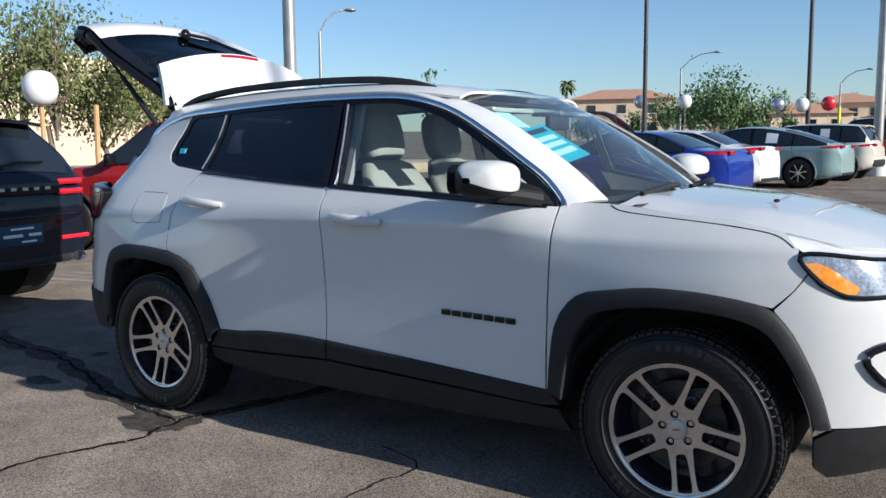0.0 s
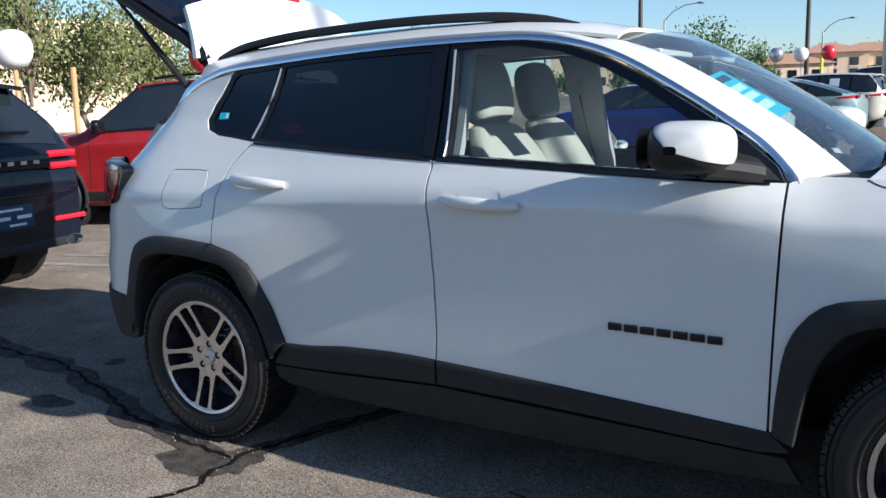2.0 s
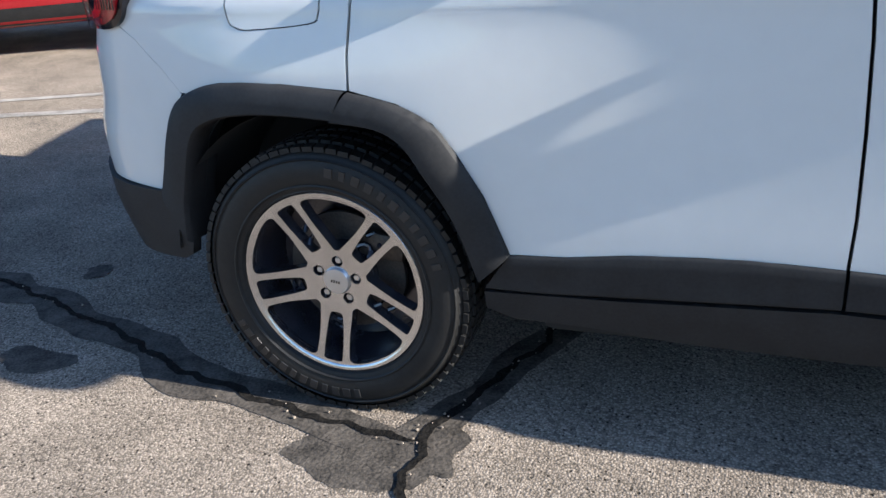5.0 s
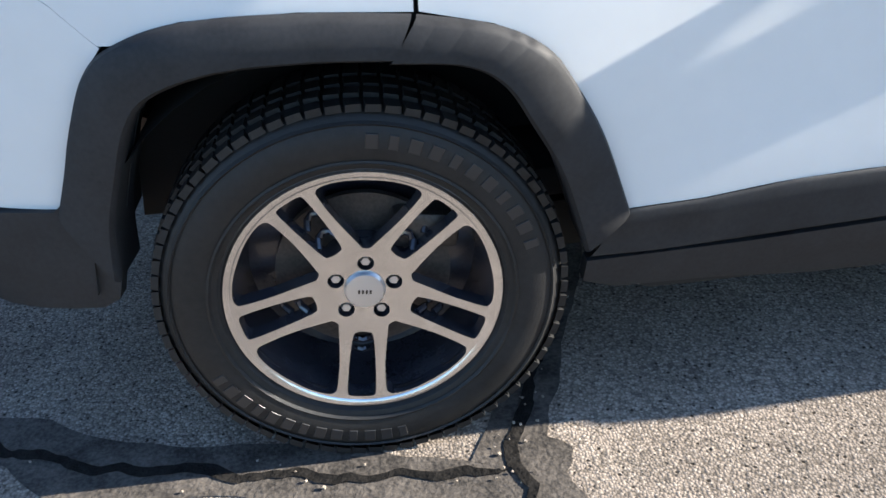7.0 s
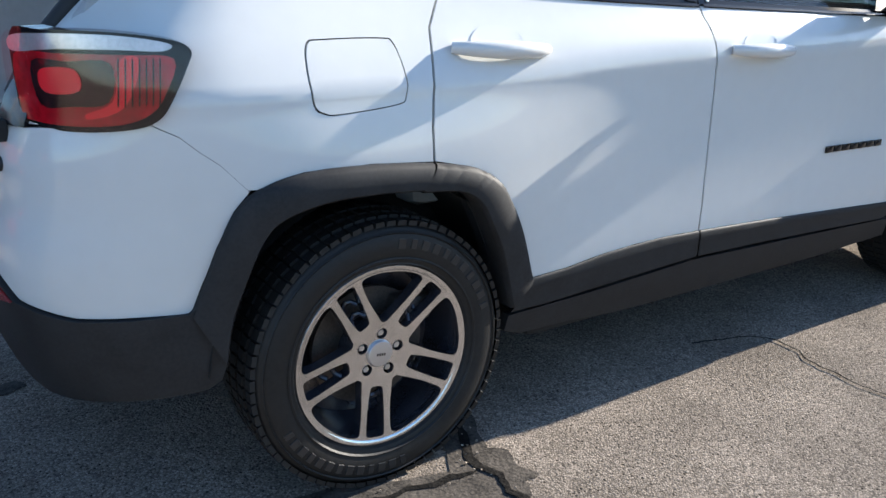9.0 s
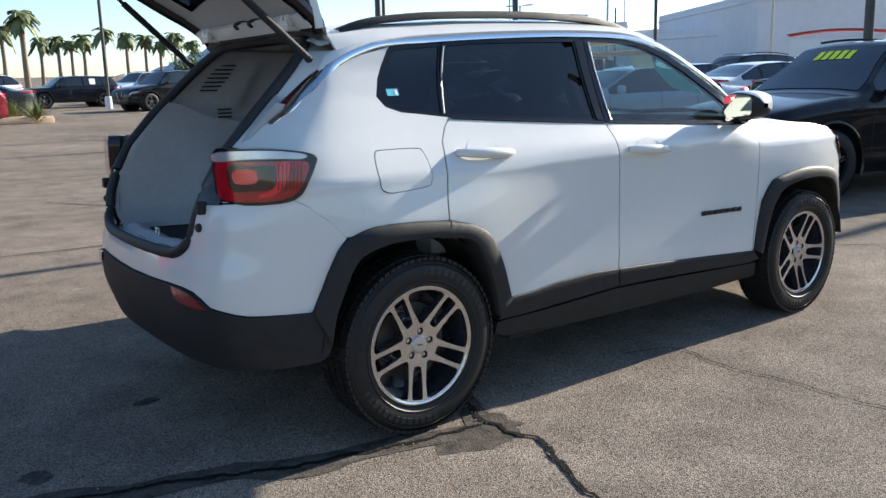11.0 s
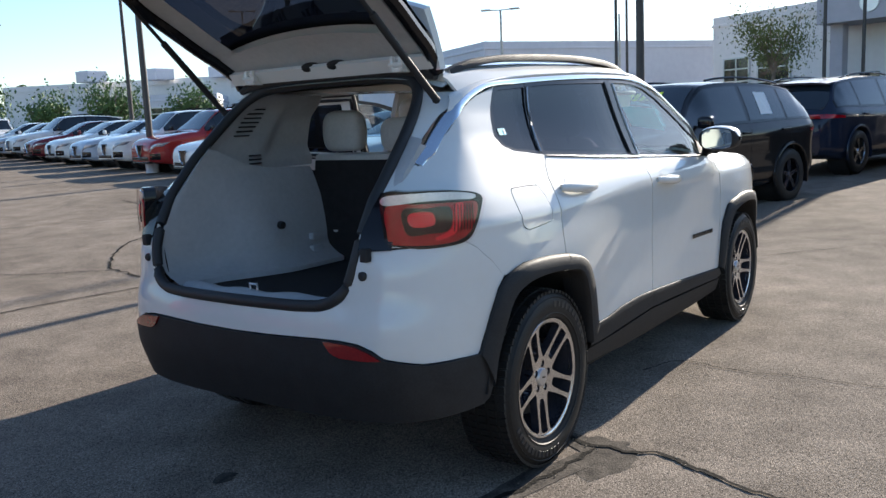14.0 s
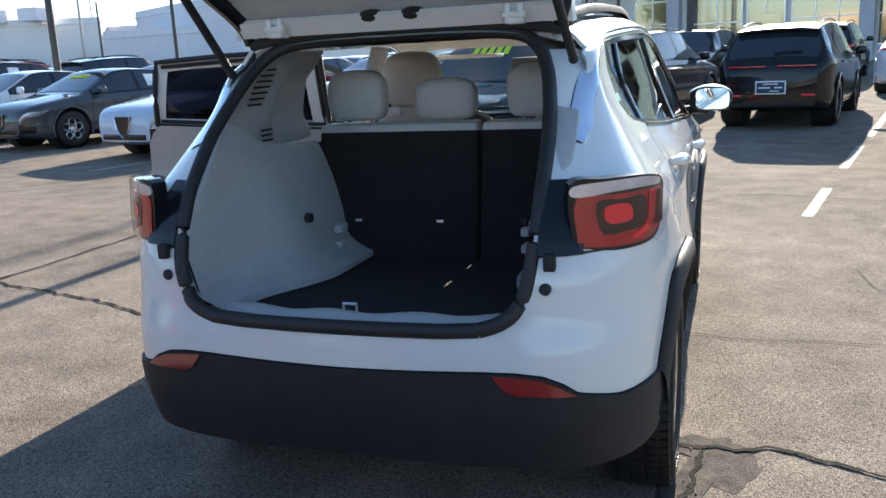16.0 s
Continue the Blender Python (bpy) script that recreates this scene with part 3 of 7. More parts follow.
fender_line = shift(SEAM_F, G) + [(2.22, 1.110), (2.34, 1.108), (2.45, 1.100), (2.6, 1.082), (2.79, 1.067), (2.96, 1.035), (3.02, 0.985), (3.01, 0.95), (3.045, 0.915)] + [(3.0, 0.86), (2.935, 0.80)] + ARCH_F_OUT[7::-1]
front_bumper_line = [(2.94, 0.793), (3.005, 0.86), (3.05, 0.91), (3.08, 0.875), (3.16, 0.835), (3.28, 0.83), (3.42, 0.83), (3.62, 0.84), (3.90, 0.84), (3.90, 0.44), (3.4, 0.43), (3.135, 0.42)] + ARCH_F_OUT[:8:-1]
GLASS_F = [(1.125, 1.165), (1.4, 1.148), (1.75, 1.13), (2.05, 1.112), (2.10, 1.122), (2.02, 1.185), (1.88, 1.277), (1.73, 1.37), (1.60, 1.435), (1.47, 1.482), (1.34, 1.503), (1.2, 1.509), (1.105, 1.509)]
GLASS_R = [(0.255, 1.222), (0.48, 1.203), (0.75, 1.185), (1.02, 1.168), (1.005, 1.507), (0.72, 1.503), (0.45, 1.495), (0.325, 1.485)]
GLASS_Q = [(0.215, 1.226), (0.06, 1.24), (-0.005, 1.258), (-0.03, 1.295), (0.0, 1.36), (0.05, 1.45), (0.085, 1.472), (0.285, 1.484)]
CHROME = [(-0.47, 1.225), (-0.44, 1.245), (-0.40, 1.268), (-0.34, 1.315), (-0.26, 1.378), (-0.17, 1.432), (-0.08, 1.468), (0.04, 1.496), (0.3, 1.516), (0.6, 1.531), (0.9, 1.540), (1.2, 1.540), (1.38, 1.532), (1.52, 1.506), (1.66, 1.458), (1.80, 1.386), (1.96, 1.292), (2.09, 1.204), (2.17, 1.125), (2.185, 1.10)]
OPEN_Z = [0.757, 0.775, 0.81, 0.87, 0.95, 1.05, 1.15, 1.25, 1.35, 1.43, 1.49, 1.525]
OPEN_Y = [0.40, 0.455, 0.498, 0.524, 0.536, 0.542, 0.544, 0.540, 0.523, 0.498, 0.457, 0.38]
open_y = lambda z: interp(z, OPEN_Z, OPEN_Y)
SEAM_B = [(-0.315, 0.812), (-0.37, 0.87), (-0.44, 0.93), (-0.50, 0.965)]
quarter_line = shift(SEAM_R, -G) + [(0.10, 1.226), (0.03, 1.234), (-0.032, 1.257), (-0.056, 1.295), (-0.032, 1.36), (0.033, 1.466), (0.05, 1.484)]
quarter_line += [(x, z - 0.016) for x, z in CHROME[7::-1]] + [(-0.475, 1.22)]
opening_edge = [(s_aty(open_y(z), z), z) for z in (1.22, 1.15, 1.1, 1.05, 1.0, 0.95)]
quarter_s = sx(quarter_line) + opening_edge + sx([(-0.50, 0.968), (-0.44, 0.934), (-0.37, 0.874), (-0.318, 0.816)]) + sx(ARCH_R_OUT[4:8])[:-1]
bumper_s = [(s_aty(open_y(z), z), z) for z in (0.94, 0.87, 0.81, 0.775, 0.757)] + [(s_aty(y, 0.75), 0.75) for y in (0.36, 0.2)] + [(S_END, 0.748), (S_END, 0.642)]
bumper_s += [(s_aty(y, z), z) for y, z in ((0.2, 0.645), (0.4, 0.651), (0.5, 0.650), (0.57, 0.642), (0.62, 0.622), (0.655, 0.596))] + sx([(-0.69, 0.576), (-0.66, 0.570), (-0.56, 0.567), (-0.47, 0.562)])
bumper_s += sx(ARCH_R_OUT[:4]) + sx([(-0.3155, 0.8125), (-0.3685, 0.8715), (-0.4385, 0.9315), (-0.50, 0.9655)])

DOOR_TURN = {"front": (2.17, 50.0), "rear": (1.105, 74.0)}


def swing(bm, which):
    """Turns a left door out about its hinge."""
    x, a = DOOR_TURN[which]
    return moved(bm, Matrix.Translation((x, 0.84, 0)) @ Matrix.Rotation(radians(-a), 4, "Z") @ Matrix.Translation((-x, -0.84, 0)))


def both(name, make, material, parent=suv, label="", swung=None):
    """Builds a part for the right side and its mirror image for the left; a door's part swings with its door."""
    out = []
    for left in (False, True):
        bm = make()
        if left:
            bm2 = mirrored(bm)
            bm.free()
            bm = bm2
            if swung:
                swing(bm, swung)
        p = parent[1 if left else 0] if isinstance(parent, (list, tuple)) else parent
        out.append(part(name, bm, material, p, label))
    return out


fuel_hole = [(-0.150, 1.098), (-0.11, 1.106), (0.03, 1.104), (0.06, 1.092), (0.070, 1.03), (0.064, 0.98), (0.04, 0.962), (-0.10, 0.952), (-0.14, 0.956), (-0.162, 0.975), (-0.165, 1.04)]
grow = lambda line, k: [(-0.045 + (x + 0.045) * k, 1.03 + (z - 1.03) * k) for x, z in line]
fuel_in, fuel_out = curve2(grow(fuel_hole, 0.965), 4, True), curve2(grow(fuel_hole, 1.0), 4, True)
part("quarter_panel", fill(quarter_s, on(), 0.025, holes=[sx(fuel_out)], depth=0.015, edge=0.022, levels=CREASE), M["white"], suv)
part("quarter_panel", mirrored(fill(quarter_s, on(), 0.025, depth=0.015, edge=0.022, levels=CREASE)), M["white"], suv)
part("fuel_door", fill(sx(fuel_in), on(0.001), 0.03, depth=0.012, edge=0.015, levels=CREASE), M["white"], suv)
both("rear_bumper", lambda: fill(bumper_s, on(), 0.035, depth=0.015, edge=0.022), M["white"])
both("front_fender", lambda: fill(fender_line, on(), 0.04, depth=0.015, edge=0.025, levels=CREASE), M["white"])
both("front_bumper", lambda: fill([(min(x, S_FRONT), z) for x, z in front_bumper_line], on(), 0.045, depth=0.015), M["white"])
rear_doors = both("rear_door", lambda: fill(rear_door_line, on(), 0.035, depth=0.03, edge=0.025, levels=CREASE), M["white"], swung="rear")
front_doors = both("front_door", lambda: fill(front_door_line, on(), 0.035, depth=0.03, edge=0.025, levels=CREASE), M["white"], swung="front")

# greenhouse: black surround with the panes let into it
F_HOUSE = [(1.082, 1.147)] + [(1.41, 1.13), (1.8, 1.108), (2.165, 1.093)] + [(2.14, 1.135), (2.06, 1.202), (1.93, 1.287), (1.77, 1.382), (1.63, 1.452), (1.50, 1.497), (1.36, 1.522), (1.2, 1.530), (1.075, 1.530)]
R_HOUSE = [(0.232, 1.208), (0.48, 1.184), (0.71, 1.168), (1.076, 1.147), (1.069, 1.530), (0.9, 1.530), (0.6, 1.522), (0.3, 1.507)]
Q_HOUSE = [(0.228, 1.208), (0.03, 1.232), (-0.03, 1.255), (-0.055, 1.295), (-0.03, 1.36), (0.035, 1.465), (0.06, 1.49), (0.294, 1.507)]
both("window_frame", lambda: fill(F_HOUSE, on(-0.004), 0.04, holes=[GLASS_F], depth=0.02), M["gloss_black"], front_doors, "gloss black window frame", "front")
both("window_frame", lambda: fill(R_HOUSE, on(-0.004), 0.04, holes=[GLASS_R], depth=0.02), M["gloss_black"], rear_doors, "gloss black window frame", "rear")
both("window_frame", lambda: fill(Q_HOUSE, on(-0.004), 0.03, holes=[GLASS_Q], depth=0.02), M["gloss_black"], suv)
for ob in both("window", lambda: fill(GLASS_F, on(-0.010), 0.06), M["clear"], front_doors, "clear side window", "front"):
    ob.visible_shadow = False
for ob in both("window", lambda: fill(GLASS_R, on(-0.010), 0.06), M["tint"], rear_doors, "dark tinted window", "rear") + both("window", lambda: fill(GLASS_Q, on(-0.010), 0.05), M["tint"], suv, "dark tinted quarter window"):
    ob["tinted"] = True
strip_r = [(0.225, 1.222), (0.305, 1.485)]
both("window_trim", lambda: tube([skin(x, z, -0.001) for x, z in dense(strip_r, 0.05, False)], 0.0042, 6), M["silver"], suv, "silver window divider")
both("window_trim", lambda: tube([skin(x, z, -0.001) for x, z in dense([(1.118, 1.16), (1.098, 1.506)], 0.05, False)], 0.0042, 6), M["silver"], front_doors, "silver window divider", "front")
b_trim = lambda: fill([(1.03, 1.165), (1.072, 1.16), (1.066, 1.512), (1.015, 1.512)], on(0.001), 0.05, depth=0.008)


def shrunk(line, k=0.9):
    cx, cz = sum(p[0] for p in line) / len(line), sum(p[1] for p in line) / len(line)
    return [(cx + (x - cx) * (k + 0.03), cz + (z - cz) * (k - 0.06)) for x, z in line]


both("inner_frame", lambda: fill(F_HOUSE, on(-0.045), 0.05, holes=[GLASS_F]), M["dash"], front_doors, "dark inner window frame", "front")
both("inner_frame", lambda: fill(R_HOUSE, on(-0.045), 0.05, holes=[shrunk(GLASS_R)]), M["white"], rear_doors, "white inner window frame", "rear")
for k, r_seal in ((1.0, 0.013), (0.93, 0.010)):
    both("door_seal", lambda: tube([skin(x, z, -0.052) for x, z in dense(shrunk(R_HOUSE, k - 0.02) if k < 1 else R_HOUSE + R_HOUSE[:1], 0.05, False)], r_seal, 6), M["seal"], rear_doors, "black rubber door seal", "rear")
both("pillar_cover", b_trim, M["gloss_black"], rear_doors, "gloss black pillar cover", "rear")


def band(line, w0, w1, d0, d1):
    """A rounded strip that follows a line on the skin."""
    pts = curve2(line, 5)
    def fn(u, v):
        i = min(int(round(u * (len(pts) - 1))), len(pts) - 1)
        a, b = pts[max(i - 1, 0)], pts[min(i + 1, len(pts) - 1)]
        t = Vector((b[0] - a[0], b[1] - a[1])).normalized()
        n = Vector((-t.y, t.x))
        ang = math.pi * (v - 0.5) * 1.1
        off = (w0 + (w1 - w0) * u) * math.sin(ang)
        x, z = pts[i][0] + n.x * off, pts[i][1] + n.y * off
        return skin(x if x > -0.1 else s_at(x, z), z, d0 + d1 * math.cos(ang))
    return grid(fn, len(pts) - 1, 5)


both("chrome_strip", lambda: band(CHROME, 0.018, 0.008, 0.0005, 0.006), M["chrome"], suv, "bright strip between side windows and roof")
both("window_trim", lambda: band([(0.245, 1.205), (0.48, 1.188), (0.71, 1.172), (1.07, 1.150)], 0.006, 0.006, 0.0, 0.006), M["gloss_black"], rear_doors, "", "rear")
both("window_trim", lambda: band([(1.09, 1.150), (1.41, 1.132), (1.72, 1.115), (2.13, 1.096)], 0.006, 0.006, 0.0, 0.006), M["gloss_black"], front_doors, "", "front")


# arches, sills and bumper cladding
def flare(outer, inner, n=40):
    a, b = curve2(outer, 6), curve2(inner, 6)
    prof = [(0.0, 0.004), (0.04, 0.016), (0.18, 0.024), (0.62, 0.028), (0.93, 0.026), (1.0, 0.018), (1.0, 0.0), (1.0, -0.09)]
    def fn(u, v):
        k, d = prof[int(round(v * (len(prof) - 1)))]
        o, i = a[int(round(u * (len(a) - 1)))], b[int(round(u * (len(b) - 1)))]
        x, z = o[0] + (i[0] - o[0]) * k, o[1] + (i[1] - o[1]) * k
        return skin(x if x > -0.1 else s_at(x, z), z, d)
    return grid(fn, n, len(prof) - 1)


both("wheel_arch_flare", lambda: flare(ARCH_R_OUT[:8], ARCH_R_IN[:8]), M["black_plastic"], suv, "black plastic wheel arch flare")
both("wheel_arch_flare", lambda: flare([(0.122, 0.827)] + ARCH_R_OUT[8:], [(0.078, 0.764)] + ARCH_R_IN[8:]), M["black_plastic"], rear_doors, "black plastic wheel arch flare", "rear")
both("wheel_arch_flare", lambda: flare(ARCH_F_OUT, ARCH_F_IN), M["black_plastic"], suv, "black plastic wheel arch flare")
def lower_clad(top_x, low_x, low_z):
    """Door cladding with a rolled upper lip, a flat face and a tucked lower edge."""
    prof = [(0.0, 0.003), (0.02, 0.0055), (0.08, 0.0075), (0.30, 0.0090), (0.36, 0.0075), (0.80, 0.010), (0.94, 0.009), (1.0, 0.002), (1.02, -0.02)]
    def fn(u, v):
        k, d = prof[int(round(v * (len(prof) - 1)))]
        xt, xl = top_x[0] + (top_x[1] - top_x[0]) * u, low_x[0] + (low_x[1] - low_x[0]) * u
        x = xt + (xl - xt) * min(k, 1.0)
        z = clad_z(xt) + (interp(xl, *low_z) - clad_z(xt)) * k
        return skin(x, z, d)
    return grid(fn, 40, len(prof) - 1)


both("door_cladding", lambda: lower_clad((0.447, 1.102), (0.383, 1.102), ([0.38, 0.5, 0.67, 0.9, 1.1], [0.378, 0.377, 0.384, 0.394, 0.402])), M["black_plastic"], rear_doors, "black plastic lower door cladding", "rear")
both("door_cladding", lambda: lower_clad((1.109, 2.16), (1.109, 2.215), ([1.108, 1.44, 1.76, 2.13, 2.215], [0.402, 0.392, 0.378, 0.360, 0.372])), M["black_plastic"], front_doors, "black plastic lower door cladding", "front")
sill = [(0.382, 0.37), (0.67, 0.376), (1.1, 0.394), (1.76, 0.37), (2.2, 0.352), (2.24, 0.27), (1.8, 0.255), (1.1, 0.262), (0.82, 0.268), (0.62, 0.29), (0.44, 0.295), (0.38, 0.32)]
both("sill", lambda: fill(sill, on(0.004), 0.05, depth=0.03), M["black_plastic"], suv, "black plastic sill")
lower = [(S_END, 0.638), (S_END, 0.36)] + [(s_aty(y, z), z) for y, z in ((0.3, 0.355), (0.5, 0.355), (0.62, 0.36))] + sx([(-0.52, 0.372), (-0.43, 0.375), (-0.398, 0.392), (-0.385, 0.43), (-0.368, 0.53), (-0.41, 0.60), (-0.455, 0.562), (-0.56, 0.563), (-0.66, 0.566), (-0.69, 0.572)])
lower += [(s_aty(y, z), z) for y, z in ((0.655, 0.592), (0.62, 0.618), (0.57, 0.638), (0.5, 0.646), (0.4, 0.647), (0.2, 0.641))]
both("lower_bumper", lambda: fill(lower, on(0.012), 0.045, depth=0.03), M["black_plastic"], suv, "black plastic lower bumper")
refl = [(s_aty(y, z), z) for y, z in ((0.44, 0.645), (0.50, 0.643), (0.565, 0.635), (0.61, 0.617), (0.648, 0.592), (0.60, 0.589), (0.50, 0.594), (0.47, 0.606))]
both("reflector", lambda: fill(refl, on(0.019), 0.03, depth=0.012), M["reflector"], suv, "dark red bumper reflector")
front_lower = [(3.135, 0.415), (3.4, 0.425), (3.9, 0.43), (3.9, 0.26), (3.35, 0.25), (3.15, 0.235), (3.09, 0.275), (3.075, 0.38)]
both("lower_bumper", lambda: fill([(min(x, S_FRONT), z) for x, z in front_lower], on(0.01), 0.05, depth=0.03), M["black_plastic"], suv, "black plastic front lower bumper")
part("underbody", box((1.33, 0, 0.30), (3.3, 1.2, 0.12), 0.03), M["dark"], suv)
part("floor_pan", box((1.30, 0, 0.305), (1.62, 1.6, 0.11), 0.03), M["dark"], suv)
part("silencer", lathe([(0.0, -0.3), (0.08, -0.3), (0.1, -0.26), (0.1, 0.26), (0.08, 0.3), (0.0, 0.3)], 20, "y", (-0.52, 0.18, 0.36)), M["steel"], suv)


def shell_outline():
    back = [(s_aty(open_y(z) + 0.01, z), z) for z in (0.80, 0.9, 1.0, 1.1)]
    low = [(3.6, 0.45), (3.6, 0.84), (3.05, 0.90), (2.9, 1.01), (2.3, 1.06), (1.0, 1.10), (0.2, 1.15), (0.0, 1.2)]
    bottom = sx([(-0.46, 0.42)] + ARCH_R_IN[1:] + [(0.45, 0.34), (1.2, 0.31), (2.15, 0.34)] + ARCH_F_IN + [(3.12, 0.42)])
    return low + back[::-1] + [(s_aty(0.45, 0.66), 0.66), (s_aty(0.5, 0.45), 0.45)] + bottom


both("inner_shell", lambda: fill(shell_outline(), on(-0.05), 0.06), M["dark"], suv)
for cx in (0.0, 2.636):
    for sgn in (1, -1):
        def well(u, v, cx=cx, sgn=sgn):
            a = math.pi * (0.03 + 0.94 * u)
            y = 0.85 - 0.36 * v
            return Vector((cx + 0.43 * math.cos(a), sgn * y, 0.37 + 0.41 * math.sin(a)))
        part("wheel_well", grid(well, 20, 3), M["dark"], suv)
        part("wheel_well", fill([(cx + 0.43 * math.cos(math.pi * k / 12), 0.37 + 0.42 * math.sin(math.pi * k / 12)) for k in range(13)], lambda a, b, d, sgn=sgn: Vector((a, sgn * 0.50, b)), 0.1), M["dark"], suv)


# roof, windscreen, bonnet
def roof_edge(x):
    return interp(x, [-0.22, -0.1, 0.1, 0.6, 1.1, 1.45, 1.64], [0.60, 0.605, 0.612, 0.635, 0.648, 0.64, 0.60])


def roof_z(x, k):
    edge = interp(x, [-0.22, -0.1, 0.05, 0.3, 0.6, 0.9, 1.2, 1.4, 1.55, 1.66], [1.45, 1.49, 1.517, 1.535, 1.549, 1.557, 1.558, 1.551, 1.536, 1.517])
    mid = interp(x, [-0.22, 0.0, 0.4, 0.9, 1.3, 1.55, 1.66], [1.555, 1.582, 1.606, 1.614, 1.605, 1.578, 1.552])
    return edge + (mid - edge) * (1 - abs(k) ** 10)


def roof(u, v):
    k = 2 * v - 1
    x = -0.20 + 0.03 * k * k + (1.66 + 0.02 - 0.07 * abs(k) ** 2 + 0.20) * u * (1 - 0.0 * k)
    return Vector((x, roof_edge(x) * k, roof_z(x, k)))


part("roof", thick(grid(roof, 36, 28), 0.012), M["white"], suv)
part("headliner", grid(lambda u, v: roof(0.02 + 0.95 * u, 0.04 + 0.92 * v) - Vector((0, 0, 0.05)), 12, 10), M["headliner"], suv, "pale cloth headliner")


def side_lip(u, v):
    """The white roof edge that runs above the bright strip and down the windscreen pillar."""
    line = curve2([(-0.215, 1.455), (-0.1, 1.49), (0.05, 1.515), (0.3, 1.534), (0.6, 1.548), (0.9, 1.556), (1.2, 1.557), (1.38, 1.551), (1.52, 1.527), (1.66, 1.482), (1.80, 1.412), (1.96, 1.32), (2.10, 1.232), (2.20, 1.155), (2.26, 1.105)], 5)
    low = curve2([(-0.26, 1.39), (-0.13, 1.455), (0.04, 1.50), (0.3, 1.520), (0.6, 1.535), (0.9, 1.544), (1.2, 1.544), (1.38, 1.536), (1.53, 1.509), (1.67, 1.461), (1.81, 1.389), (1.97, 1.295), (2.10, 1.205), (2.18, 1.125), (2.20, 1.095)], 5)
    i = int(round(u * (len(line) - 1)))
    p, q = Vector(line[i]), Vector(low[i])
    a = skin(q.x if q.x > -0.1 else s_at(q.x, q.y), q.y, 0.002)
    x = p.x
    w = roof_edge(min(x, 1.64)) - 0.01 if x < 1.6 else interp(x, [1.6, 1.66, 1.8, 1.96, 2.1, 2.26], [0.60, 0.585, 0.595, 0.615, 0.635, 0.655])
    ox = 0.0 if x < 1.5 else 0.05 * smooth01((x - 1.5) / 0.3)
    b = Vector((x + ox, -w, p.y + (0.002 if x < 1.6 else 0.012)))
    m = (a + b) / 2 + Vector((0, -0.016, 0.012))
    t = v
    return (1 - t) ** 2 * a + 2 * t * (1 - t) * m + t * t * b


both("roof_side", lambda: thick(grid(side_lip, 70, 6), 0.01), M["white"])


def screen(u, v):
    k = 2 * v - 1
    top = Vector((1.69 - 0.07 * k * k, 0.585 * k, 1.556 - 0.035 * k * k))
    low = Vector((2.42 - 0.16 * k * k, 0.655 * k, 1.105))
    p = top + (low - top) * u
    p.z += 0.05 * u * (1 - u) * 2
    return p


ws = part("windscreen", grid(screen, 14, 20), M["wind"], suv, "windscreen with a teal price card behind it")
ws.visible_shadow = False
part("cowl", thick(grid(lambda u, v: Vector((2.30 + 0.16 * u - 0.10 * (2 * v - 1) ** 2 + 0.07, 0.69 * (2 * v - 1), 1.105 - 0.02 * math.sin(math.pi * u))), 4, 16), 0.02), M["black_plastic"], suv, "black plastic cowl")


def bonnet(u, v):
    k = 2 * v - 1
    x = 2.44 - 0.10 * k * k + (0.97 - 0.20 * abs(k) ** 3) * u
    hw = interp(x, [2.3, 2.5, 2.8, 3.0, 3.15, 3.3, 3.42], [0.735, 0.745, 0.73, 0.70, 0.66, 0.60, 0.55])
    edge = interp(x, [2.3, 2.45, 2.6, 2.8, 2.96, 3.1, 3.25, 3.42], [1.092, 1.078, 1.062, 1.05, 1.025, 0.99, 0.945, 0.885])
    return Vector((x, hw * k, edge + (0.055 - 0.01 * u) * (1 - abs(k) ** 3) + 0.012 * math.exp(-((abs(k) - 0.7) / 0.12) ** 2) * (1 - u)))




def fender_top(u, v):
    """The inner flange that closes the joint between wing, headlight and bonnet."""
    s = 2.24 + (S_FRONT - 2.24) * u
    z = interp(s, [2.24, 2.34, 2.45, 2.6, 2.79, 2.96, 3.02, 3.1, 3.3, 3.55, 4.0], [1.108, 1.106, 1.098, 1.080, 1.065, 1.033, 0.985, 0.973, 0.953, 0.928, 0.915])
    a = skin(s, z - 0.004, -0.004)
    t = (s - 2.24) / 0.82
    b = bonnet(min(1.0, t), 0.012) if t < 1 else bonnet(1.0, 0.012 + 0.488 * (t - 1) / ((S_FRONT - 2.24) / 0.82 - 1))
    b = b - Vector((0, 0, 0.010))
    return a + (b - a) * v


both("fender_flange", lambda: grid(fender_top, 50, 5), M["white"])
part("bonnet", thick(grid(bonnet, 24, 26), 0.014), M["white"], suv)
both("bonnet_gap", lambda: tube([skin(x, z, 0.0005) for x, z in curve2([(2.36, 1.104), (2.40, 1.088), (2.48, 1.078), (2.65, 1.064), (2.8, 1.050), (2.93, 1.028), (3.0, 0.992)], 5)], 0.0018, 6), M["dark"], suv, "dark joint between bonnet and wing")
part("washer_nozzle", ball((2.83, -0.30, 1.105), 0.012, squash=0.6, seg=10), M["black_plastic"], suv)
for y0, y1 in ((-0.55, 0.05), (0.08, 0.6)):
    w = tube([(2.40, y0, 1.135), (2.41, (y0 + y1) / 2, 1.15), (2.36, y1, 1.14)], 0.010, 6)
    tube([(2.38, y0 + 0.12, 1.14), (2.40, (y0 + y1) / 2 + 0.05, 1.158), (2.35, y1 + 0.02, 1.148)], 0.007, 6, w)
    part("wiper", w, M["black_plastic"], suv)
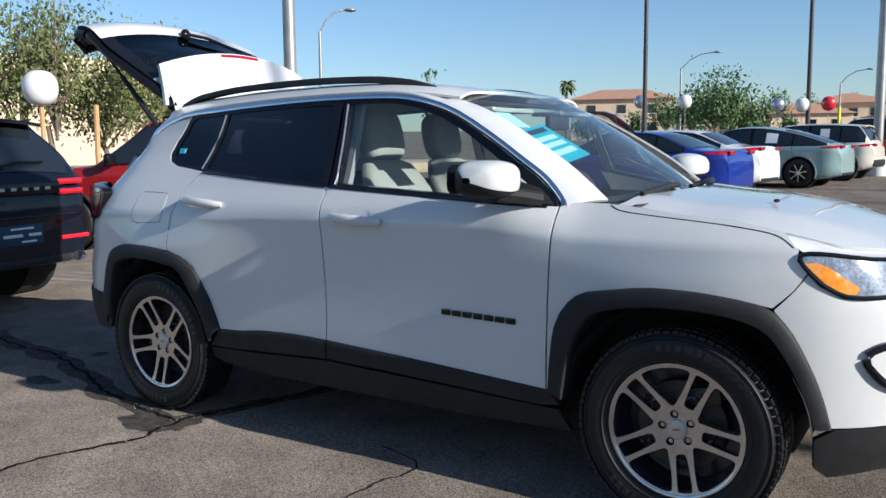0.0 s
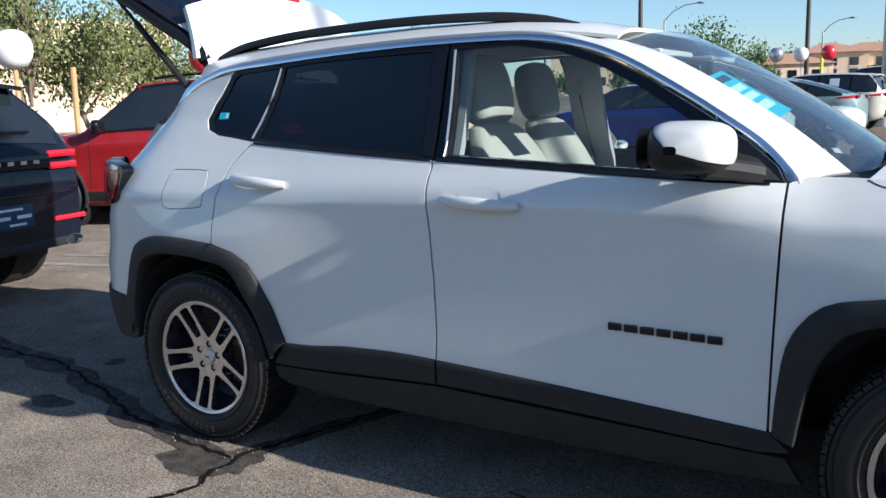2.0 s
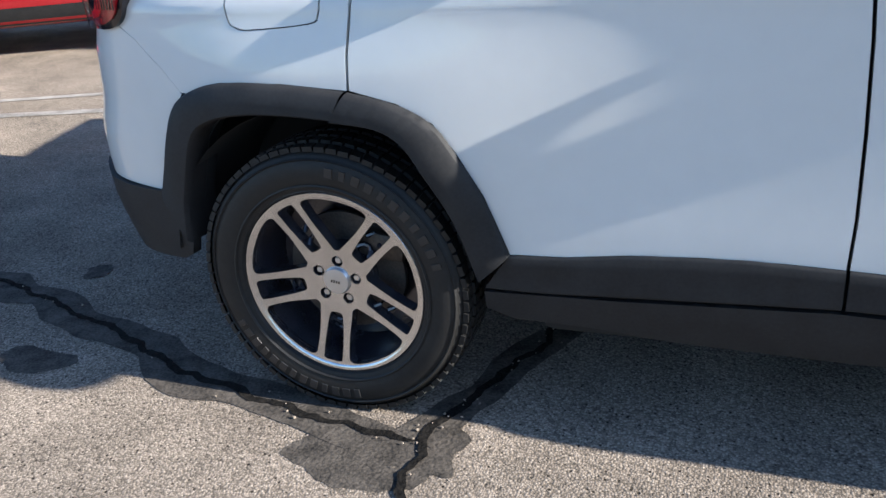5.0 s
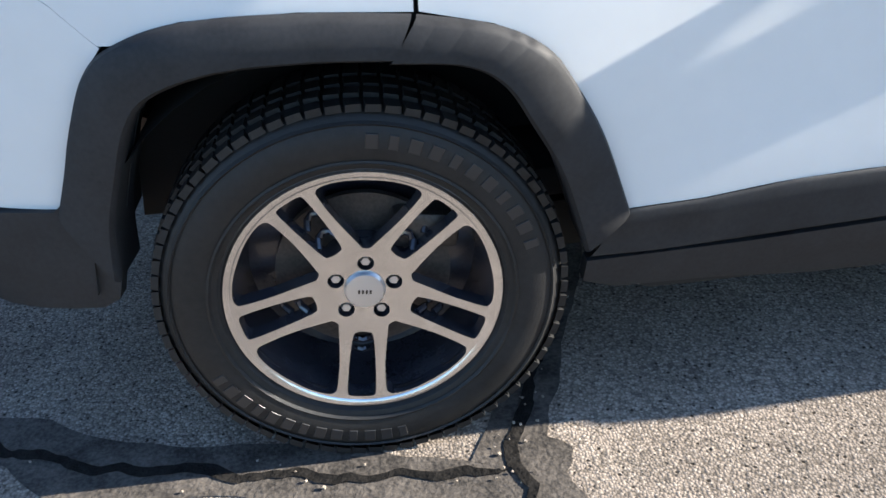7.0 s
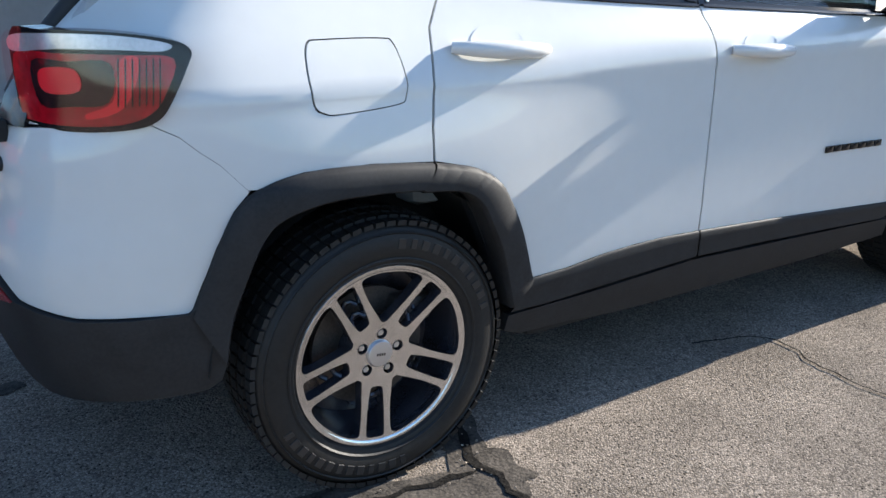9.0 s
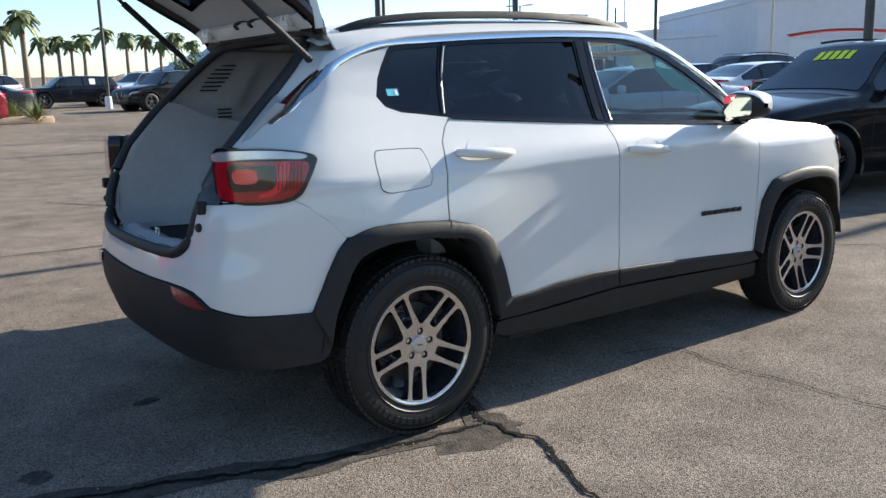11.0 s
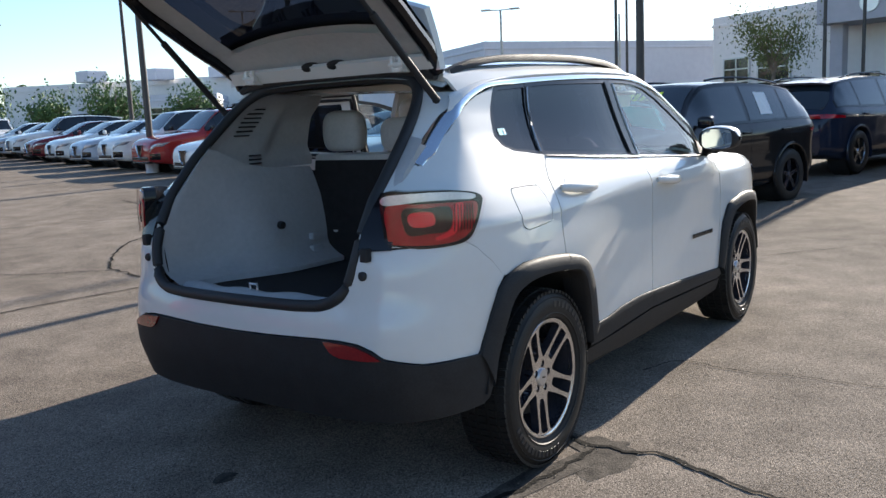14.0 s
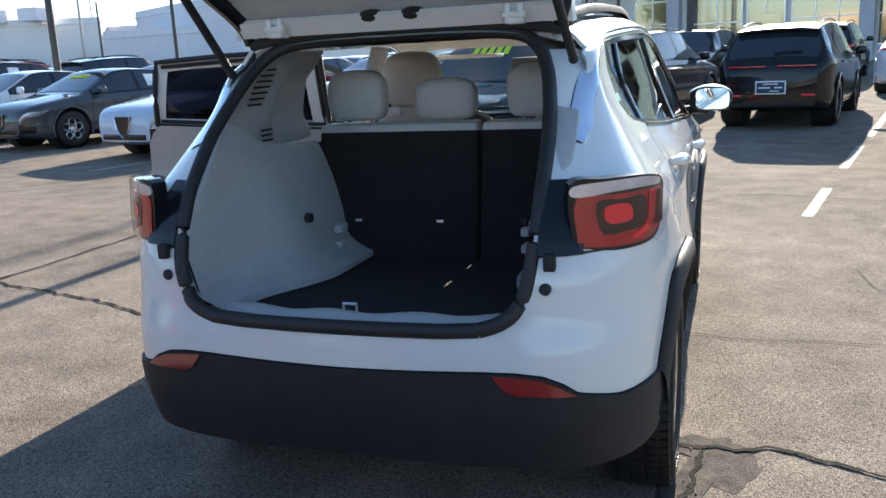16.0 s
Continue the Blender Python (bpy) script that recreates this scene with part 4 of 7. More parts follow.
rail = [(-0.12, 1.556), (-0.02, 1.588), (0.1, 1.608), (0.35, 1.628), (0.77, 1.639), (1.15, 1.632), (1.34, 1.612), (1.43, 1.592), (1.50, 1.572)]


def rail_mesh():
    """A solid bar that lies along the roof, rounded on top."""
    line = curve2(rail, 6)
    prof = [(-0.026, None), (-0.024, -0.014), (-0.017, -0.003), (0.0, 0.0), (0.016, -0.003), (0.021, -0.014), (0.023, None)]
    def fn(u, v):
        x, z = line[int(round(u * (len(line) - 1)))]
        o, dz = prof[int(round(v * (len(prof) - 1)))]
        y = -interp(x, [-0.12, 0.3, 0.9, 1.5], [0.515, 0.545, 0.565, 0.545]) + o
        base = max(roof_z(x, y / roof_edge(x)) - 0.006, z - 0.030)
        return Vector((x, y, base if dz is None else max(base, z + dz)))
    return grid(fn, len(line) - 1, len(prof) - 1)


both("roof_rail", rail_mesh, M["black_plastic"], suv, "black roof rail")

# headlights and grille
head = [(3.02, 0.962), (3.10, 0.975), (3.3, 0.955), (3.55, 0.93), (3.55, 0.86), (3.4, 0.845), (3.25, 0.838), (3.16, 0.846), (3.08, 0.89)]
heads = both("headlight", lambda: fill(head, on(0.004), 0.04, depth=0.05), M["head_lens"], suv, "clear headlight with amber corner")
both("indicator", lambda: fill([(3.035, 0.945), (3.08, 0.948), (3.13, 0.93), (3.22, 0.868), (3.20, 0.850), (3.16, 0.850), (3.10, 0.885)], on(0.009), 0.03, depth=0.006), M["amber"], heads, "amber corner indicator")
both("lamp_rim", lambda: tube([skin(s, z, 0.004) for s, z in curve2(head, 3, True)] + [skin(*head[0], 0.004)], 0.008, 6), M["gloss_black"], heads)
both("fog_light_trim", lambda: tube([skin(min(s, S_FRONT), z, 0.006) for s, z in curve2([(3.22, 0.66), (3.3, 0.69), (3.45, 0.69), (3.45, 0.55), (3.32, 0.55), (3.24, 0.60)], 4, True)], 0.014, 6), M["gloss_black"], suv)
part("grille", box((3.40, 0, 0.90), (0.05, 1.0, 0.12), 0.015), M["gloss_black"], suv)


# door handles and badge
def handle(x0, x1, z0, z1):
    def make():
        pts = [skin(x0 + (x1 - x0) * t, z0 + (z1 - z0) * t, 0.006 + 0.030 * math.sin(math.pi * t) ** 0.5) for t in [k / 14 for k in range(15)]]
        rr = [0.010 + 0.012 * math.sin(math.pi * (0.06 + 0.88 * k / 14)) ** 0.7 for k in range(15)]
        return tube(pts, rr, 10, flat=1.0)
    return make


def cup(x, z):
    return lambda: fill([(x + 0.075 * math.cos(a) * (1.0 if math.sin(a) > 0 else 1.0), z + 0.036 * math.sin(a)) for a in [2 * math.pi * k / 24 for k in range(24)]], lambda s, h, d: skin(s, h, 0.0015 - 0.0 + d), 0.03)


both("door_handle", handle(0.205, 0.475, 1.076, 1.060), M["white"], rear_doors, "white door handle", "rear")
both("door_handle", handle(1.150, 1.420, 1.030, 1.016), M["white"], front_doors, "white door handle", "front")
both("handle_recess", cup(0.34, 1.085), M["white"], rear_doors, "", "rear")
both("handle_recess", cup(1.285, 1.04), M["white"], front_doors, "", "front")
part("key_lock", moved(lathe([(0.0, 0.0), (0.008, 0.0), (0.008, 0.01)], 12, "y"), Matrix.Translation(skin(1.237, 1.036, 0.034))), M["dark"], front_doors[0])


def badge_bar(k):
    """One of seven dark raised blocks in a row."""
    x = 1.70 + 0.335 * (k + 0.5) / 7
    z = interp(x, [1.69, 2.04], [0.674, 0.665])
    return lambda: box(skin(x, z, 0.004), (0.041, 0.006, 0.023), 0.002)


for k in range(7):
    both("badge_bar", badge_bar(k), M["gloss_black"], front_doors, "black raised badge bar", "front")


# mirrors
def mirror_shell(a0, a1, grow, nu, front=1.0):
    """A boxy rounded housing, flatter below; a runs about its length."""
    def fn(u, v):
        a = radians(a0 + (a1 - a0) * u)
        k = v
        w = math.sin(math.pi * (0.05 + 0.949 * k)) ** 0.32
        ca, sa = math.cos(a), math.sin(a)
        e = lambda q, n: math.copysign(abs(q) ** n, q)
        up = 0.070 if sa > 0 else 0.066
        return Vector((1.945 - 0.02 * k + grow * w * (0.125 if ca > 0 else 0.085) * e(ca, 0.62), -0.826 - 0.216 * k, 1.195 + grow * w * up * e(sa, 0.62)))
    return fn


def mirror_head():
    return grid(mirror_shell(0, 360, 1.0, 32), 32, 14, close_u=True)


def mirror_cap():
    """The painted shell over the front and top of the mirror."""
    return grid(mirror_shell(-24, 128, 1.04, 26), 26, 16)


def mirror_low():
    bm = mirror_head()
    tube([(2.10, -0.79, 1.118), (2.05, -0.84, 1.132), (1.98, -0.90, 1.145)], [0.03, 0.028, 0.034], 8, bm)
    fill([(2.155, 1.102), (1.93, 1.117), (1.99, 1.19), (2.09, 1.16)], on(0.006), 0.05, bm=bm)
    return bm


mirrors = both("door_mirror", mirror_cap, M["white"], front_doors, "white mirror cap over black base", "front")
both("mirror_base", mirror_low, M["black_plastic"], front_doors, "black mirror base", "front")
both("mirror_pane", lambda: fill([(-0.94 + 0.084 * math.copysign(abs(math.cos(a)) ** 0.5, math.cos(a)), 1.197 + 0.054 * math.copysign(abs(math.sin(a)) ** 0.5, math.sin(a))) for a in [2 * math.pi * (k + 0.5) / 28 for k in range(28)]], lambda y, z, d: Vector((1.845 + 0.10 * (y + 0.94), y, z)), 0.04), M["mirror"], front_doors, "mirror glass", "front")


# tail lights
def lamp(line, d, depth=0.02):
    return fill(line, lambda s, z, e: skin(s, min(z, 1.0) + 0.25 * max(0, z - 1.0), d + e, 0.085) * 1.0 + Vector((0, 0, z - (min(z, 1.0) + 0.25 * max(0, z - 1.0)))), 0.025, depth=depth, edge=0.016)


def lamp_s(y, rear=0.085, z=1.0):
    lo, hi = S_END, 0.2
    for _ in range(40):
        mid = (lo + hi) / 2
        lo, hi = (mid, hi) if -skin(mid, z, 0, rear).y < y else (lo, mid)
    return lo


L0, L1 = lamp_s(0.634), s_at(-0.395, 0.9) - 0.028
ls = lambda k: L0 + (L1 - L0) * k
tail_line = curve2([(ls(0.0), 1.128), (ls(0.25), 1.138), (ls(0.6), 1.135), (ls(0.9), 1.12), (ls(1.0), 1.10), (ls(0.97), 1.07), (ls(0.88), 1.015), (ls(0.80), 0.975), (ls(0.66), 0.955), (ls(0.35), 0.948), (ls(0.1), 0.955), (ls(0.0), 0.972)], 4, True)
lamps = both("tail_light", lambda: lamp(tail_line, 0.014, 0.05), M["gloss_black"], suv, "wraparound red tail light with clear upper strip")
both("lens", lambda: lamp(curve2([(ls(0.03), 1.09), (ls(0.3), 1.096), (ls(0.66), 1.094), (ls(0.90), 1.085), (ls(0.83), 1.02), (ls(0.75), 0.985), (ls(0.6), 0.965), (ls(0.35), 0.96), (ls(0.1), 0.966), (ls(0.03), 0.98)], 4, True), 0.018, 0.01), M["red_lens"], lamps, "red lens")
both("lens", lambda: lamp(curve2([(ls(0.16), 1.080), (ls(0.35), 1.082), (ls(0.57), 1.080), (ls(0.54), 1.008), (ls(0.35), 0.998), (ls(0.18), 1.0)], 4, True), 0.021, 0.008), M["smoke_lens"], lamps, "smoked inner lens")
both("lens", lambda: lamp(curve2([(ls(0.21), 1.066), (ls(0.39), 1.068), (ls(0.40), 1.028), (ls(0.22), 1.025)], 5, True), 0.024, 0.008), M["red_bright"], lamps, "bright red brake lamp block")
both("lens", lambda: lamp(curve2([(ls(0.02), 1.124), (ls(0.25), 1.132), (ls(0.6), 1.13), (ls(0.88), 1.114), (ls(0.84), 1.10), (ls(0.6), 1.104), (ls(0.3), 1.104), (ls(0.02), 1.096)], 4, True), 0.019, 0.01), M["clear_lens"], lamps, "clear upper strip")
both("lens", lambda: lamp(curve2([(ls(0.62), 1.085), (ls(0.72), 1.083), (ls(0.62), 1.0), (ls(0.45), 0.975), (ls(0.42), 0.985), (ls(0.56), 1.01)], 4, True), 0.022, 0.006), M["red_bright"], lamps, "bright red light guide")

M["lamp_glass"] = glass_mat("lamp_outer_glass", (0.97, 0.92, 0.92), 0.6)
for ob in both("outer_lens", lambda: lamp([(ls(0.5) + (a - ls(0.5)) * 0.97, 1.043 + (z - 1.043) * 0.95) for a, z in tail_line], 0.032, 0.0), M["lamp_glass"], lamps, "clear outer lens"):
    ob.visible_shadow = False
for k in range(7):
    both("light_rib", lambda: lamp([(ls(0.61 + 0.035 * k), 1.088), (ls(0.618 + 0.035 * k), 1.088), (ls(0.588 + 0.035 * k), 1.0), (ls(0.58 + 0.035 * k), 1.0)], 0.0235, 0.003), M["smoke_lens"], lamps)


# the rear opening: pillars, seal, boot
OPEN_LINE = [(-y, z) for y, z in zip(OPEN_Y, OPEN_Z)] + [(-0.2, 1.538), (0.0, 1.541)]
open_x = lambda z: interp(z, [0.74, 0.77, 0.9, 1.0, 1.1, 1.24, 1.38, 1.53, 1.56], [-0.757, -0.752, -0.725, -0.685, -0.625, -0.495, -0.345, -0.19, -0.16])
half = [Vector((open_x(z) - 0.045 * (1 - (abs(y) / 0.55) ** 2) * (1 if z < 0.8 else 0), y, z)) for y, z in curve2(OPEN_LINE, 4)]
half += [Vector((open_x(0.75) - 0.045 * (1 - (abs(y) / 0.55) ** 2), y, 0.75)) for y in (0,)]
ring = half[:-1]
full_ring = ring + [Vector((p.x, -p.y, p.z)) for p in ring[::-1][1:]]
full_ring += [Vector((open_x(0.755) - 0.045 * (1 - (y / 0.55) ** 2), y, 0.752)) for y in (0.3, 0.15, 0.0, -0.15, -0.3)]
part("opening_seal", tube(full_ring + [full_ring[0]], 0.021, 10), M["seal"], suv, "black rubber tailgate seal")


def jamb_right(u, v, z0, z1):
    """The white door-frame sheet between the seal and the outer skin."""
    z = z0 + (z1 - z0) * u
    inner = Vector((open_x(z) + 0.012, -open_y(z) - 0.004, z))
    if z < 1.22:
        outer = skin(s_aty(open_y(z) + 0.0, z) + 0.02, z, -0.006)
    else:
        x = interp(z, [1.22, 1.268, 1.315, 1.378, 1.432, 1.468, 1.48], [-0.47, -0.40, -0.34, -0.26, -0.17, -0.08, -0.05])
        outer = skin(s_at(x, z), z, -0.006)
    return inner + (outer - inner) * v


both("opening_jamb", lambda: grid(lambda u, v: jamb_right(u, v, 0.765, 1.215), 26, 4), M["white"])
both("pillar_face", lambda: grid(lambda u, v: jamb_right(u, v, 1.2201, 1.47), 16, 6), M["white"])
part("opening_header", grid(lambda u, v: Vector((-0.23 + 0.11 * u + 0.06 * (2 * v - 1) ** 2 * 0.2, (2 * v - 1) * 0.56, 1.535 + 0.03 * u - 0.05 * abs(2 * v - 1) ** 4)), 5, 20), M["white"], suv)
both("lamp_cover", lambda: fill([(s_aty(0.548, z), z) for z in (0.95, 1.0, 1.06, 1.13)] + [(L0 + 0.03, 1.13), (L0 + 0.03, 0.95)], on(0.010, None), 0.04, depth=0.02), M["gloss_black"], suv, "gloss black panel beside tail light")
both("latch_box", lambda: box((-0.728, -0.583, 0.935), (0.03, 0.030, 0.045), 0.004), M["black_plastic"], suv)
both("rubber_stop", lambda: moved(lathe([(0, 0), (0.016, 0), (0.016, 0.02), (0.010, 0.026), (0.0, 0.026)], 14, "z"), Matrix.Translation((-0.722, -0.572, 0.865)) @ Matrix.Rotation(radians(-90), 4, "Y")), M["seal"], suv)
part("bumper_ledge", thick(grid(lambda u, v: Vector((-0.775 + 0.055 * (2 * v - 1) ** 2 + 0.055 * u, 0.52 * (2 * v - 1), 0.742 + 0.012 * u)), 4, 16), 0.01), M["white"], suv)



def lining(u, v):
    """The grey side lining of the boot with its wheel-house bulge."""
    x = -0.72 + 0.88 * u
    z = 0.735 + (interp(x, [-0.67, -0.4, -0.25, -0.1, 0.16], [1.32, 1.28, 1.215, 1.185, 1.175]) - 0.735) * v
    y = 0.532 - 0.02 * smooth01(u * 5)
    t = min(1.0, max(0.0, (1.18 - z) / 0.40))
    bulge = 0.135 * smooth01((x + 0.60) / 0.42) * (0.5 * math.sqrt(1 - (1 - t) ** 2) + 0.5 * smooth01(t))
    x = max(x, open_x(z) + 0.012)
    y = min(y, open_y(z) + 0.004)
    return Vector((x, y - bulge, z))


part("boot_lining", grid(lining, 30, 24), M["trim_grey"], suv, "grey plastic boot lining with wheel-house bulge")
part("boot_lining", mirrored(grid(lambda u, v: lining(u, v) + Vector((0, 0.10 * smooth01((u - 0.05) * 6), 0)), 30, 24)), M["trim_grey"], suv, "grey plastic boot lining")


def upper_lining(u, v):
    z = 1.18 + 0.33 * v
    x0 = open_x(z) + 0.015
    x1 = interp(z, [1.18, 1.26, 1.40, 1.5], [0.24, 0.25, 0.27, 0.28])
    x = x0 + (x1 - x0) * u
    y = interp(z, [1.18, 1.25, 1.35, 1.45, 1.51], [0.545, 0.545, 0.535, 0.515, 0.48]) + 0.02 * u + 0.035 * smooth01((u - 0.52) * 8) * smooth01((z - 1.21) * 14) * smooth01((1.47 - z) * 14)
    y = min(y, open_y(z) - 0.006 + 0.14 * u)
    return Vector((x, -y, z))


both("pillar_lining", lambda: grid(upper_lining, 26, 16), M["trim_grey"], suv, "pale grey rear pillar lining")


for k in range(7):
    both("vent_slot", lambda: box((-0.235 + 0.016 * k, -0.522 + 0.0024 * k, 1.335 + 0.019 * k), (0.105 - 0.006 * abs(k - 3), 0.008, 0.007), 0.002), M["black_plastic"], suv)
for k in range(4):
    both("vent_slot", lambda: box((-0.16, -0.528, 1.19 + 0.018 * k), (0.07, 0.008, 0.007), 0.002), M["black_plastic"], suv)
part("boot_floor", box((-0.26, 0, 0.715), (0.86, 1.02, 0.03), 0.01), M["carpet"], suv, "black carpeted boot floor")
part("boot_sill", thick(grid(lambda u, v: Vector((-0.745 + 0.085 * u + 0.04 * (2 * v - 1) ** 2, 0.46 * (2 * v - 1), 0.752 + 0.016 * math.sin(math.pi * u) + 0.005 * math.cos(22 * v))), 5, 30), 0.015), M["trim_grey"], suv, "grey boot sill with worn edge")
part("striker", tube([(-0.70, -0.02, 0.765), (-0.70, -0.02, 0.79), (-0.70, 0.02, 0.79), (-0.70, 0.02, 0.765)], 0.005, 6), M["silver"], suv)
for zz in (0.80, 0.86):
    both("lashing_eye", lambda: box((0.02, -0.355, zz), (0.07, 0.03, 0.03), 0.006), M["trim_grey"], suv)
both("lining_plug", lambda: moved(lathe([(0.0, 0.02), (0.016, 0.02), (0.018, 0.0)], 14, "y"), Matrix.Translation((-0.46, -0.53, 0.985))), M["black_plastic"], suv)
both("lining_plug", lambda: moved(lathe([(0.0, 0.02), (0.016, 0.02), (0.018, 0.0)], 14, "y"), Matrix.Translation((-0.16, -0.40, 0.93))), M["black_plastic"], suv)
def cushion(t, w, h):
    """A soft padded block, rounder at its upper corners."""
    def fn(u, v):
        a, b = 2 * math.pi * u, math.pi * (v - 0.5)
        ca, sa, cb, sb = math.cos(a), math.sin(a), math.cos(b), math.sin(b)
        e = lambda q, k: math.copysign(abs(q) ** k, q)
        return Vector((t / 2 * e(ca, 0.7) * abs(cb) ** 0.5, w / 2 * e(sa, 0.6) * abs(cb) ** (0.55 if sb > 0 else 0.28), h / 2 * e(sb, 0.75)))
    return grid(fn, 32, 16, close_u=True)


for y0, y1 in ((-0.50, -0.155), (-0.145, 0.50)):
    w = y1 - y0
    bm = box((0, 0, 0), (0.09, w, 0.52), 0.02)
    part("rear_seat_back", moved(bm, Matrix.Translation((0.19, (y0 + y1) / 2, 0.95)) @ Matrix.Rotation(radians(10), 4, "Y")), M["carpet"], suv, "black carpeted back of rear seat")
    bm = box((0, 0, 0), (0.12, w, 0.05), 0.02)
    part("rear_seat_top", moved(bm, Matrix.Translation((0.25, (y0 + y1) / 2, 1.205))), M["leather"], suv, "light grey leather top of rear seat")
for y in (-0.36, 0.0, 0.36):
    bm = cushion(0.11, 0.245, 0.195 if y else 0.155)
    part("headrest", moved(bm, Matrix.Translation((0.27, y, 1.335 if y else 1.312))), M["leather"], suv, "light grey leather headrest")
    for o in (-0.06, 0.06):
        part("headrest_post", tube([(0.27, y + o, 1.19), (0.27, y + o, 1.27)], 0.007, 8), M["chrome"], suv)
    part("tether_clip", box((0.135, y * 0.92, 0.862), (0.012, 0.03, 0.022), 0.003), M["silver"], suv)
part("rear_bench", box((0.48, 0, 0.72), (0.5, 1.2, 0.2), 0.05), M["leather"], suv)
for y, fore in ((-0.37, 0.15), (0.37, 0.02)):
    part("seat_cushion", box((1.42 + fore, y, 0.70), (0.5, 0.5, 0.18), 0.06), M["leather"], suv, "light grey leather seat")

    def back(u, v, y=y, fore=fore):
        a = 2 * math.pi * u
        z = 0.72 + 0.56 * v
        w = interp(v, [0, 0.25, 0.75, 0.93, 1.0], [0.24, 0.255, 0.235, 0.17, 0.02])
        t = interp(v, [0, 0.3, 0.9, 1.0], [0.085, 0.075, 0.05, 0.01])
        ca, sa = math.cos(a), math.sin(a)
        x = 1.20 + fore - 0.30 * v + t * math.copysign(abs(ca) ** 0.6, ca)
        return Vector((x + 0.02, y + w * math.copysign(abs(sa) ** 0.7, sa), z))
    part("seat_back", grid(back, 28, 14, close_u=True), M["leather"], suv, "light grey leather seat back")
    bm = cushion(0.13, 0.285, 0.25)
    part("headrest", moved(bm, Matrix.Translation((0.905 + fore, y, 1.375)) @ Matrix.Rotation(radians(-12), 4, "Y")), M["leather"], suv, "light grey leather headrest")
    for o in (-0.07, 0.07):
        part("headrest_post", tube([(0.905 + fore, y + o, 1.22), (0.905 + fore, y + o, 1.32)], 0.007, 8), M["chrome"], suv)
part("dashboard", thick(grid(lambda u, v: Vector((1.93 + 0.46 * u, (2 * v - 1) * (0.74 - 0.06 * u), 1.0 + 0.085 * math.sin(math.pi * min(1, 0.25 + u * 0.8)))), 8, 14), 0.12), M["dash"], suv, "dark dashboard")
bm = lathe([(0.175 + 0.014 * math.cos(a), 0.014 * math.sin(a)) for a in [2 * math.pi * k / 8 for k in range(9)]], 32, "y")
tube([(-0.17, 0, 0), (0.17, 0, 0)], 0.02, 6, bm)
lathe([(0, 0.02), (0.06, 0.02), (0.07, -0.02)], 16, "y", bm=bm)
part("steering_wheel", moved(bm, Matrix.Translation((1.80, 0.37, 1.02)) @ Matrix.Rotation(radians(90), 4, "Z") @ Matrix.Rotation(radians(-22), 4, "X")), M["dash"], suv)
part("rear_view_mirror", box((1.80, 0.0, 1.42), (0.03, 0.22, 0.065), 0.012), M["dash"], suv)
for y in (-0.33, 0.33):
    part("sun_visor", box((1.67, y, 1.47), (0.16, 0.38, 0.02), 0.008), M["headliner"], suv)
part("cabin_floor", box((1.2, 0, 0.45), (2.0, 1.4, 0.06), 0.01), M["carpet"], suv)
both("centre_pillar", lambda: thick(grid(lambda u, v: skin(1.0 + 0.16 * v - 0.03 * u, 0.55 + 0.98 * u, -0.06), 14, 3), 0.03), M["trim_grey"], suv, "grey centre pillar trim")
both("belt", lambda: tube([skin(1.03, 1.38, -0.085), skin(1.05, 1.1, -0.085), skin(1.06, 0.8, -0.085)], 0.022, 6, flat=0.15), M["dash"], suv)
both("belt_guide", lambda: box(skin(1.035, 1.40, -0.085), (0.04, 0.03, 0.09), 0.01), M["trim_grey"], suv)
both("door_lining", lambda: fill(shift(front_door_line, 0.0), on(-0.06), 0.08, depth=0.02), M["trim_grey"], front_doors, "grey inner door lining", "front")
both("door_lining", lambda: fill(shift(rear_door_line, 0.0), on(-0.06), 0.08, depth=0.02), M["trim_grey"], rear_doors, "grey inner door lining", "rear")


# the price card behind the windscreen, and stickers
def card(u, v, lift=0.012):
    """A flat card just behind the windscreen; u runs down, v across."""
    p = [screen(*q) for q in ((0.392, 0.034), (0.342, 0.202), (0.696, 0.059), (0.633, 0.227))]
    top, low = p[0] + (p[1] - p[0]) * v, p[2] + (p[3] - p[2]) * v
    return top + (low - top) * u - Vector((0.52, 0, 0.80)) * lift


card_ob = obj("price_card", grid(lambda u, v: card(u, v), 4, 4), M["teal_paper"], False, "teal price card with pale bars behind the windscreen", "price card")
for u0, u1, m in ((0.08, 0.2, "ink"), (0.30, 0.42, "pale_paper"), (0.48, 0.60, "pale_paper"), (0.68, 0.82, "pale_paper")):
    part("print_bar", grid(lambda u, v: card(u0 + (u1 - u0) * u, 0.15 + 0.7 * v, 0.009), 2, 2), M[m], card_ob, smooth=False)
part("window_paper", grid(lambda u, v: Vector((1.72 + 0.10 * u, -0.50 + 0.14 * v + 0.05 * u, 1.47 - 0.075 * u)), 2, 2), M["pale_paper"], suv, "pale paper behind windscreen", smooth=False)
part("sticker", fill([(0.0, 1.297), (0.052, 1.297), (0.052, 1.323), (0.0, 1.323)], on(-0.007), 0.03), M["teal_paper"], suv, "small blue window sticker", smooth=False)
part("sticker", fill([(0.036, 1.301), (0.048, 1.301), (0.048, 1.319), (0.036, 1.319)], on(-0.0055), 0.03), M["paper"], suv, "", smooth=False)


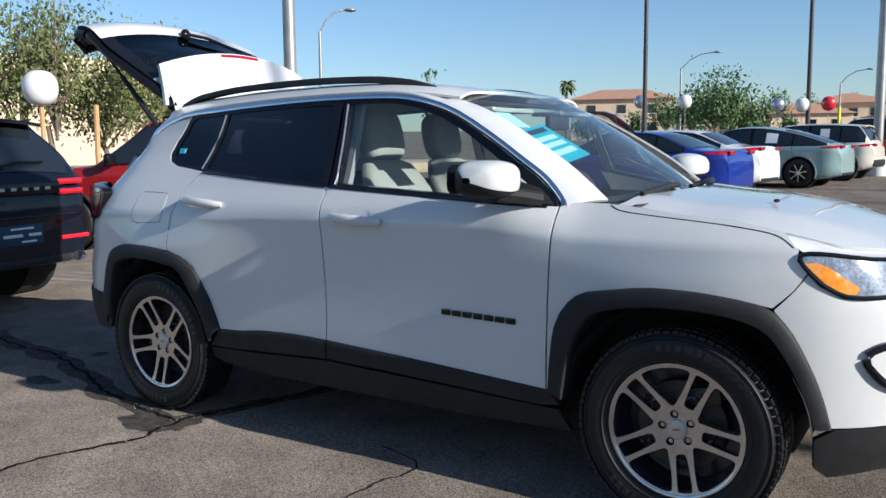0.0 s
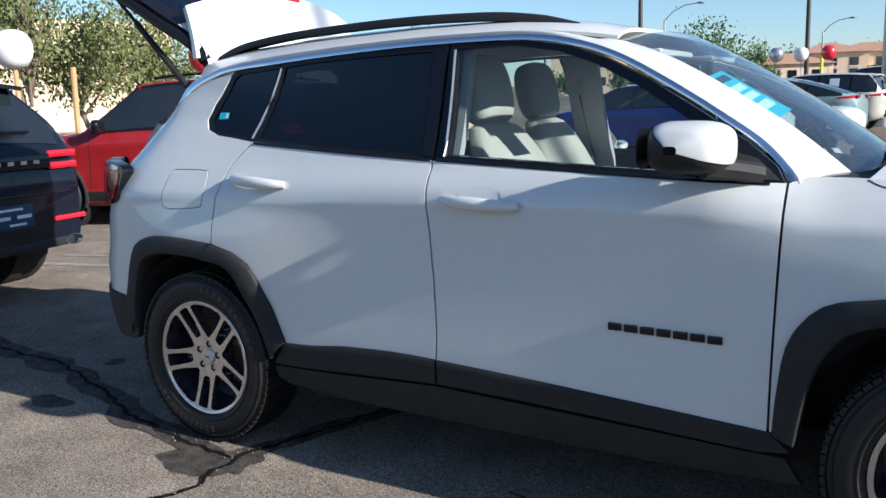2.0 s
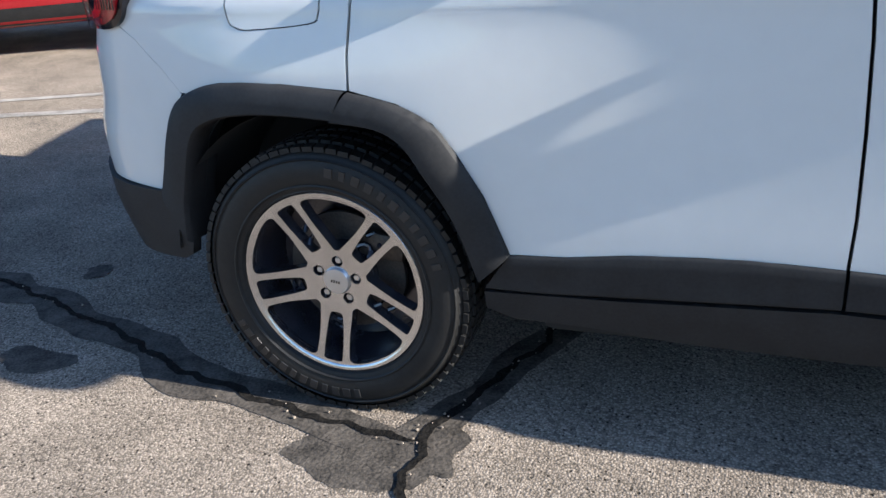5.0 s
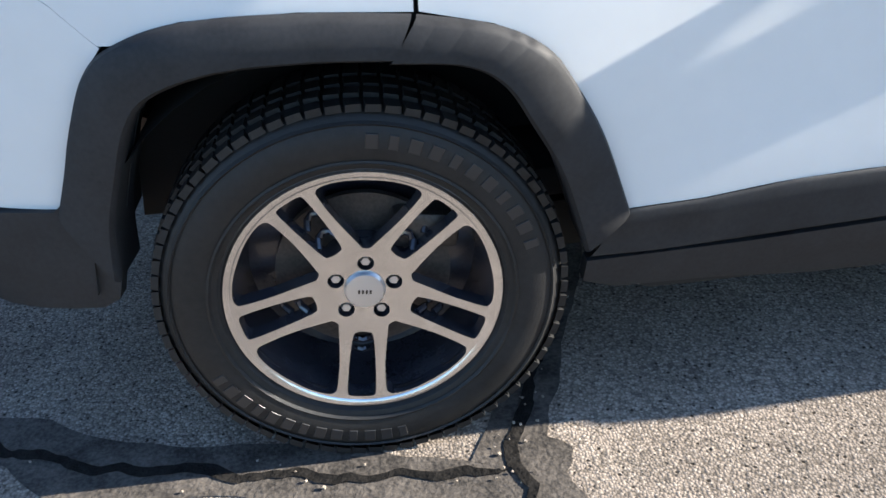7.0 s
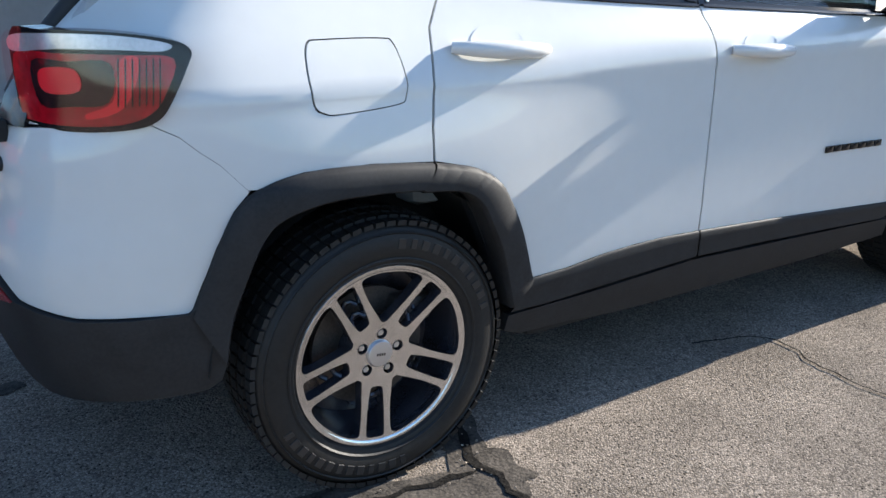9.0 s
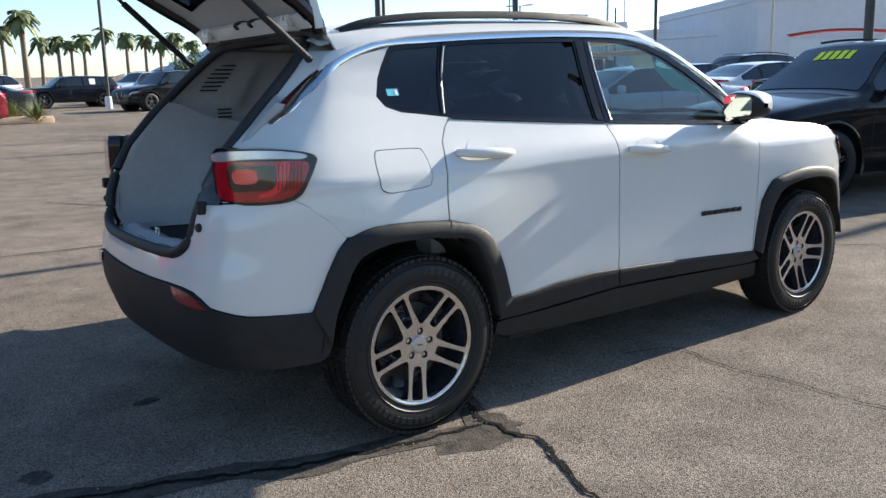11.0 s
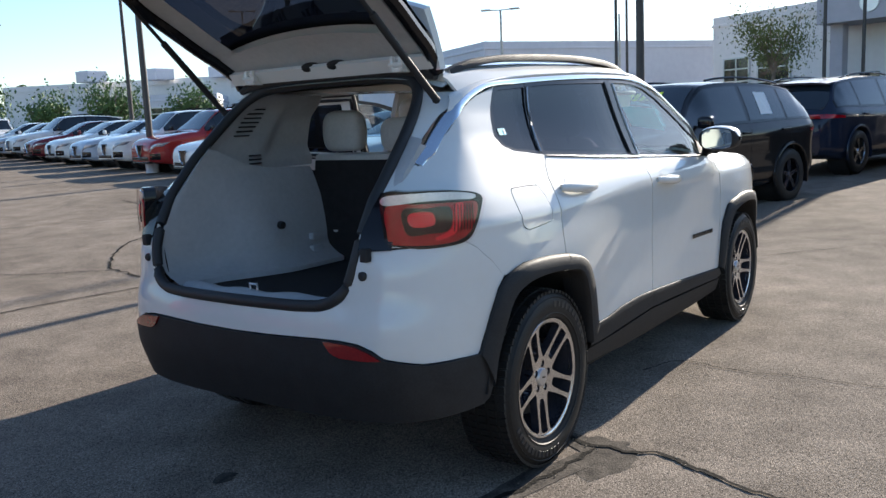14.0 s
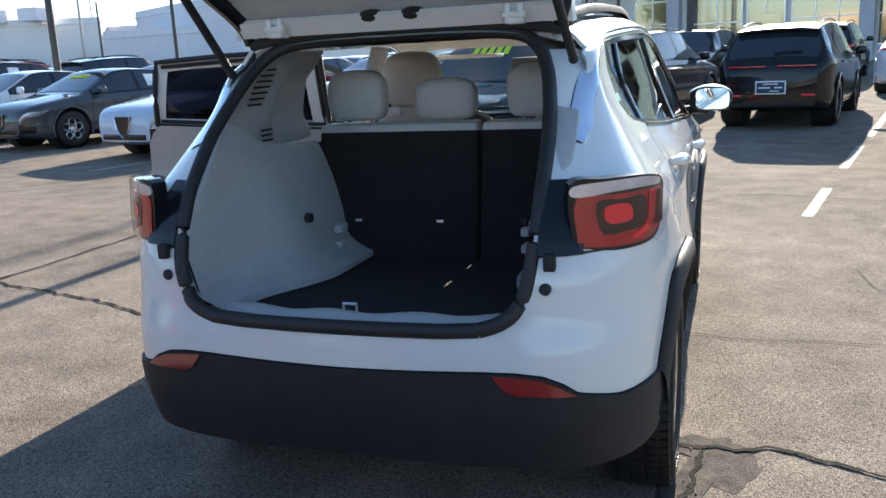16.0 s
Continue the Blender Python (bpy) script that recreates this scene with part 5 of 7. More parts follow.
# tailgate, lifted
HINGE, LIFT = Vector((-0.19, 0, 1.56)), radians(82)
RAISE = Matrix.Translation(HINGE) @ Matrix.Rotation(LIFT, 4, "Y") @ Matrix.Translation(-HINGE)
gate = part("tailgate", bmesh.new(), M["white"], suv, "raised white tailgate with dark glass and pale lining")
GATE = curve2([(-0.185, 1.575), (-0.30, 1.562), (-0.38, 1.50), (-0.46, 1.40), (-0.56, 1.28), (-0.655, 1.16), (-0.715, 1.10), (-0.775, 1.03), (-0.815, 0.93), (-0.825, 0.84), (-0.80, 0.77), (-0.77, 0.755)], 5)
gate_w = lambda z: interp(z, [0.755, 0.80, 0.9, 1.05, 1.2, 1.35, 1.5, 1.575], [0.44, 0.52, 0.57, 0.595, 0.60, 0.585, 0.56, 0.54])


def gate_pt(u, v, d=0.0):
    i = u * (len(GATE) - 1)
    k = min(int(i), len(GATE) - 2)
    a, b = Vector(GATE[k]), Vector(GATE[k + 1])
    p = a + (b - a) * (i - k)
    t = (b - a).normalized()
    n = Vector((-t.y, t.x))
    n = n if n.x > 0 or n.y < 0 else -n
    kk = 2 * v - 1
    bow = 0.07 * abs(kk) ** 2.2
    return Vector((p.x + bow + d * 0.85, gate_w(p.y) * kk, p.y - d * 0.35))


U_GLASS = (0.20, 0.52)
gm = grid(lambda u, v: gate_pt(U_GLASS[1] + (1 - U_GLASS[1]) * u, v), 24, 24)
grid(lambda u, v: gate_pt(0.0 + 0.22 * u, v), 6, 24, gm)
me = gate.data
bmesh.ops.recalc_face_normals(gm, faces=gm.faces)
moved(gm, RAISE)
gm.to_mesh(me)
gm.free()
for p in me.polygons:
    p.use_smooth = True
g = part("rear_window", moved(grid(lambda u, v: gate_pt(0.2 + 0.33 * u, 0.06 + 0.88 * v, 0.004), 14, 20), RAISE), M["tint"], gate, "dark tinted rear window")


for side in (0.0, 0.93):
    part("glass_border", moved(grid(lambda u, v: gate_pt(0.2 + 0.34 * u, side + 0.07 * v, 0.002), 12, 3), RAISE), M["gloss_black"], gate, "black border of rear window")


def spoiler(u, v):
    kk = 2 * v - 1
    x = -0.185 - (0.315 - 0.09 * kk * kk) * u
    return Vector((x, 0.575 * kk * (1 - 0.03 * u), 1.580 - 0.030 * u * u - 0.035 * abs(kk) ** 4 + 0.0))


part("spoiler", moved(thick(grid(spoiler, 8, 26), 0.028), RAISE), M["white"], gate, "white roof spoiler")
part("brake_light", moved(grid(lambda u, v: spoiler(0.93 + 0.05 * u, 0.5 + 0.26 * (v - 0.5)) + Vector((0, 0, 0.004)), 2, 8), RAISE), M["red_lens"], gate, "red high brake light")
part("lower_trim", moved(grid(lambda u, v: gate_pt(0.86 + 0.14 * u, 0.02 + 0.96 * v, -0.012), 6, 20), RAISE), M["gloss_black"], gate, "gloss black lower edge of tailgate")
lin = grid(lambda u, v: gate_pt(0.54 + 0.43 * u, 0.05 + 0.90 * v, 0.075 - 0.02 * abs(2 * v - 1) ** 4 + 0.012 * math.sin(3.0 * u)), 14, 20)
part("gate_lining", moved(thick(lin, 0.01), RAISE), M["trim_grey"], gate, "pale grey tailgate lining")
lin = grid(lambda u, v: gate_pt(0.05 + 0.17 * u, 0.04 + 0.92 * v, 0.055), 6, 20)
for side in (0, 1):
    grid(lambda u, v: gate_pt(0.2 + 0.36 * u, (0.04 + 0.085 * v) if side == 0 else (0.875 + 0.085 * v), 0.05), 12, 3, lin)
part("gate_lining", moved(lin, RAISE), M["trim_grey"], gate, "pale grey upper tailgate lining")
rimline = [gate_pt(k / 40, 0.012, 0.05) for k in range(3, 41)] + [gate_pt(1.0, 0.02 + 0.96 * k / 16, 0.045) for k in range(17)] + [gate_pt(1 - k / 40, 0.988, 0.05) for k in range(0, 38)]
part("gate_frame", moved(tube(rimline, 0.028, 8), RAISE), M["gloss_black"], gate, "black tailgate edge")
part("gate_head", moved(thick(grid(lambda u, v: Vector((-0.20 - 0.05 * u, 1.08 * (v - 0.5), 1.53 - 0.03 * u)), 2, 18), 0.02), RAISE), M["white"], gate)
for y in (-0.40, 0.40):
    h = box((-0.235, y, 1.558), (0.09, 0.05, 0.020), 0.006)
    box((-0.272, y - 0.02, 1.580), (0.020, 0.018, 0.060), 0.005, bm=h)
    box((-0.272, y + 0.02, 1.580), (0.020, 0.018, 0.060), 0.005, bm=h)
    lathe([(0.0, -0.035), (0.012, -0.035), (0.012, 0.035), (0.0, 0.035)], 12, "y", (-0.272, y, 1.575), h)
    hinge = part("hinge", h, M["white"], suv, "white tailgate hinge")
    for o in (-0.015, 0.015):
        part("bolt", lathe([(0.0, 0.010), (0.009, 0.010), (0.010, 0.0)], 6, "z", (-0.235 + o, y, 1.567)), M["silver"], hinge)
part("header_gutter", tube([(-0.205, 1.06 * (k / 16 - 0.5), 1.562 - 0.03 * abs(k / 8 - 1) ** 4) for k in range(17)], 0.020, 8), M["seal"], suv, "black rubber gutter above the opening")
for y in (-0.07, 0.07):
    part("grip", moved(ball((0, 0, 0), 0.045, squash=0.5, seg=14), Matrix.Translation((-0.235, y, 1.60))), M["dark"], suv)
for sgn in (-1, 1):
    low = Vector((-0.275, sgn * 0.575, 1.44))
    top = RAISE @ gate_pt(0.70, 0.5 + sgn * 0.455, 0.05)
    mid = low + (top - low) * 0.52
    bm = tube([low, mid], 0.014, 10)
    tube([mid, top], 0.008, 8, bm)
    ball(low, 0.016, bm, seg=10)
    ball(top, 0.014, bm, seg=10)
    part("gas_strut", bm, M["black_plastic"], gate, "black gas strut")
wip = tube([gate_pt(0.50, 0.5, -0.03), gate_pt(0.47, 0.62, -0.035), gate_pt(0.42, 0.80, -0.02)], 0.011, 6)
ball(gate_pt(0.51, 0.5, -0.02), 0.035, wip, 0.7, 12)
part("rear_wiper", moved(wip, RAISE), M["gloss_black"], gate)


# wheels
def wheel_meshes():
    tyre = lathe([(0.236, -0.085), (0.243, -0.098), (0.268, -0.108), (0.30, -0.109), (0.324, -0.100), (0.337, -0.088), (0.343, -0.070), (0.345, -0.03), (0.345, 0.03), (0.343, 0.07), (0.337, 0.088), (0.30, 0.109), (0.245, 0.098), (0.236, 0.08)], 80)
    return tyre


def tread():
    bm = bmesh.new()
    for k in range(72):
        a = 2 * math.pi * k / 72
        for y, w, sk in ((-0.083, 0.030, 0.10), (-0.045, 0.030, -0.06), (0.0, 0.034, 0.06), (0.045, 0.030, -0.06), (0.083, 0.030, -0.1)):
            r0 = 0.3405 if abs(y) > 0.08 else 0.345
            m = Matrix.Rotation(-a, 4, "Y") @ Matrix.Translation((r0, y, 0)) @ Matrix.Rotation(sk, 4, "X")
            b = [m @ Vector(c) for c in ((-0.006, -w / 2, -0.0125), (0.006, -w / 2, -0.0115), (0.006, w / 2, -0.0115), (-0.006, w / 2, -0.0125), (-0.006, -w / 2, 0.0125), (0.006, -w / 2, 0.0115), (0.006, w / 2, 0.0115), (-0.006, w / 2, 0.0125))]
            v = [bm.verts.new(q) for q in b]
            for f in ((1, 2, 6, 5), (0, 1, 5, 4), (2, 3, 7, 6), (0, 3, 2, 1), (4, 5, 6, 7)):
                bm.faces.new([v[i] for i in f])
    return bm


def wheel_face():
    """The machined face of the wheel: a dished disc with five slots, five wide pockets and five bolt holes cut through it."""
    holes = []
    for k in range(5):
        a = math.pi / 2 + 2 * math.pi * (k + 0.5) / 5
        b = a + math.pi / 5
        turn = lambda q, t: (q[0] * math.cos(t) - q[1] * math.sin(t), q[0] * math.sin(t) + q[1] * math.cos(t))
        slot = [(0.088, -0.010), (0.098, -0.018), (0.15, -0.0235), (0.200, -0.0255), (0.2145, -0.022), (0.2165, 0.0)]
        slot += [(x, -y) for x, y in slot[-2::-1]]
        wide = [(0.084, -0.006), (0.092, -0.0135), (0.14, -0.0515), (0.182, -0.0785), (0.197, -0.083), (0.208, -0.070), (0.2165, -0.037), (0.2185, 0.0)]
        wide += [(x, -y) for x, y in wide[-2::-1]]
        holes += [[turn(q, a) for q in curve2(slot, 3, True)], [turn(q, b) for q in curve2(wide, 3, True)]]
        holes.append([turn((0.052 + 0.0145 * math.cos(2 * math.pi * i / 14), 0.0145 * math.sin(2 * math.pi * i / 14)), b) for i in range(14)])
    disc = [(0.232 * math.cos(2 * math.pi * i / 96), 0.232 * math.sin(2 * math.pi * i / 96)) for i in range(96)]

    def lay(a, b, d):
        q = math.hypot(a, b)
        return Vector((a, -0.0625 - 0.029 * (q / 0.232) ** 1.6 - d, b))
    return fill(disc, lay, 0.02, holes=holes, depth=0.034, edge=0.010)




def make_wheel():
    w = part("wheel", wheel_meshes(), M["rubber"], suv, "alloy wheel with five twin spokes and black tyre")
    part("tread", tread(), M["rubber"], w, "blocky tread")
    part("rim", lathe([(0.0, 0.05), (0.205, 0.05), (0.217, 0.0), (0.218, -0.06), (0.226, -0.083)], 64), M["alloy_dark"], w, "dark rim barrel")
    part("rim_lip", lathe([(0.219, -0.070), (0.222, -0.089), (0.228, -0.0935), (0.2345, -0.0935), (0.239, -0.089), (0.240, -0.08)], 72), M["alloy"], w, "machined rim lip")
    part("brake_disc", lathe([(0.0, -0.005), (0.155, -0.005), (0.155, 0.01), (0.0, 0.01)], 40), M["steel"], w, "brake disc")
    part("caliper", box((0.10, -0.01, 0.10), (0.12, 0.06, 0.07), 0.015), M["steel"], w)
    face = part("wheel_face", wheel_face(), M["alloy"], w, "machined face with five twin spokes")
    face.data.materials.append(M["alloy_dark"])
    for q in face.data.polygons:
        q.material_index = 0 if q.normal.y < -0.7 else 1
    for k in range(5):
        a = math.pi / 2 + 2 * math.pi * (k + 0.5) / 5
        pm = Matrix.Rotation(-a, 4, "Y")
        web = bmesh.new()
        for r0, y0 in ((0.118, -0.044), (0.150, -0.030)):
            tube([pm @ Vector(q) for q in ((r0 - 0.012, y0 - 0.012, -0.021), (r0, y0, -0.012), (r0 + 0.004, y0 + 0.002, 0.0), (r0, y0, 0.012), (r0 - 0.012, y0 - 0.012, 0.021))], 0.007, 8, web)
        part("spoke_web", web, M["alloy_dark"], w)
        b2 = 2 * math.pi * k / 5 + math.pi / 2
        part("lug_nut", lathe([(0.0, -0.060), (0.008, -0.060), (0.0105, -0.054), (0.0105, -0.035)], 6, "y", (0.052 * math.cos(b2), 0, 0.052 * math.sin(b2))), M["silver"], w, "lug nut")
    part("hub", lathe([(0.0, -0.038), (0.080, -0.038), (0.084, -0.030), (0.084, 0.0)], 40), M["alloy_dark"], w, "dark hub behind the bolts")
    part("hub_cap", lathe([(0.0, -0.0735), (0.02, -0.073), (0.032, -0.0715), (0.0355, -0.067), (0.0355, -0.05)], 40), M["silver"], w, "silver hub cap")
    cap_bar = bmesh.new()
    for k in range(4):
        box((-0.010 + 0.0065 * k, -0.0738, 0), (0.0035, 0.0015, 0.007), 0, bm=cap_bar)
    part("cap_mark", cap_bar, M["steel"], w)
    for band_no, (a0, n, step) in enumerate(((0.42, 11, 0.115), (3.72, 13, 0.105))):
        for k in range(n):
            a = a0 + step * k
            b = box((0, 0, 0), (0.024, 0.003, 0.020 if k % 3 else 0.015), 0.001)
            part("sidewall_mark", moved(b, Matrix.Rotation(-a, 4, "Y") @ Matrix.Translation((0.293, -0.1092, 0))), M["rubber_text"], w, smooth=False)
    part("rim_guard", lathe([(0.252, -0.1035), (0.256, -0.108), (0.260, -0.1065)], 80), M["rubber"], w, "raised tyre bead ring")
    part("shoulder_ring", lathe([(0.316, -0.1045), (0.319, -0.107), (0.323, -0.1025)], 80), M["rubber"], w, "raised tyre shoulder ring")
    return w


first = make_wheel()
spots = [(0.0, -0.765, 0.35, 0, 8), (2.636, -0.765, 0.35, 0, -11), (0.0, 0.765, 0.35, 180, 20), (2.636, 0.765, 0.35, 180, 10)]
for i, (x, y, z, turn, spin) in enumerate(spots):
    m = pose(x, y, z, 0, 0, turn) @ Matrix.Rotation(radians(spin), 4, "Y")
    w = first if i == 0 else copy_thing(first, m)
    w.matrix_basis = m


# ---- cracks, seams and painted lines on the lot ----
CRACKS = [
    ([(-2.6, -0.30), (-2.05, -0.43), (-1.62, -0.45), (-1.26, -0.55), (-0.92, -0.66), (-0.58, -0.80), (-0.29, -0.87), (-0.07, -0.92), (0.13, -0.94), (0.22, -0.945)], (0.010, 0.012), 0.09),
    ([(0.22, -0.945), (0.26, -0.85), (0.29, -0.76), (0.36, -0.58), (0.42, -0.38), (0.5, -0.1), (0.62, 0.3)], (0.013, 0.012), 0.06),
    ([(0.22, -0.945), (0.25, -1.06), (0.27, -1.2), (0.21, -1.38), (0.14, -1.55), (0.10, -1.81), (0.15, -2.2), (0.05, -2.8), (0.1, -3.6)], (0.011, 0.009), 0.0),
    ([(1.30, -0.72), (1.57, -0.84), (1.53, -1.05), (1.51, -1.24), (1.56, -1.45), (1.54, -1.68), (1.6, -2.1), (1.75, -2.9)], (0.004, 0.003), 0.0),
    ([(0.62, 0.3), (0.7, 0.5), (1.1, 1.4), (1.40, 2.44), (1.62, 3.06), (1.87, 4.06), (2.06, 4.99), (2.2, 5.42), (3.0, 6.4), (3.81, 6.94), (4.7, 7.15), (5.2, 8.2), (5.9, 9.8), (6.5, 11.5)], (0.011, 0.013), 0.0),
    ([(2.08, 5.1), (1.74, 5.48), (1.54, 5.7), (1.0, 6.5), (0.3, 7.5)], (0.010, 0.010), 0.0),
    ([(-2.2, 4.5), (-0.17, 4.29), (0.79, 4.26), (1.6, 4.15), (3.6, 4.1)], (0.010, 0.010), 0.0),
    ([(3.7, 0.6), (4.71, -0.07), (5.6, -0.85), (5.95, -1.28), (5.61, -2.42), (5.3, -3.6)], (0.006, 0.006), 0.0),
    ([(-4, 10.5), (0, 10.2), (4, 9.3), (7, 6.7), (9, 6.2)], (0.012, 0.010), 0.0),
    ([(2.0, -2.6), (2.2, -2.2), (2.6, -1.9), (3.1, -1.85)], (0.003, 0.003), 0.0),
]
for n, (line, w, seal) in enumerate(CRACKS):
    if seal:
        obj("crack_sealant", ribbon(line, (seal, seal * 0.8), 0.0025 + 0.0005 * n, 0.02, 50 + n, 0.025, 0.16), M["tar"], False, "dark tar smeared over a crack in asphalt", "crack sealant", kind="structure")
    obj("asphalt_crack", ribbon(line, (w[0] * 1.0, w[1] * 1.0), 0.005 + 0.0004 * n, (0.020 if n in (2, 4, 5) else 0.012) + w[0] * 0.6, n, 0.012 if n < 6 else 0.03, 0.06 if n < 6 else 0.16), M["crack"], False, "dark jagged crack in the asphalt", "crack", kind="structure")
rng = random.Random(5)


def patch(x, y, r, seed, squeeze=1.0):
    """A worn smear with a soft, lobed outline."""
    g = random.Random(seed)
    k = [1 + g.uniform(-0.30, 0.25) for _ in range(11)]
    line = curve2([(x + r * q * math.cos(2 * math.pi * i / 11), y + r * q * squeeze * math.sin(2 * math.pi * i / 11)) for i, q in enumerate(k)], 6, True)
    bm = bmesh.new()
    bm.faces.new([bm.verts.new((a + g.uniform(-.004, .004), b + g.uniform(-.004, .004), ground_z(a, b) + 0.0012 + 0.0003 * seed)) for a, b in line])
    return bm


for n, (x, y, r, q) in enumerate(((0.10, -1.03, 0.17, 0.7), (0.24, -0.98, 0.11, 1.0), (-1.05, -0.86, 0.12, 0.6), (2.3, -2.25, 0.16, 0.5), (-0.75, 0.2, 0.06, 0.7), (-1.3, -0.3, 0.05, 1.0))):
    obj("asphalt_stain", patch(x, y, r, n, q), M["tar"], False, "dark worn stain on the asphalt", "stain", kind="structure")
chips = bmesh.new()
for line, w, seal in CRACKS[:3]:
    for p in curve2(line, 16):
        if rng.random() < 0.22:
            x, y, s = p[0] + rng.gauss(0, 0.03), p[1] + rng.gauss(0, 0.03), rng.uniform(0.002, 0.0055)
            if abs(x) < 3 and y > -2.4:
                box((0, 0, 0), (s, s * rng.uniform(.6, 1.3), s * 0.7), 0, Matrix.Translation((x, y, 0.006 + s * .3)) @ Euler((rng.uniform(-.4, .4), rng.uniform(-.4, .4), rng.uniform(0, 3))).to_matrix().to_4x4(), chips)
obj("stone_chips", chips, M["chip"], False, "loose pale stone chips along the cracks", "stone chips", kind="stuff")


def stripe(a, b, w=0.1):
    a, b = Vector(a), Vector(b)
    d = (b - a).normalized()
    n = Vector((-d.y, d.x)) * w / 2
    k = max(2, int((b - a).length / 0.8))
    bm = bmesh.new()
    prev = None
    for i in range(k + 1):
        c = a + (b - a) * i / k
        cur = [bm.verts.new((*(c + n * s), ground_z(*(c + n * s)) + 0.004)) for s in (1, -1)]
        if prev:
            bm.faces.new((prev[0], prev[1], cur[1], cur[0]))
        prev = cur
    return obj("painted_line", bm, M["line_paint"], False, "worn white painted parking line", "painted line", "parking lines", "structure")


stripe((4.9, -1.70), (6.3, -2.0))
stripe((7.6, -2.3), (9.6, -2.75))
stripe((10.6, -3.0), (14.6, -3.9))
stripe((-3.0, 1.80), (-5.2, 1.1))
stripe((-3.3, 2.2), (-4.6, 1.7), 0.08)
ROW_H = Vector((-0.966, 0.259))
ROW_R = Vector((0.259, 0.966))
ROW0 = Vector((11.6, 10.95))
for k in range(-1, 11):
    c = ROW0 + ROW_R * (2.75 * (k - 0.5))
    stripe(c + ROW_H * 3.4, c - ROW_H * 2.5, 0.12)


# ---- other cars ----
def far_wheel(r, w):
    tyre = lathe([(0.62 * r, -w / 2), (0.70 * r, -w * 0.52), (0.90 * r, -w * 0.52), (0.97 * r, -w * 0.44), (r, -w * 0.34), (r, w * 0.34), (0.97 * r, w * 0.44), (0.90 * r, w * 0.52), (0.70 * r, w * 0.52), (0.62 * r, w / 2)], 36)
    return tyre


def wheel_for(parent, x, y, r, m_rim, style, left, trim):
    """Tyre, rim, spokes, the dark well behind and the rolled lip of the arch."""
    s = 1 if left else -1
    w = part("wheel", moved(far_wheel(r, 0.22), Matrix.Translation((x, y, r))), M["rubber"], parent, "dark alloy wheel" if m_rim is M["alloy_dark"] else "silver alloy wheel")
    o = y + s * 0.075
    part("rim", lathe([(0.0, -s * 0.05), (0.58 * r, -s * 0.05), (0.62 * r, s * 0.02), (0.68 * r, s * 0.035)], 28, "y", (x, o - s * 0.02, r)), M["dark"] if m_rim is not M["alloy_dark"] else M["gloss_black"], w)
    bm = lathe([(0.62 * r, 0.0), (0.635 * r, s * 0.022), (0.68 * r, s * 0.022), (0.70 * r, s * 0.012)], 32, "y", (x, o, r))
    if style == "rings":
        for k in range(5):
            a = 2 * math.pi * (k + 0.25) / 5
            lathe([(0.165 * r, 0.0), (0.19 * r, s * 0.01), (0.225 * r, 0.0)], 16, "y", (x + 0.40 * r * math.cos(a), o, r + 0.40 * r * math.sin(a)), bm)
    else:
        for k in range(style):
            a = 2 * math.pi * (k + 0.25) / style
            m = Matrix.Translation((x, o, r)) @ Matrix.Rotation(-a, 4, "Y")
            for q in ((-0.045, 0.045) if style < 7 else (0,)):
                box((0.35 * r, s * 0.004, q * r), (0.60 * r, 0.022, 0.055 * r), 0.0, m, bm)
    lathe([(0, s * 0.024), (0.11 * r, s * 0.022), (0.16 * r, 0)], 16, "y", (x, o, r), bm)
    part("spokes", bm, m_rim, w)
    part("wheel_well", lathe([(0.0, -s * 0.26), (1.15 * r, -s * 0.26), (1.15 * r, s * 0.05)], 28, "y", (x, y, r * 1.03)), M["dark"], parent)

    def arch(u, v):
        a = math.pi * (-0.10 + 1.20 * u)
        k, d = ((1.12, -0.05), (1.125, 0.012), (1.16, 0.020), (1.21, 0.016), (1.235, -0.004))[int(round(v * 4))]
        return Vector((x + k * r * math.cos(a), parent["side"] * s + s * (d - 0.016 * abs(math.cos(a)) ** 3), r * 1.03 + k * r * math.sin(a)))
    part("arch_trim", grid(arch, 28, 4), trim, parent)


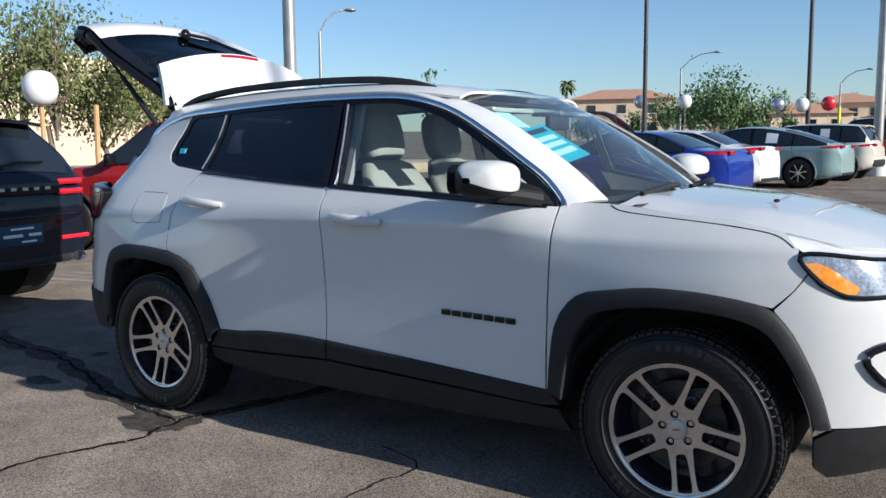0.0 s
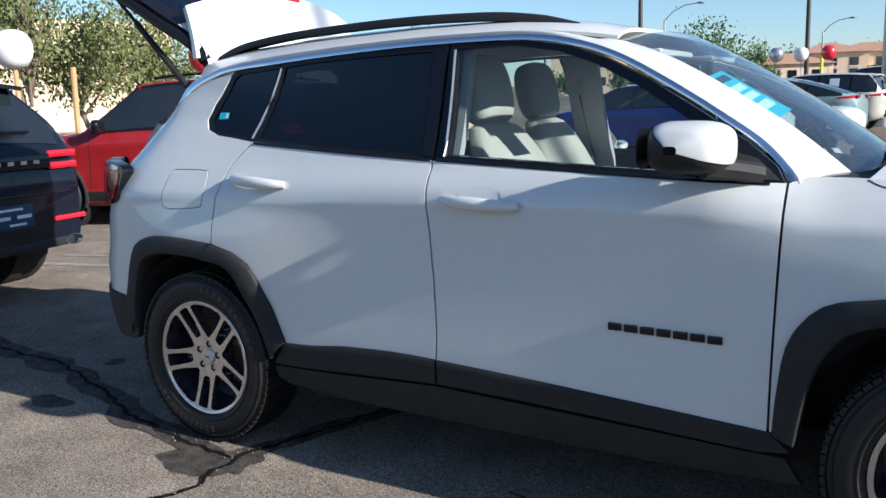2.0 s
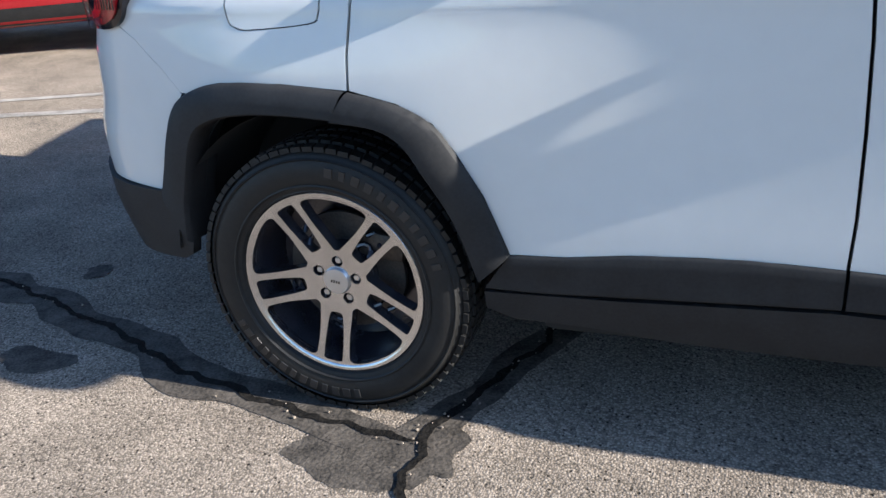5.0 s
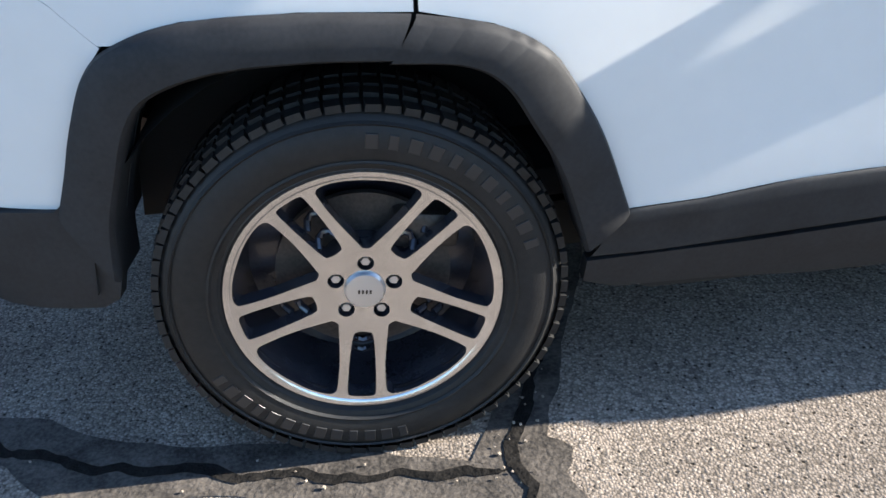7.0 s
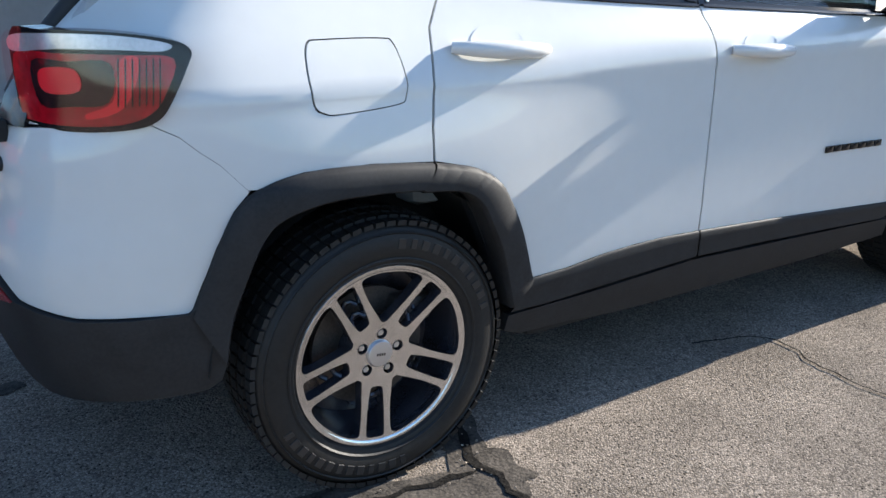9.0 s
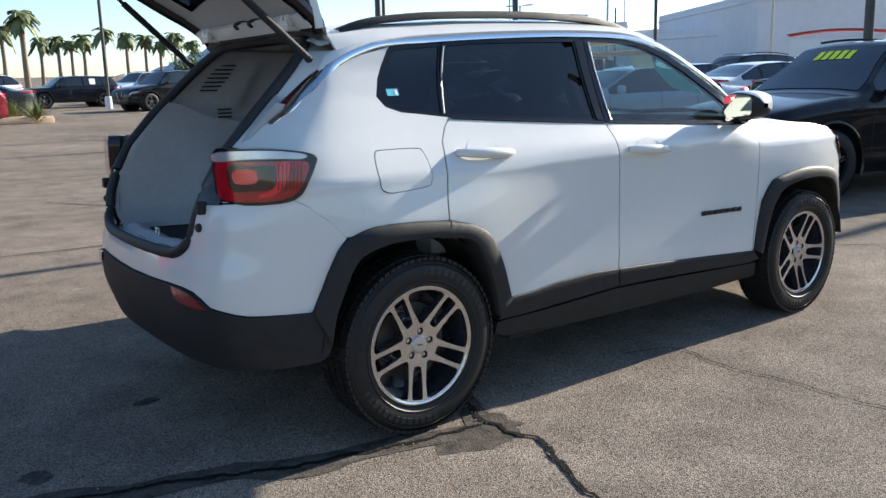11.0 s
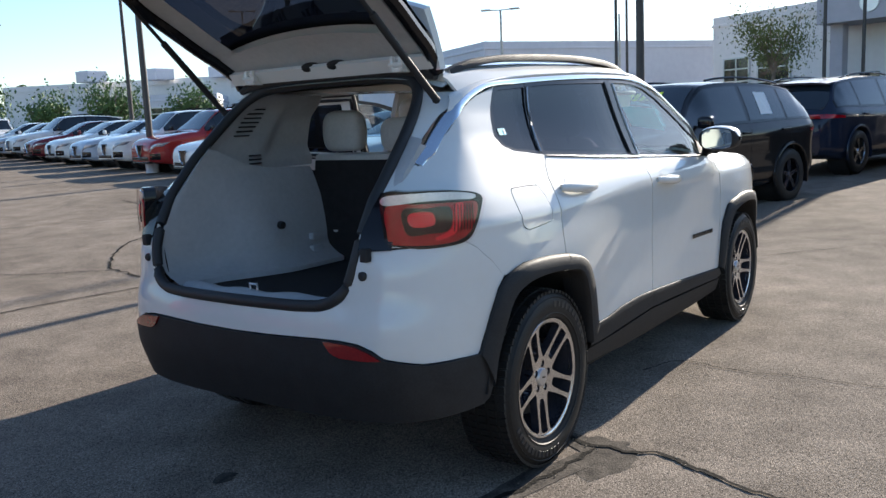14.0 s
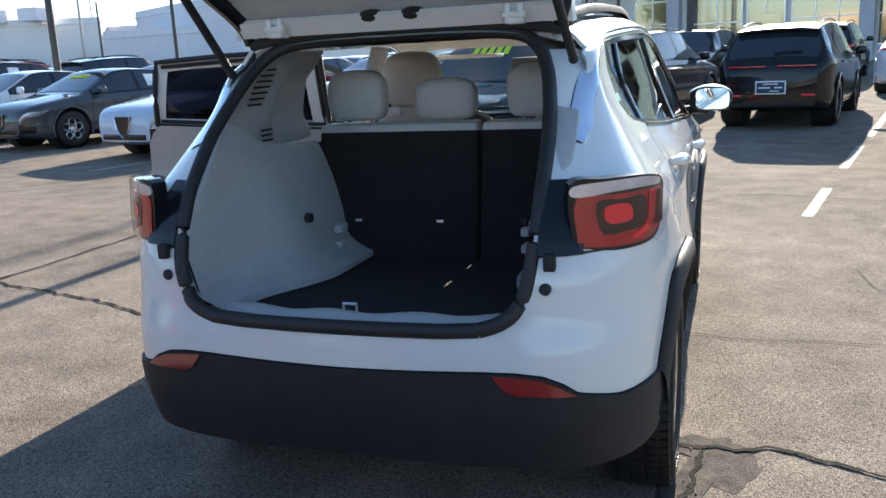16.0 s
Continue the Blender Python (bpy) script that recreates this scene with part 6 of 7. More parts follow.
PROFILE = {
    "suv": (1.64, [(-1, 0.86), (-0.985, 1.0), (-0.955, 1.08), (-0.80, 1.49), (-0.72, 1.575), (-0.45, 1.635), (-0.1, 1.655), (0.10, 1.625), (0.17, 1.57), (0.42, 1.12), (0.53, 1.08), (0.80, 0.99), (0.92, 0.91), (0.975, 0.82), (1, 0.70)], (-0.955, -0.79, 0.155, 0.43), (1.11, 1.03)),
    "mini": (1.50, [(-1, 0.80), (-0.985, 0.96), (-0.955, 1.02), (-0.82, 1.40), (-0.74, 1.46), (-0.4, 1.50), (-0.05, 1.50), (0.12, 1.47), (0.20, 1.43), (0.42, 1.04), (0.52, 1.0), (0.82, 0.95), (0.93, 0.88), (0.98, 0.78), (1, 0.64)], (-0.955, -0.81, 0.185, 0.425), (0.98, 0.95)),
    "hatch": (1.45, [(-1, 0.78), (-0.985, 0.95), (-0.95, 1.01), (-0.60, 1.27), (-0.30, 1.42), (-0.05, 1.455), (0.10, 1.43), (0.19, 1.37), (0.55, 0.99), (0.64, 0.94), (0.88, 0.80), (0.97, 0.69), (1, 0.57)], (-0.93, -0.42, 0.175, 0.555), (0.98, 0.90)),
    "sedan": (1.42, [(-1, 0.78), (-0.985, 0.97), (-0.94, 1.035), (-0.72, 1.06), (-0.42, 1.33), (-0.28, 1.395), (-0.05, 1.42), (0.08, 1.40), (0.16, 1.35), (0.46, 1.01), (0.55, 0.965), (0.84, 0.86), (0.95, 0.77), (0.985, 0.69), (1, 0.58)], (-0.71, -0.40, 0.155, 0.465), (0.98, 0.91)),
}


def car(label, x, y, heading, color, style="suv", rims="alloy", spokes=5, clad=False, group="", sticker=False, length=4.6, width=1.86, plate=False, red_accents=False):
    """A parked car: one lofted shell with cut arches, panes laid on it, shut lines, lamps, wheels."""
    root = thing("parked_car", label, "car", group, (x, y, ground_z(x, y)), heading)
    hl, hw = length / 2, width / 2
    suvish = style in ("suv", "mini")
    H, top, (x0, x1, x2, x3), (zb0, zb1) = PROFILE[style]
    tx, tz = zip(*[q[:2] for q in curve2(top, 3)])
    r = 0.362 if suvish else 0.338
    wb = 0.305 * length
    low = 0.25 if suvish else 0.19
    root["side"] = hw * 0.985
    ztop = lambda e: interp(e, tx, tz)
    zbelt_at = lambda e: min(zb0 + (zb1 - zb0) * (e + 1) / 2, ztop(e) - 0.05)
    half_w = lambda e: hw * (1 - 0.055 * abs(e) ** 3 - (0.28 if e > 0 else 0.20) * max(0.0, (abs(e) - 0.80) / 0.20) ** 2.4)
    glass_k = lambda e: smooth01((ztop(e) - zbelt_at(e) - 0.06) / 0.40)
    roof_w = lambda e: half_w(e) * (0.88 - 0.185 * glass_k(e))
    floor_z = lambda e: low + 0.09 * smooth01((abs(e) - 0.78) / 0.22)

    def side_y(e, z, d=0.0):
        """Half width of the shell at e of its half length and the height z."""
        zl, zb, zt = floor_z(e), zbelt_at(e), ztop(e) - 0.035
        w = half_w(e)
        if z <= zb:
            q = (z - zl) / max(0.05, zb - zl)
            return d + w * interp(q, [0, 0.05, 0.16, 0.30, 0.45, 0.66, 0.80, 0.86, 0.94, 1.0], [0.87, 0.93, 0.965, 0.985, 0.972, 0.978, 0.992, 0.995, 0.972, 0.935])
        q = min(1.0, (z - zb) / max(0.02, zt - zb))
        return d + w * 0.935 + (roof_w(e) - w * 0.935) * (q ** 1.2)

    def top_z(e, k):
        """Height of the shell at k of the roof's half width there."""
        return ztop(e) - 0.035 * abs(k) ** 2.6
    QS = [0, 0.05, 0.16, 0.30, 0.45, 0.56, 0.66, 0.76, 0.80, 0.86, 0.94, 1.0]

    def section(e):
        zl, zb, zt = floor_z(e), zbelt_at(e), ztop(e)
        out = [(0.0, zl)] + [(side_y(e, zl + (zb - zl) * q), zl + (zb - zl) * q) for q in QS]
        out += [(side_y(e, zb + (zt - 0.035 - zb) * q), zb + (zt - 0.035 - zb) * q) for q in (0.3, 0.6, 0.85, 1.0)]
        return out + [(roof_w(e) * k, top_z(e, k)) for k in (0.88, 0.6, 0.3, 0.0)]
    n = 74
    es = [math.copysign(1 - (1 - abs(-1 + 2 * i / n)) ** 1.25, -1 + 2 * i / n) for i in range(n + 1)]
    bm = bmesh.new()
    ra, rows, cut = 1.13 * r, [], set()
    for e in es:
        half = section(e)
        loop = [(-a, z) for a, z in half] + [(a, z) for a, z in half[-2:0:-1]]
        row = []
        for a, z in loop:
            xx = e * hl
            inner = False
            if abs(a) > 0.75 * half_w(e) and z < 1.1:
                for wx in (-wb, wb):
                    dd = math.hypot(xx - wx, z - r * 1.03)
                    if dd < ra:
                        inner = True
                        f = ra / max(dd, 0.02)
                        px, pz = wx + (xx - wx) * f, r * 1.03 + (z - r * 1.03) * f
            v = bm.verts.new((px, a, pz) if inner and pz > low else (xx, a, z))
            if inner:
                cut.add(v)
            row.append(v)
        rows.append(row)
    for p, q in zip(rows, rows[1:]):
        for k in range(len(p)):
            f = (p[k], p[(k + 1) % len(p)], q[(k + 1) % len(p)], q[k])
            if not all(v in cut for v in f):
                bm.faces.new(f)
    bm.faces.new(rows[0])
    bm.faces.new(rows[-1])
    part("body", bm, color, root)

    def side_pt(e, v, s, d=0.006):
        """A point of the glasshouse: v runs from the belt to the roof's edge."""
        zb, zt = zbelt_at(e), ztop(e) - 0.035
        z = zb + (zt - zb) * v
        return Vector((e * hl, s * side_y(e, z, d), z))

    def on_side(e, z, s, d=0.004):
        return Vector((e * hl, s * side_y(e, z, d), z))
    g0, g1 = x0 + 0.075, x3 - 0.075
    mid1, mid2 = g0 + (g1 - g0) * 0.24, g0 + (g1 - g0) * 0.56
    for s in (-1, 1):
        part("window_surround", grid(lambda u, v: side_pt(g0 - 0.015 + (g1 - g0 + 0.03) * u, 0.03 + 0.94 * v, s, 0.003), 34, 4), M["gloss_black"], root, "black window surround")
        for a, b in ((g0, mid1 - 0.012), (mid1 + 0.012, mid2 - 0.018), (mid2 + 0.018, g1)):
            part("side_window", grid(lambda u, v: side_pt(a + (b - a) * u, 0.09 + 0.82 * v, s, 0.007), 12, 4), M["far_glass"], root, "dark side window")
        if sticker == 2 or (sticker and s > 0):
            c = (mid1 + mid2) / 2
            part("window_sheet", grid(lambda u, v: side_pt(c - 0.06 + 0.12 * u, 0.22 + 0.55 * v, s, 0.012), 2, 2), M["paper"], root, "white price sheet in window", False)
        for e0, e1 in ((mid1 - 0.10 if suvish else mid1 - 0.06, mid1), (mid2, mid2), (g1 + 0.03, g1 + 0.02)):
            z1 = zbelt_at(e1) - 0.01
            part("shut_line", grid(lambda u, v: on_side(e0 + (e1 - e0) * smooth01(v) + 0.0024 * (2 * u - 1), low + 0.20 + (z1 - low - 0.20) * v, s, 0.002), 1, 14), M["dark"], root)
        me, mz = g1 - 0.055, zbelt_at(g1 - 0.055)
        mir = cushion(0.10, 0.20, 0.145)
        part("mirror", moved(mir, Matrix.Translation((me * hl, s * (side_y(me, mz) + 0.13), mz + 0.085))), color if not suvish else M["gloss_black"], root)
        part("mirror_arm", box((me * hl, s * (side_y(me, mz) + 0.02), mz + 0.035), (0.06, 0.12, 0.03), 0.01), M["gloss_black"], root)
        for e in (mid1 + 0.045, mid2 + 0.06):
            z = zbelt_at(e) - 0.10
            part("handle", box((e * hl, s * side_y(e, z, 0.014), z), (0.19, 0.028, 0.030), 0.010), color, root)
        part("sill_strip", grid(lambda u, v: on_side(-0.42 + 0.85 * u, low + (0.02 + (0.15 if clad else 0.07) * v), s, 0.010), 16, 2), M["black_plastic"] if clad else M["gloss_black"], root)
        if style == "suv":
            part("roof_rail", tube([Vector((e * hl, s * roof_w(e) * 0.93, ztop(e) + 0.012 + 0.022 * math.sin(math.pi * k / 8))) for k, e in enumerate([-0.66 + 0.09 * k for k in range(9)])], 0.016, 6), M["gloss_black"], root)
        for wx in (-wb, wb):
            wheel_for(root, wx, s * (hw - 0.135), r, M[rims], spokes, s > 0, M["black_plastic"] if clad else color)
        zh = ztop(0.95) - 0.055

        def light(u, v, s=s):
            e = 0.80 + 0.192 * u
            return on_side(e, min(zh, ztop(e) - 0.06) - 0.03 * u + (0.01 + 0.075 * smooth01(u * 2.2)) * (v - 1), s, 0.006)
        part("headlight", grid(light, 12, 3), M["head_lens"], root, "clear headlight")
        part("day_lamp", grid(lambda u, v: light(0.35 + 0.6 * u, 0.55 + 0.2 * v) + Vector((0.004, s * 0.004, 0)), 6, 1), M["clear_lens"], root)
        part("intake", grid(lambda u, v: on_side(0.905 + 0.09 * u, low + 0.13 + 0.16 * v, s, 0.005), 5, 3), M["gloss_black"], root)
        zt = ztop(-0.965) - (0.13 if suvish else 0.10)
        if plate and not red_accents:
            part("tail_light", box((-hl - 0.003, s * hw * 0.40, zt + 0.04), (0.012, hw * 0.62, 0.028), 0.004), M["red_lens"], root, "slim dark red tail light")
            part("reflector", box((-hl - 0.002, s * hw * 0.60, 0.52), (0.012, hw * 0.22, 0.028), 0.004), M["red_bright"], root, "red bumper reflector")
        elif not plate:
            part("tail_light", grid(lambda u, v: on_side(-0.998 + 0.17 * u, zt + 0.015 + 0.075 * v * (1 - 0.5 * u), s, 0.007), 8, 3), M["red_lens"], root, "red tail light")
            part("tail_light", box((-hl - 0.003, s * hw * 0.575, zt + 0.05), (0.012, hw * 0.31, 0.07), 0.005), M["red_lens"], root, "red tail light")
        else:
            for dz in (0.0, 0.085):
                part("tail_light", grid(lambda u, v: on_side(-0.998 + 0.10 * u, zt - 0.017 + dz + 0.05 * v, s, 0.008), 6, 2), M["red_lens"], root, "red double-bar tail light")
                tb = part("tail_light", box((-hl - 0.004, s * hw * 0.60, zt + 0.008 + dz), (0.012, hw * 0.28, 0.05), 0.005), M["red_lens"], root, "red double-bar tail light")
                part("light_guide", box((-hl - 0.011, s * hw * 0.60, zt + 0.008 + dz), (0.006, hw * 0.25, 0.010), 0.002), M["red_bright"], tb)
        if red_accents:
            part("reflector", box((-hl - 0.004, s * hw * 0.62, 0.545), (0.03, 0.30, 0.035), 0.01), M["red_bright"], root, "red bumper reflector")
            part("exhaust_tip", lathe([(0.035, 0.02), (0.05, 0.0), (0.055, 0.0), (0.058, 0.10)], 16, "y", (0, 0, 0)), M["chrome"], root, "chrome exhaust tip").matrix_basis = pose(-hl - 0.015, s * hw * 0.64, 0.37, 0, 0, -90) @ Matrix.Diagonal((1.5, 1, 0.75, 1))
            part("exhaust_bore", lathe([(0.0, 0.03), (0.045, 0.03)], 14, "y", (0, 0, 0)), M["dark"], root).matrix_basis = pose(-hl - 0.012, s * hw * 0.64, 0.37, 0, 0, -90) @ Matrix.Diagonal((1.5, 1, 0.75, 1))

    def screen_pt(u, v, front, d=0.006):
        """u across, v from the scuttle up."""
        a, b = (x3, x2) if front else (x0, x1)
        k = (2 * u - 1) * 0.93
        e = a + (b - a) * (0.05 + 0.93 * v)
        return Vector((e * hl + (0.6 if front else -0.6) * d, k * roof_w(e), top_z(e, k) + d))
    part("windscreen", grid(lambda u, v: screen_pt(u, v, True), 14, 8), M["far_glass"], root, "dark windscreen")
    part("rear_window", grid(lambda u, v: screen_pt(u, v, False), 14, 8), M["far_glass"], root, "dark rear window")
    if suvish:
        part("spoiler", thick(grid(lambda u, v: Vector(((x1 - 0.055 + 0.10 * u) * hl, (2 * v - 1) * roof_w(x1) * 0.97, top_z(x1 + 0.05, 2 * v - 1) + 0.004 - 0.025 * (1 - u))), 3, 12), 0.03), color, root)
    if clad:
        part("cladding", box((-hl + 0.02, 0, low + 0.20), (0.10, width * 0.74, 0.18), 0.04), M["black_plastic"], root)
        part("cladding", box((hl - 0.02, 0, low + 0.16), (0.10, width * 0.66, 0.16), 0.04), M["black_plastic"], root)
    zg = ztop(0.985) - 0.02
    shield = fill([(-0.19, 0.0), (0.19, 0.0), (0.14, -0.20), (0.0, -0.33), (-0.14, -0.20)], lambda a, b, d: Vector((hl + 0.012 + d, a, zg + b)), 0.1, depth=0.03)
    part("grille", shield, M["gloss_black"], root, "dark shield-shaped grille")
    part("grille_rim", tube([Vector((hl + 0.018, a, zg + b)) for a, b in ((-0.20, 0.01), (-0.145, -0.205), (0.0, -0.345), (0.145, -0.205), (0.20, 0.01))], 0.012, 6), M["chrome"], root)
    part("intake", box((hl + 0.002, 0, low + 0.16), (0.03, hw * 1.15, 0.09), 0.01), M["gloss_black"], root)
    part("bumper_lip", box((hl - 0.04, 0, low + 0.06), (0.12, hw * 1.3, 0.035), 0.012), M["gloss_black"], root)
    part("bumper_insert", box((-hl + 0.02, 0, low + 0.12), (0.06, hw * 1.30, 0.07), 0.02), M["black_plastic"], root)
    if plate:
        zp = 0.60 if red_accents else 0.64
        if red_accents:
            part("name_bar", box((-hl - 0.006, 0, ztop(-0.965) - 0.085), (0.02, hw * 0.95, 0.10), 0.01), M["gloss_black"], root, "gloss black panel between tail lights")
            for k in range(7):
                part("letter_bar", box((-hl - 0.018, -0.33 + 0.11 * k, ztop(-0.965) - 0.085), (0.005, 0.05, 0.026), 0), M["silver"], root, smooth=False)
            part("crease", box((-hl + 0.004, 0, 0.74), (0.03, hw * 1.30, 0.02), 0.008), M["gloss_black"], root)
        if not red_accents:
            part("plate_frame", box((-hl - 0.006, 0, zp), (0.02, 0.46, 0.21), 0.01), M["paper"], root, "white plate frame")
        pl = part("plate", box((-hl - 0.012, -0.05 if red_accents else 0, zp), (0.02, 0.42, 0.17), 0.01), M["ink"], root, "dark dealer plate with pale bars")
        for dy, dz, w in ((0.0, 0.055, 0.22), (0.09, 0.0, 0.18), (-0.12, 0.0, 0.12), (-0.06, -0.052, 0.14)):
            part("bar", box((-hl - 0.024, dy + (-0.05 if red_accents else 0), zp + dz), (0.004, w, 0.024 if dz == 0 else 0.016), 0), M["paper"], pl, smooth=False)
        part("rear_wiper", tube([screen_pt(0.5, 0.06, False, 0.03), screen_pt(0.38, 0.12, False, 0.03), screen_pt(0.18, 0.14, False, 0.03)], 0.013, 6), M["gloss_black"], root)
    if sticker == 3:
        for k in range(5):
            part("price_bar", grid(lambda u, v: screen_pt(0.28 + 0.09 * (k + 0.72 * u), 0.66 + 0.20 * v, True, 0.012), 2, 2), M["yellow_ink"], root, "yellow painted price bar", False)
    return root


PAINT = {k: paint("paint_" + k, c) for k, c in {
    "navy": (0.006, 0.008, 0.016), "red": (0.26, 0.012, 0.016), "blue": (0.012, 0.03, 0.22), "pearl": (0.72, 0.72, 0.70), "sage": (0.26, 0.36, 0.35), "cream": (0.66, 0.62, 0.53),
    "maroon": (0.13, 0.012, 0.018), "black": (0.007, 0.007, 0.008), "slate": (0.014, 0.020, 0.038), "grey": (0.045, 0.05, 0.055), "silver": (0.38, 0.44, 0.52), "crimson": (0.30, 0.02, 0.02)}.items()}
for k in ("navy", "black", "slate"):
    PAINT[k].node_tree.nodes["Principled BSDF"].inputs["Coat Weight"].default_value = 0.6
car("glossy navy-black SUV seen from behind beside a red car", -5.35, -0.22, 190, PAINT["navy"], "suv", "alloy_dark", 10, False, "", False, 4.75, 1.93, True, True)
car("red crossover with black lower cladding and roof rails", -5.29, 4.05, 205, PAINT["red"], "suv", "alloy_dark", 10, True, "", 2, 4.4, 1.82)
G1 = "cars parked along the street side"
car("deep blue sedan with silver wheels on the lot", -2.65, 13.2, 174, PAINT["blue"], "sedan", "alloy", 10, group=G1)
car("white sedan parked beside a blue sedan", -2.7, 16.0, 174, PAINT["pearl"], "sedan", "alloy", 10, group=G1)
car("pale sage-grey hatchback with a white sheet in its window", -1.45, 18.6, 174, PAINT["sage"], "hatch", "silver", 7, group=G1, sticker=2, length=4.55, width=1.78)
car("small cream hatchback with black roof and wheels", -0.75, 21.6, 174, PAINT["cream"], "mini", "alloy_dark", 8, True, G1, 2, 3.9, 1.75)
car("dark red SUV with a white sheet in its window", 0.6, 24.6, 174, PAINT["maroon"], "suv", "alloy_dark", 8, False, G1, 2)
car("dark grey sedan parked behind the red SUV", 2.4, 29.5, 165, PAINT["grey"], "sedan", "alloy", 10, group=G1)
car("glossy black SUV with yellow numbers painted on its windscreen", 8.15, 1.62, 164, PAINT["black"], "suv", "alloy_dark", 5, sticker=3, length=4.69, width=1.90)
car("dark slate-blue SUV parked nose to the showroom", 14.5, 0.55, -16, PAINT["slate"], "suv", "alloy", 5, length=4.69, width=1.90)
car("black compact SUV seen from behind with a dealer plate", 13.8, -2.2, -13, PAINT["black"], "suv", "alloy_dark", 5, plate=True, length=4.53, width=1.84)
car("dark grey SUV parked beside a painted line", 8.4, -4.0, -13, PAINT["grey"], "suv", "alloy_dark", 5, length=4.69, width=1.90)
car("black SUV parked by the showroom windows", 20.5, -0.2, 165, PAINT["black"], "suv", "alloy_dark", 5)
car("silver sedan parked by the showroom windows", 20.2, -5.5, -13, PAINT["silver"], "sedan", "alloy", 5)
car("dark SUV parked by the showroom", 25.5, -4.0, -13, PAINT["black"], "suv", "alloy_dark", 5)
G2 = "row of sedans and SUVs facing the aisle"
ROW = [("pale blue-silver sedan with a shield grille", "silver", "sedan", "alloy", "rings"), ("dark grey sedan with ring-spoke wheels and yellow window numbers", "grey", "sedan", "silver", "rings"),
       ("white sedan with a dark shield grille", "pearl", "sedan", "alloy_dark", "rings"), ("red SUV with a dark shield grille", "crimson", "suv", "alloy_dark", 5), ("white SUV with a dark shield grille", "pearl", "suv", "alloy_dark", 5),
       ("silver-grey sedan with a shield grille", "silver", "sedan", "alloy", 5), ("white sedan in a long row of cars", "pearl", "sedan", "alloy_dark", 5), ("dark red sedan in a long row of cars", "maroon", "sedan", "alloy_dark", 5),
       ("white SUV far down the row", "pearl", "suv", "alloy_dark", 5), ("silver sedan far down the row", "silver", "sedan", "alloy", 5), ("white sedan at the end of the row", "pearl", "sedan", "alloy", 5)]
for k, (lab, col, st, rm, sp) in enumerate(ROW):
    c = ROW0 + ROW_R * (2.75 * (k - 1) - (0.85 if k == 0 else 0.0))
    car(lab, c.x, c.y, 165, PAINT[col], st, rm, sp, group=G2, sticker=3 if k == 1 else (2 if k in (0, 3) else False), length=4.64)
G3 = "second row of parked cars"
for k, (col, st) in enumerate((("black", "sedan"), ("black", "sedan"), ("pearl", "sedan"), ("grey", "sedan"), ("black", "sedan"), ("grey", "suv"), ("pearl", "sedan"), ("black", "suv"), ("grey", "sedan"), ("pearl", "suv"))):
    c = ROW0 + ROW_R * (2.75 * (k - 2)) - ROW_H * 6.6
    car(f"{'black' if col == 'black' else 'white' if col == 'pearl' else 'red' if col == 'crimson' else 'dark grey'} {'SUV' if st == 'suv' else 'sedan'} in the second row of cars", c.x, c.y, -15, PAINT[col], st, "alloy_dark", 5, group=G3)
G4 = "cars across the far side of the lot"
for lab, x, y, hd, col, st in (("black crossover parked across the lot", 10.8, 33.4, 195, "black", "suv"), ("small dark blue hatchback with yellow window numbers", 8.4, 40.5, 185, "navy", "mini"), ("white sedan across the lot", 15.5, 37.5, 240, "pearl", "sedan"),
                               ("white SUV across the lot", 19.0, 40.0, 240, "pearl", "suv"), ("white pickup-sized SUV across the lot", 4.5, 43.0, 190, "pearl", "suv"), ("silver SUV across the lot", 13.0, 44.0, 200, "silver", "suv"),
                               ("white sedan behind the black SUV", 19.5, 9.0, 165, "pearl", "sedan"), ("black SUV behind the white sedan", 23.0, 13.5, 165, "black", "suv"), ("silver sedan behind the parked SUVs", 22.0, 6.5, 165, "silver", "sedan"), ("white sedan behind the parked SUVs", 26.5, 10.5, 165, "pearl", "sedan")):
    car(lab, x, y, hd, PAINT[col], st, "alloy", 5, group=G4, sticker=3 if "yellow" in lab else False)


# ---- poles, lamps, balloons ----
def from_eye(eye, bearing, dist):
    x, y = eye[0] + dist * math.cos(radians(bearing)), eye[1] + dist * math.sin(radians(bearing))
    return x, y, ground_z(x, y)


E0, E3, E11, E12, E14, E16 = (3.45, -3.57), (1.99, -2.9), (-1.95, -3.47), (-2.37, -3.27), (-2.85, -2.02), (-2.78, -0.98)


def plain_pole(at, r, h, m, label, top=None):
    root = thing("light_pole", label, "light pole", at=at)
    part("shaft", tube([(0, 0, 0.0), (0, 0, h * 0.5), (0, 0, h)], [r, r * 0.86, r * 0.72], 14), M[m], root)
    part("base", lathe([(r * 2.0, 0.0), (r * 2.0, 0.5), (r * 1.6, 0.56), (0, 0.58)], 18, "z"), M["stucco_grey"], root, "concrete base")
    if top:
        a = top
        d = Vector((math.cos(a), math.sin(a), 0))
        for s in (-1, 1):
            part("arm", tube([(0, 0, h), d * (0.55 * s) + Vector((0, 0, h + 0.03))], 0.035, 6), M[m], root)
            part("lamp_head", box((0, 0, 0), (0.62, 0.30, 0.09), 0.02, Matrix.Translation(d * (0.85 * s) + Vector((0, 0, h + 0.04))) @ Matrix.Rotation(a, 4, "Z")), M[m], root, "flat lamp head")
    return root


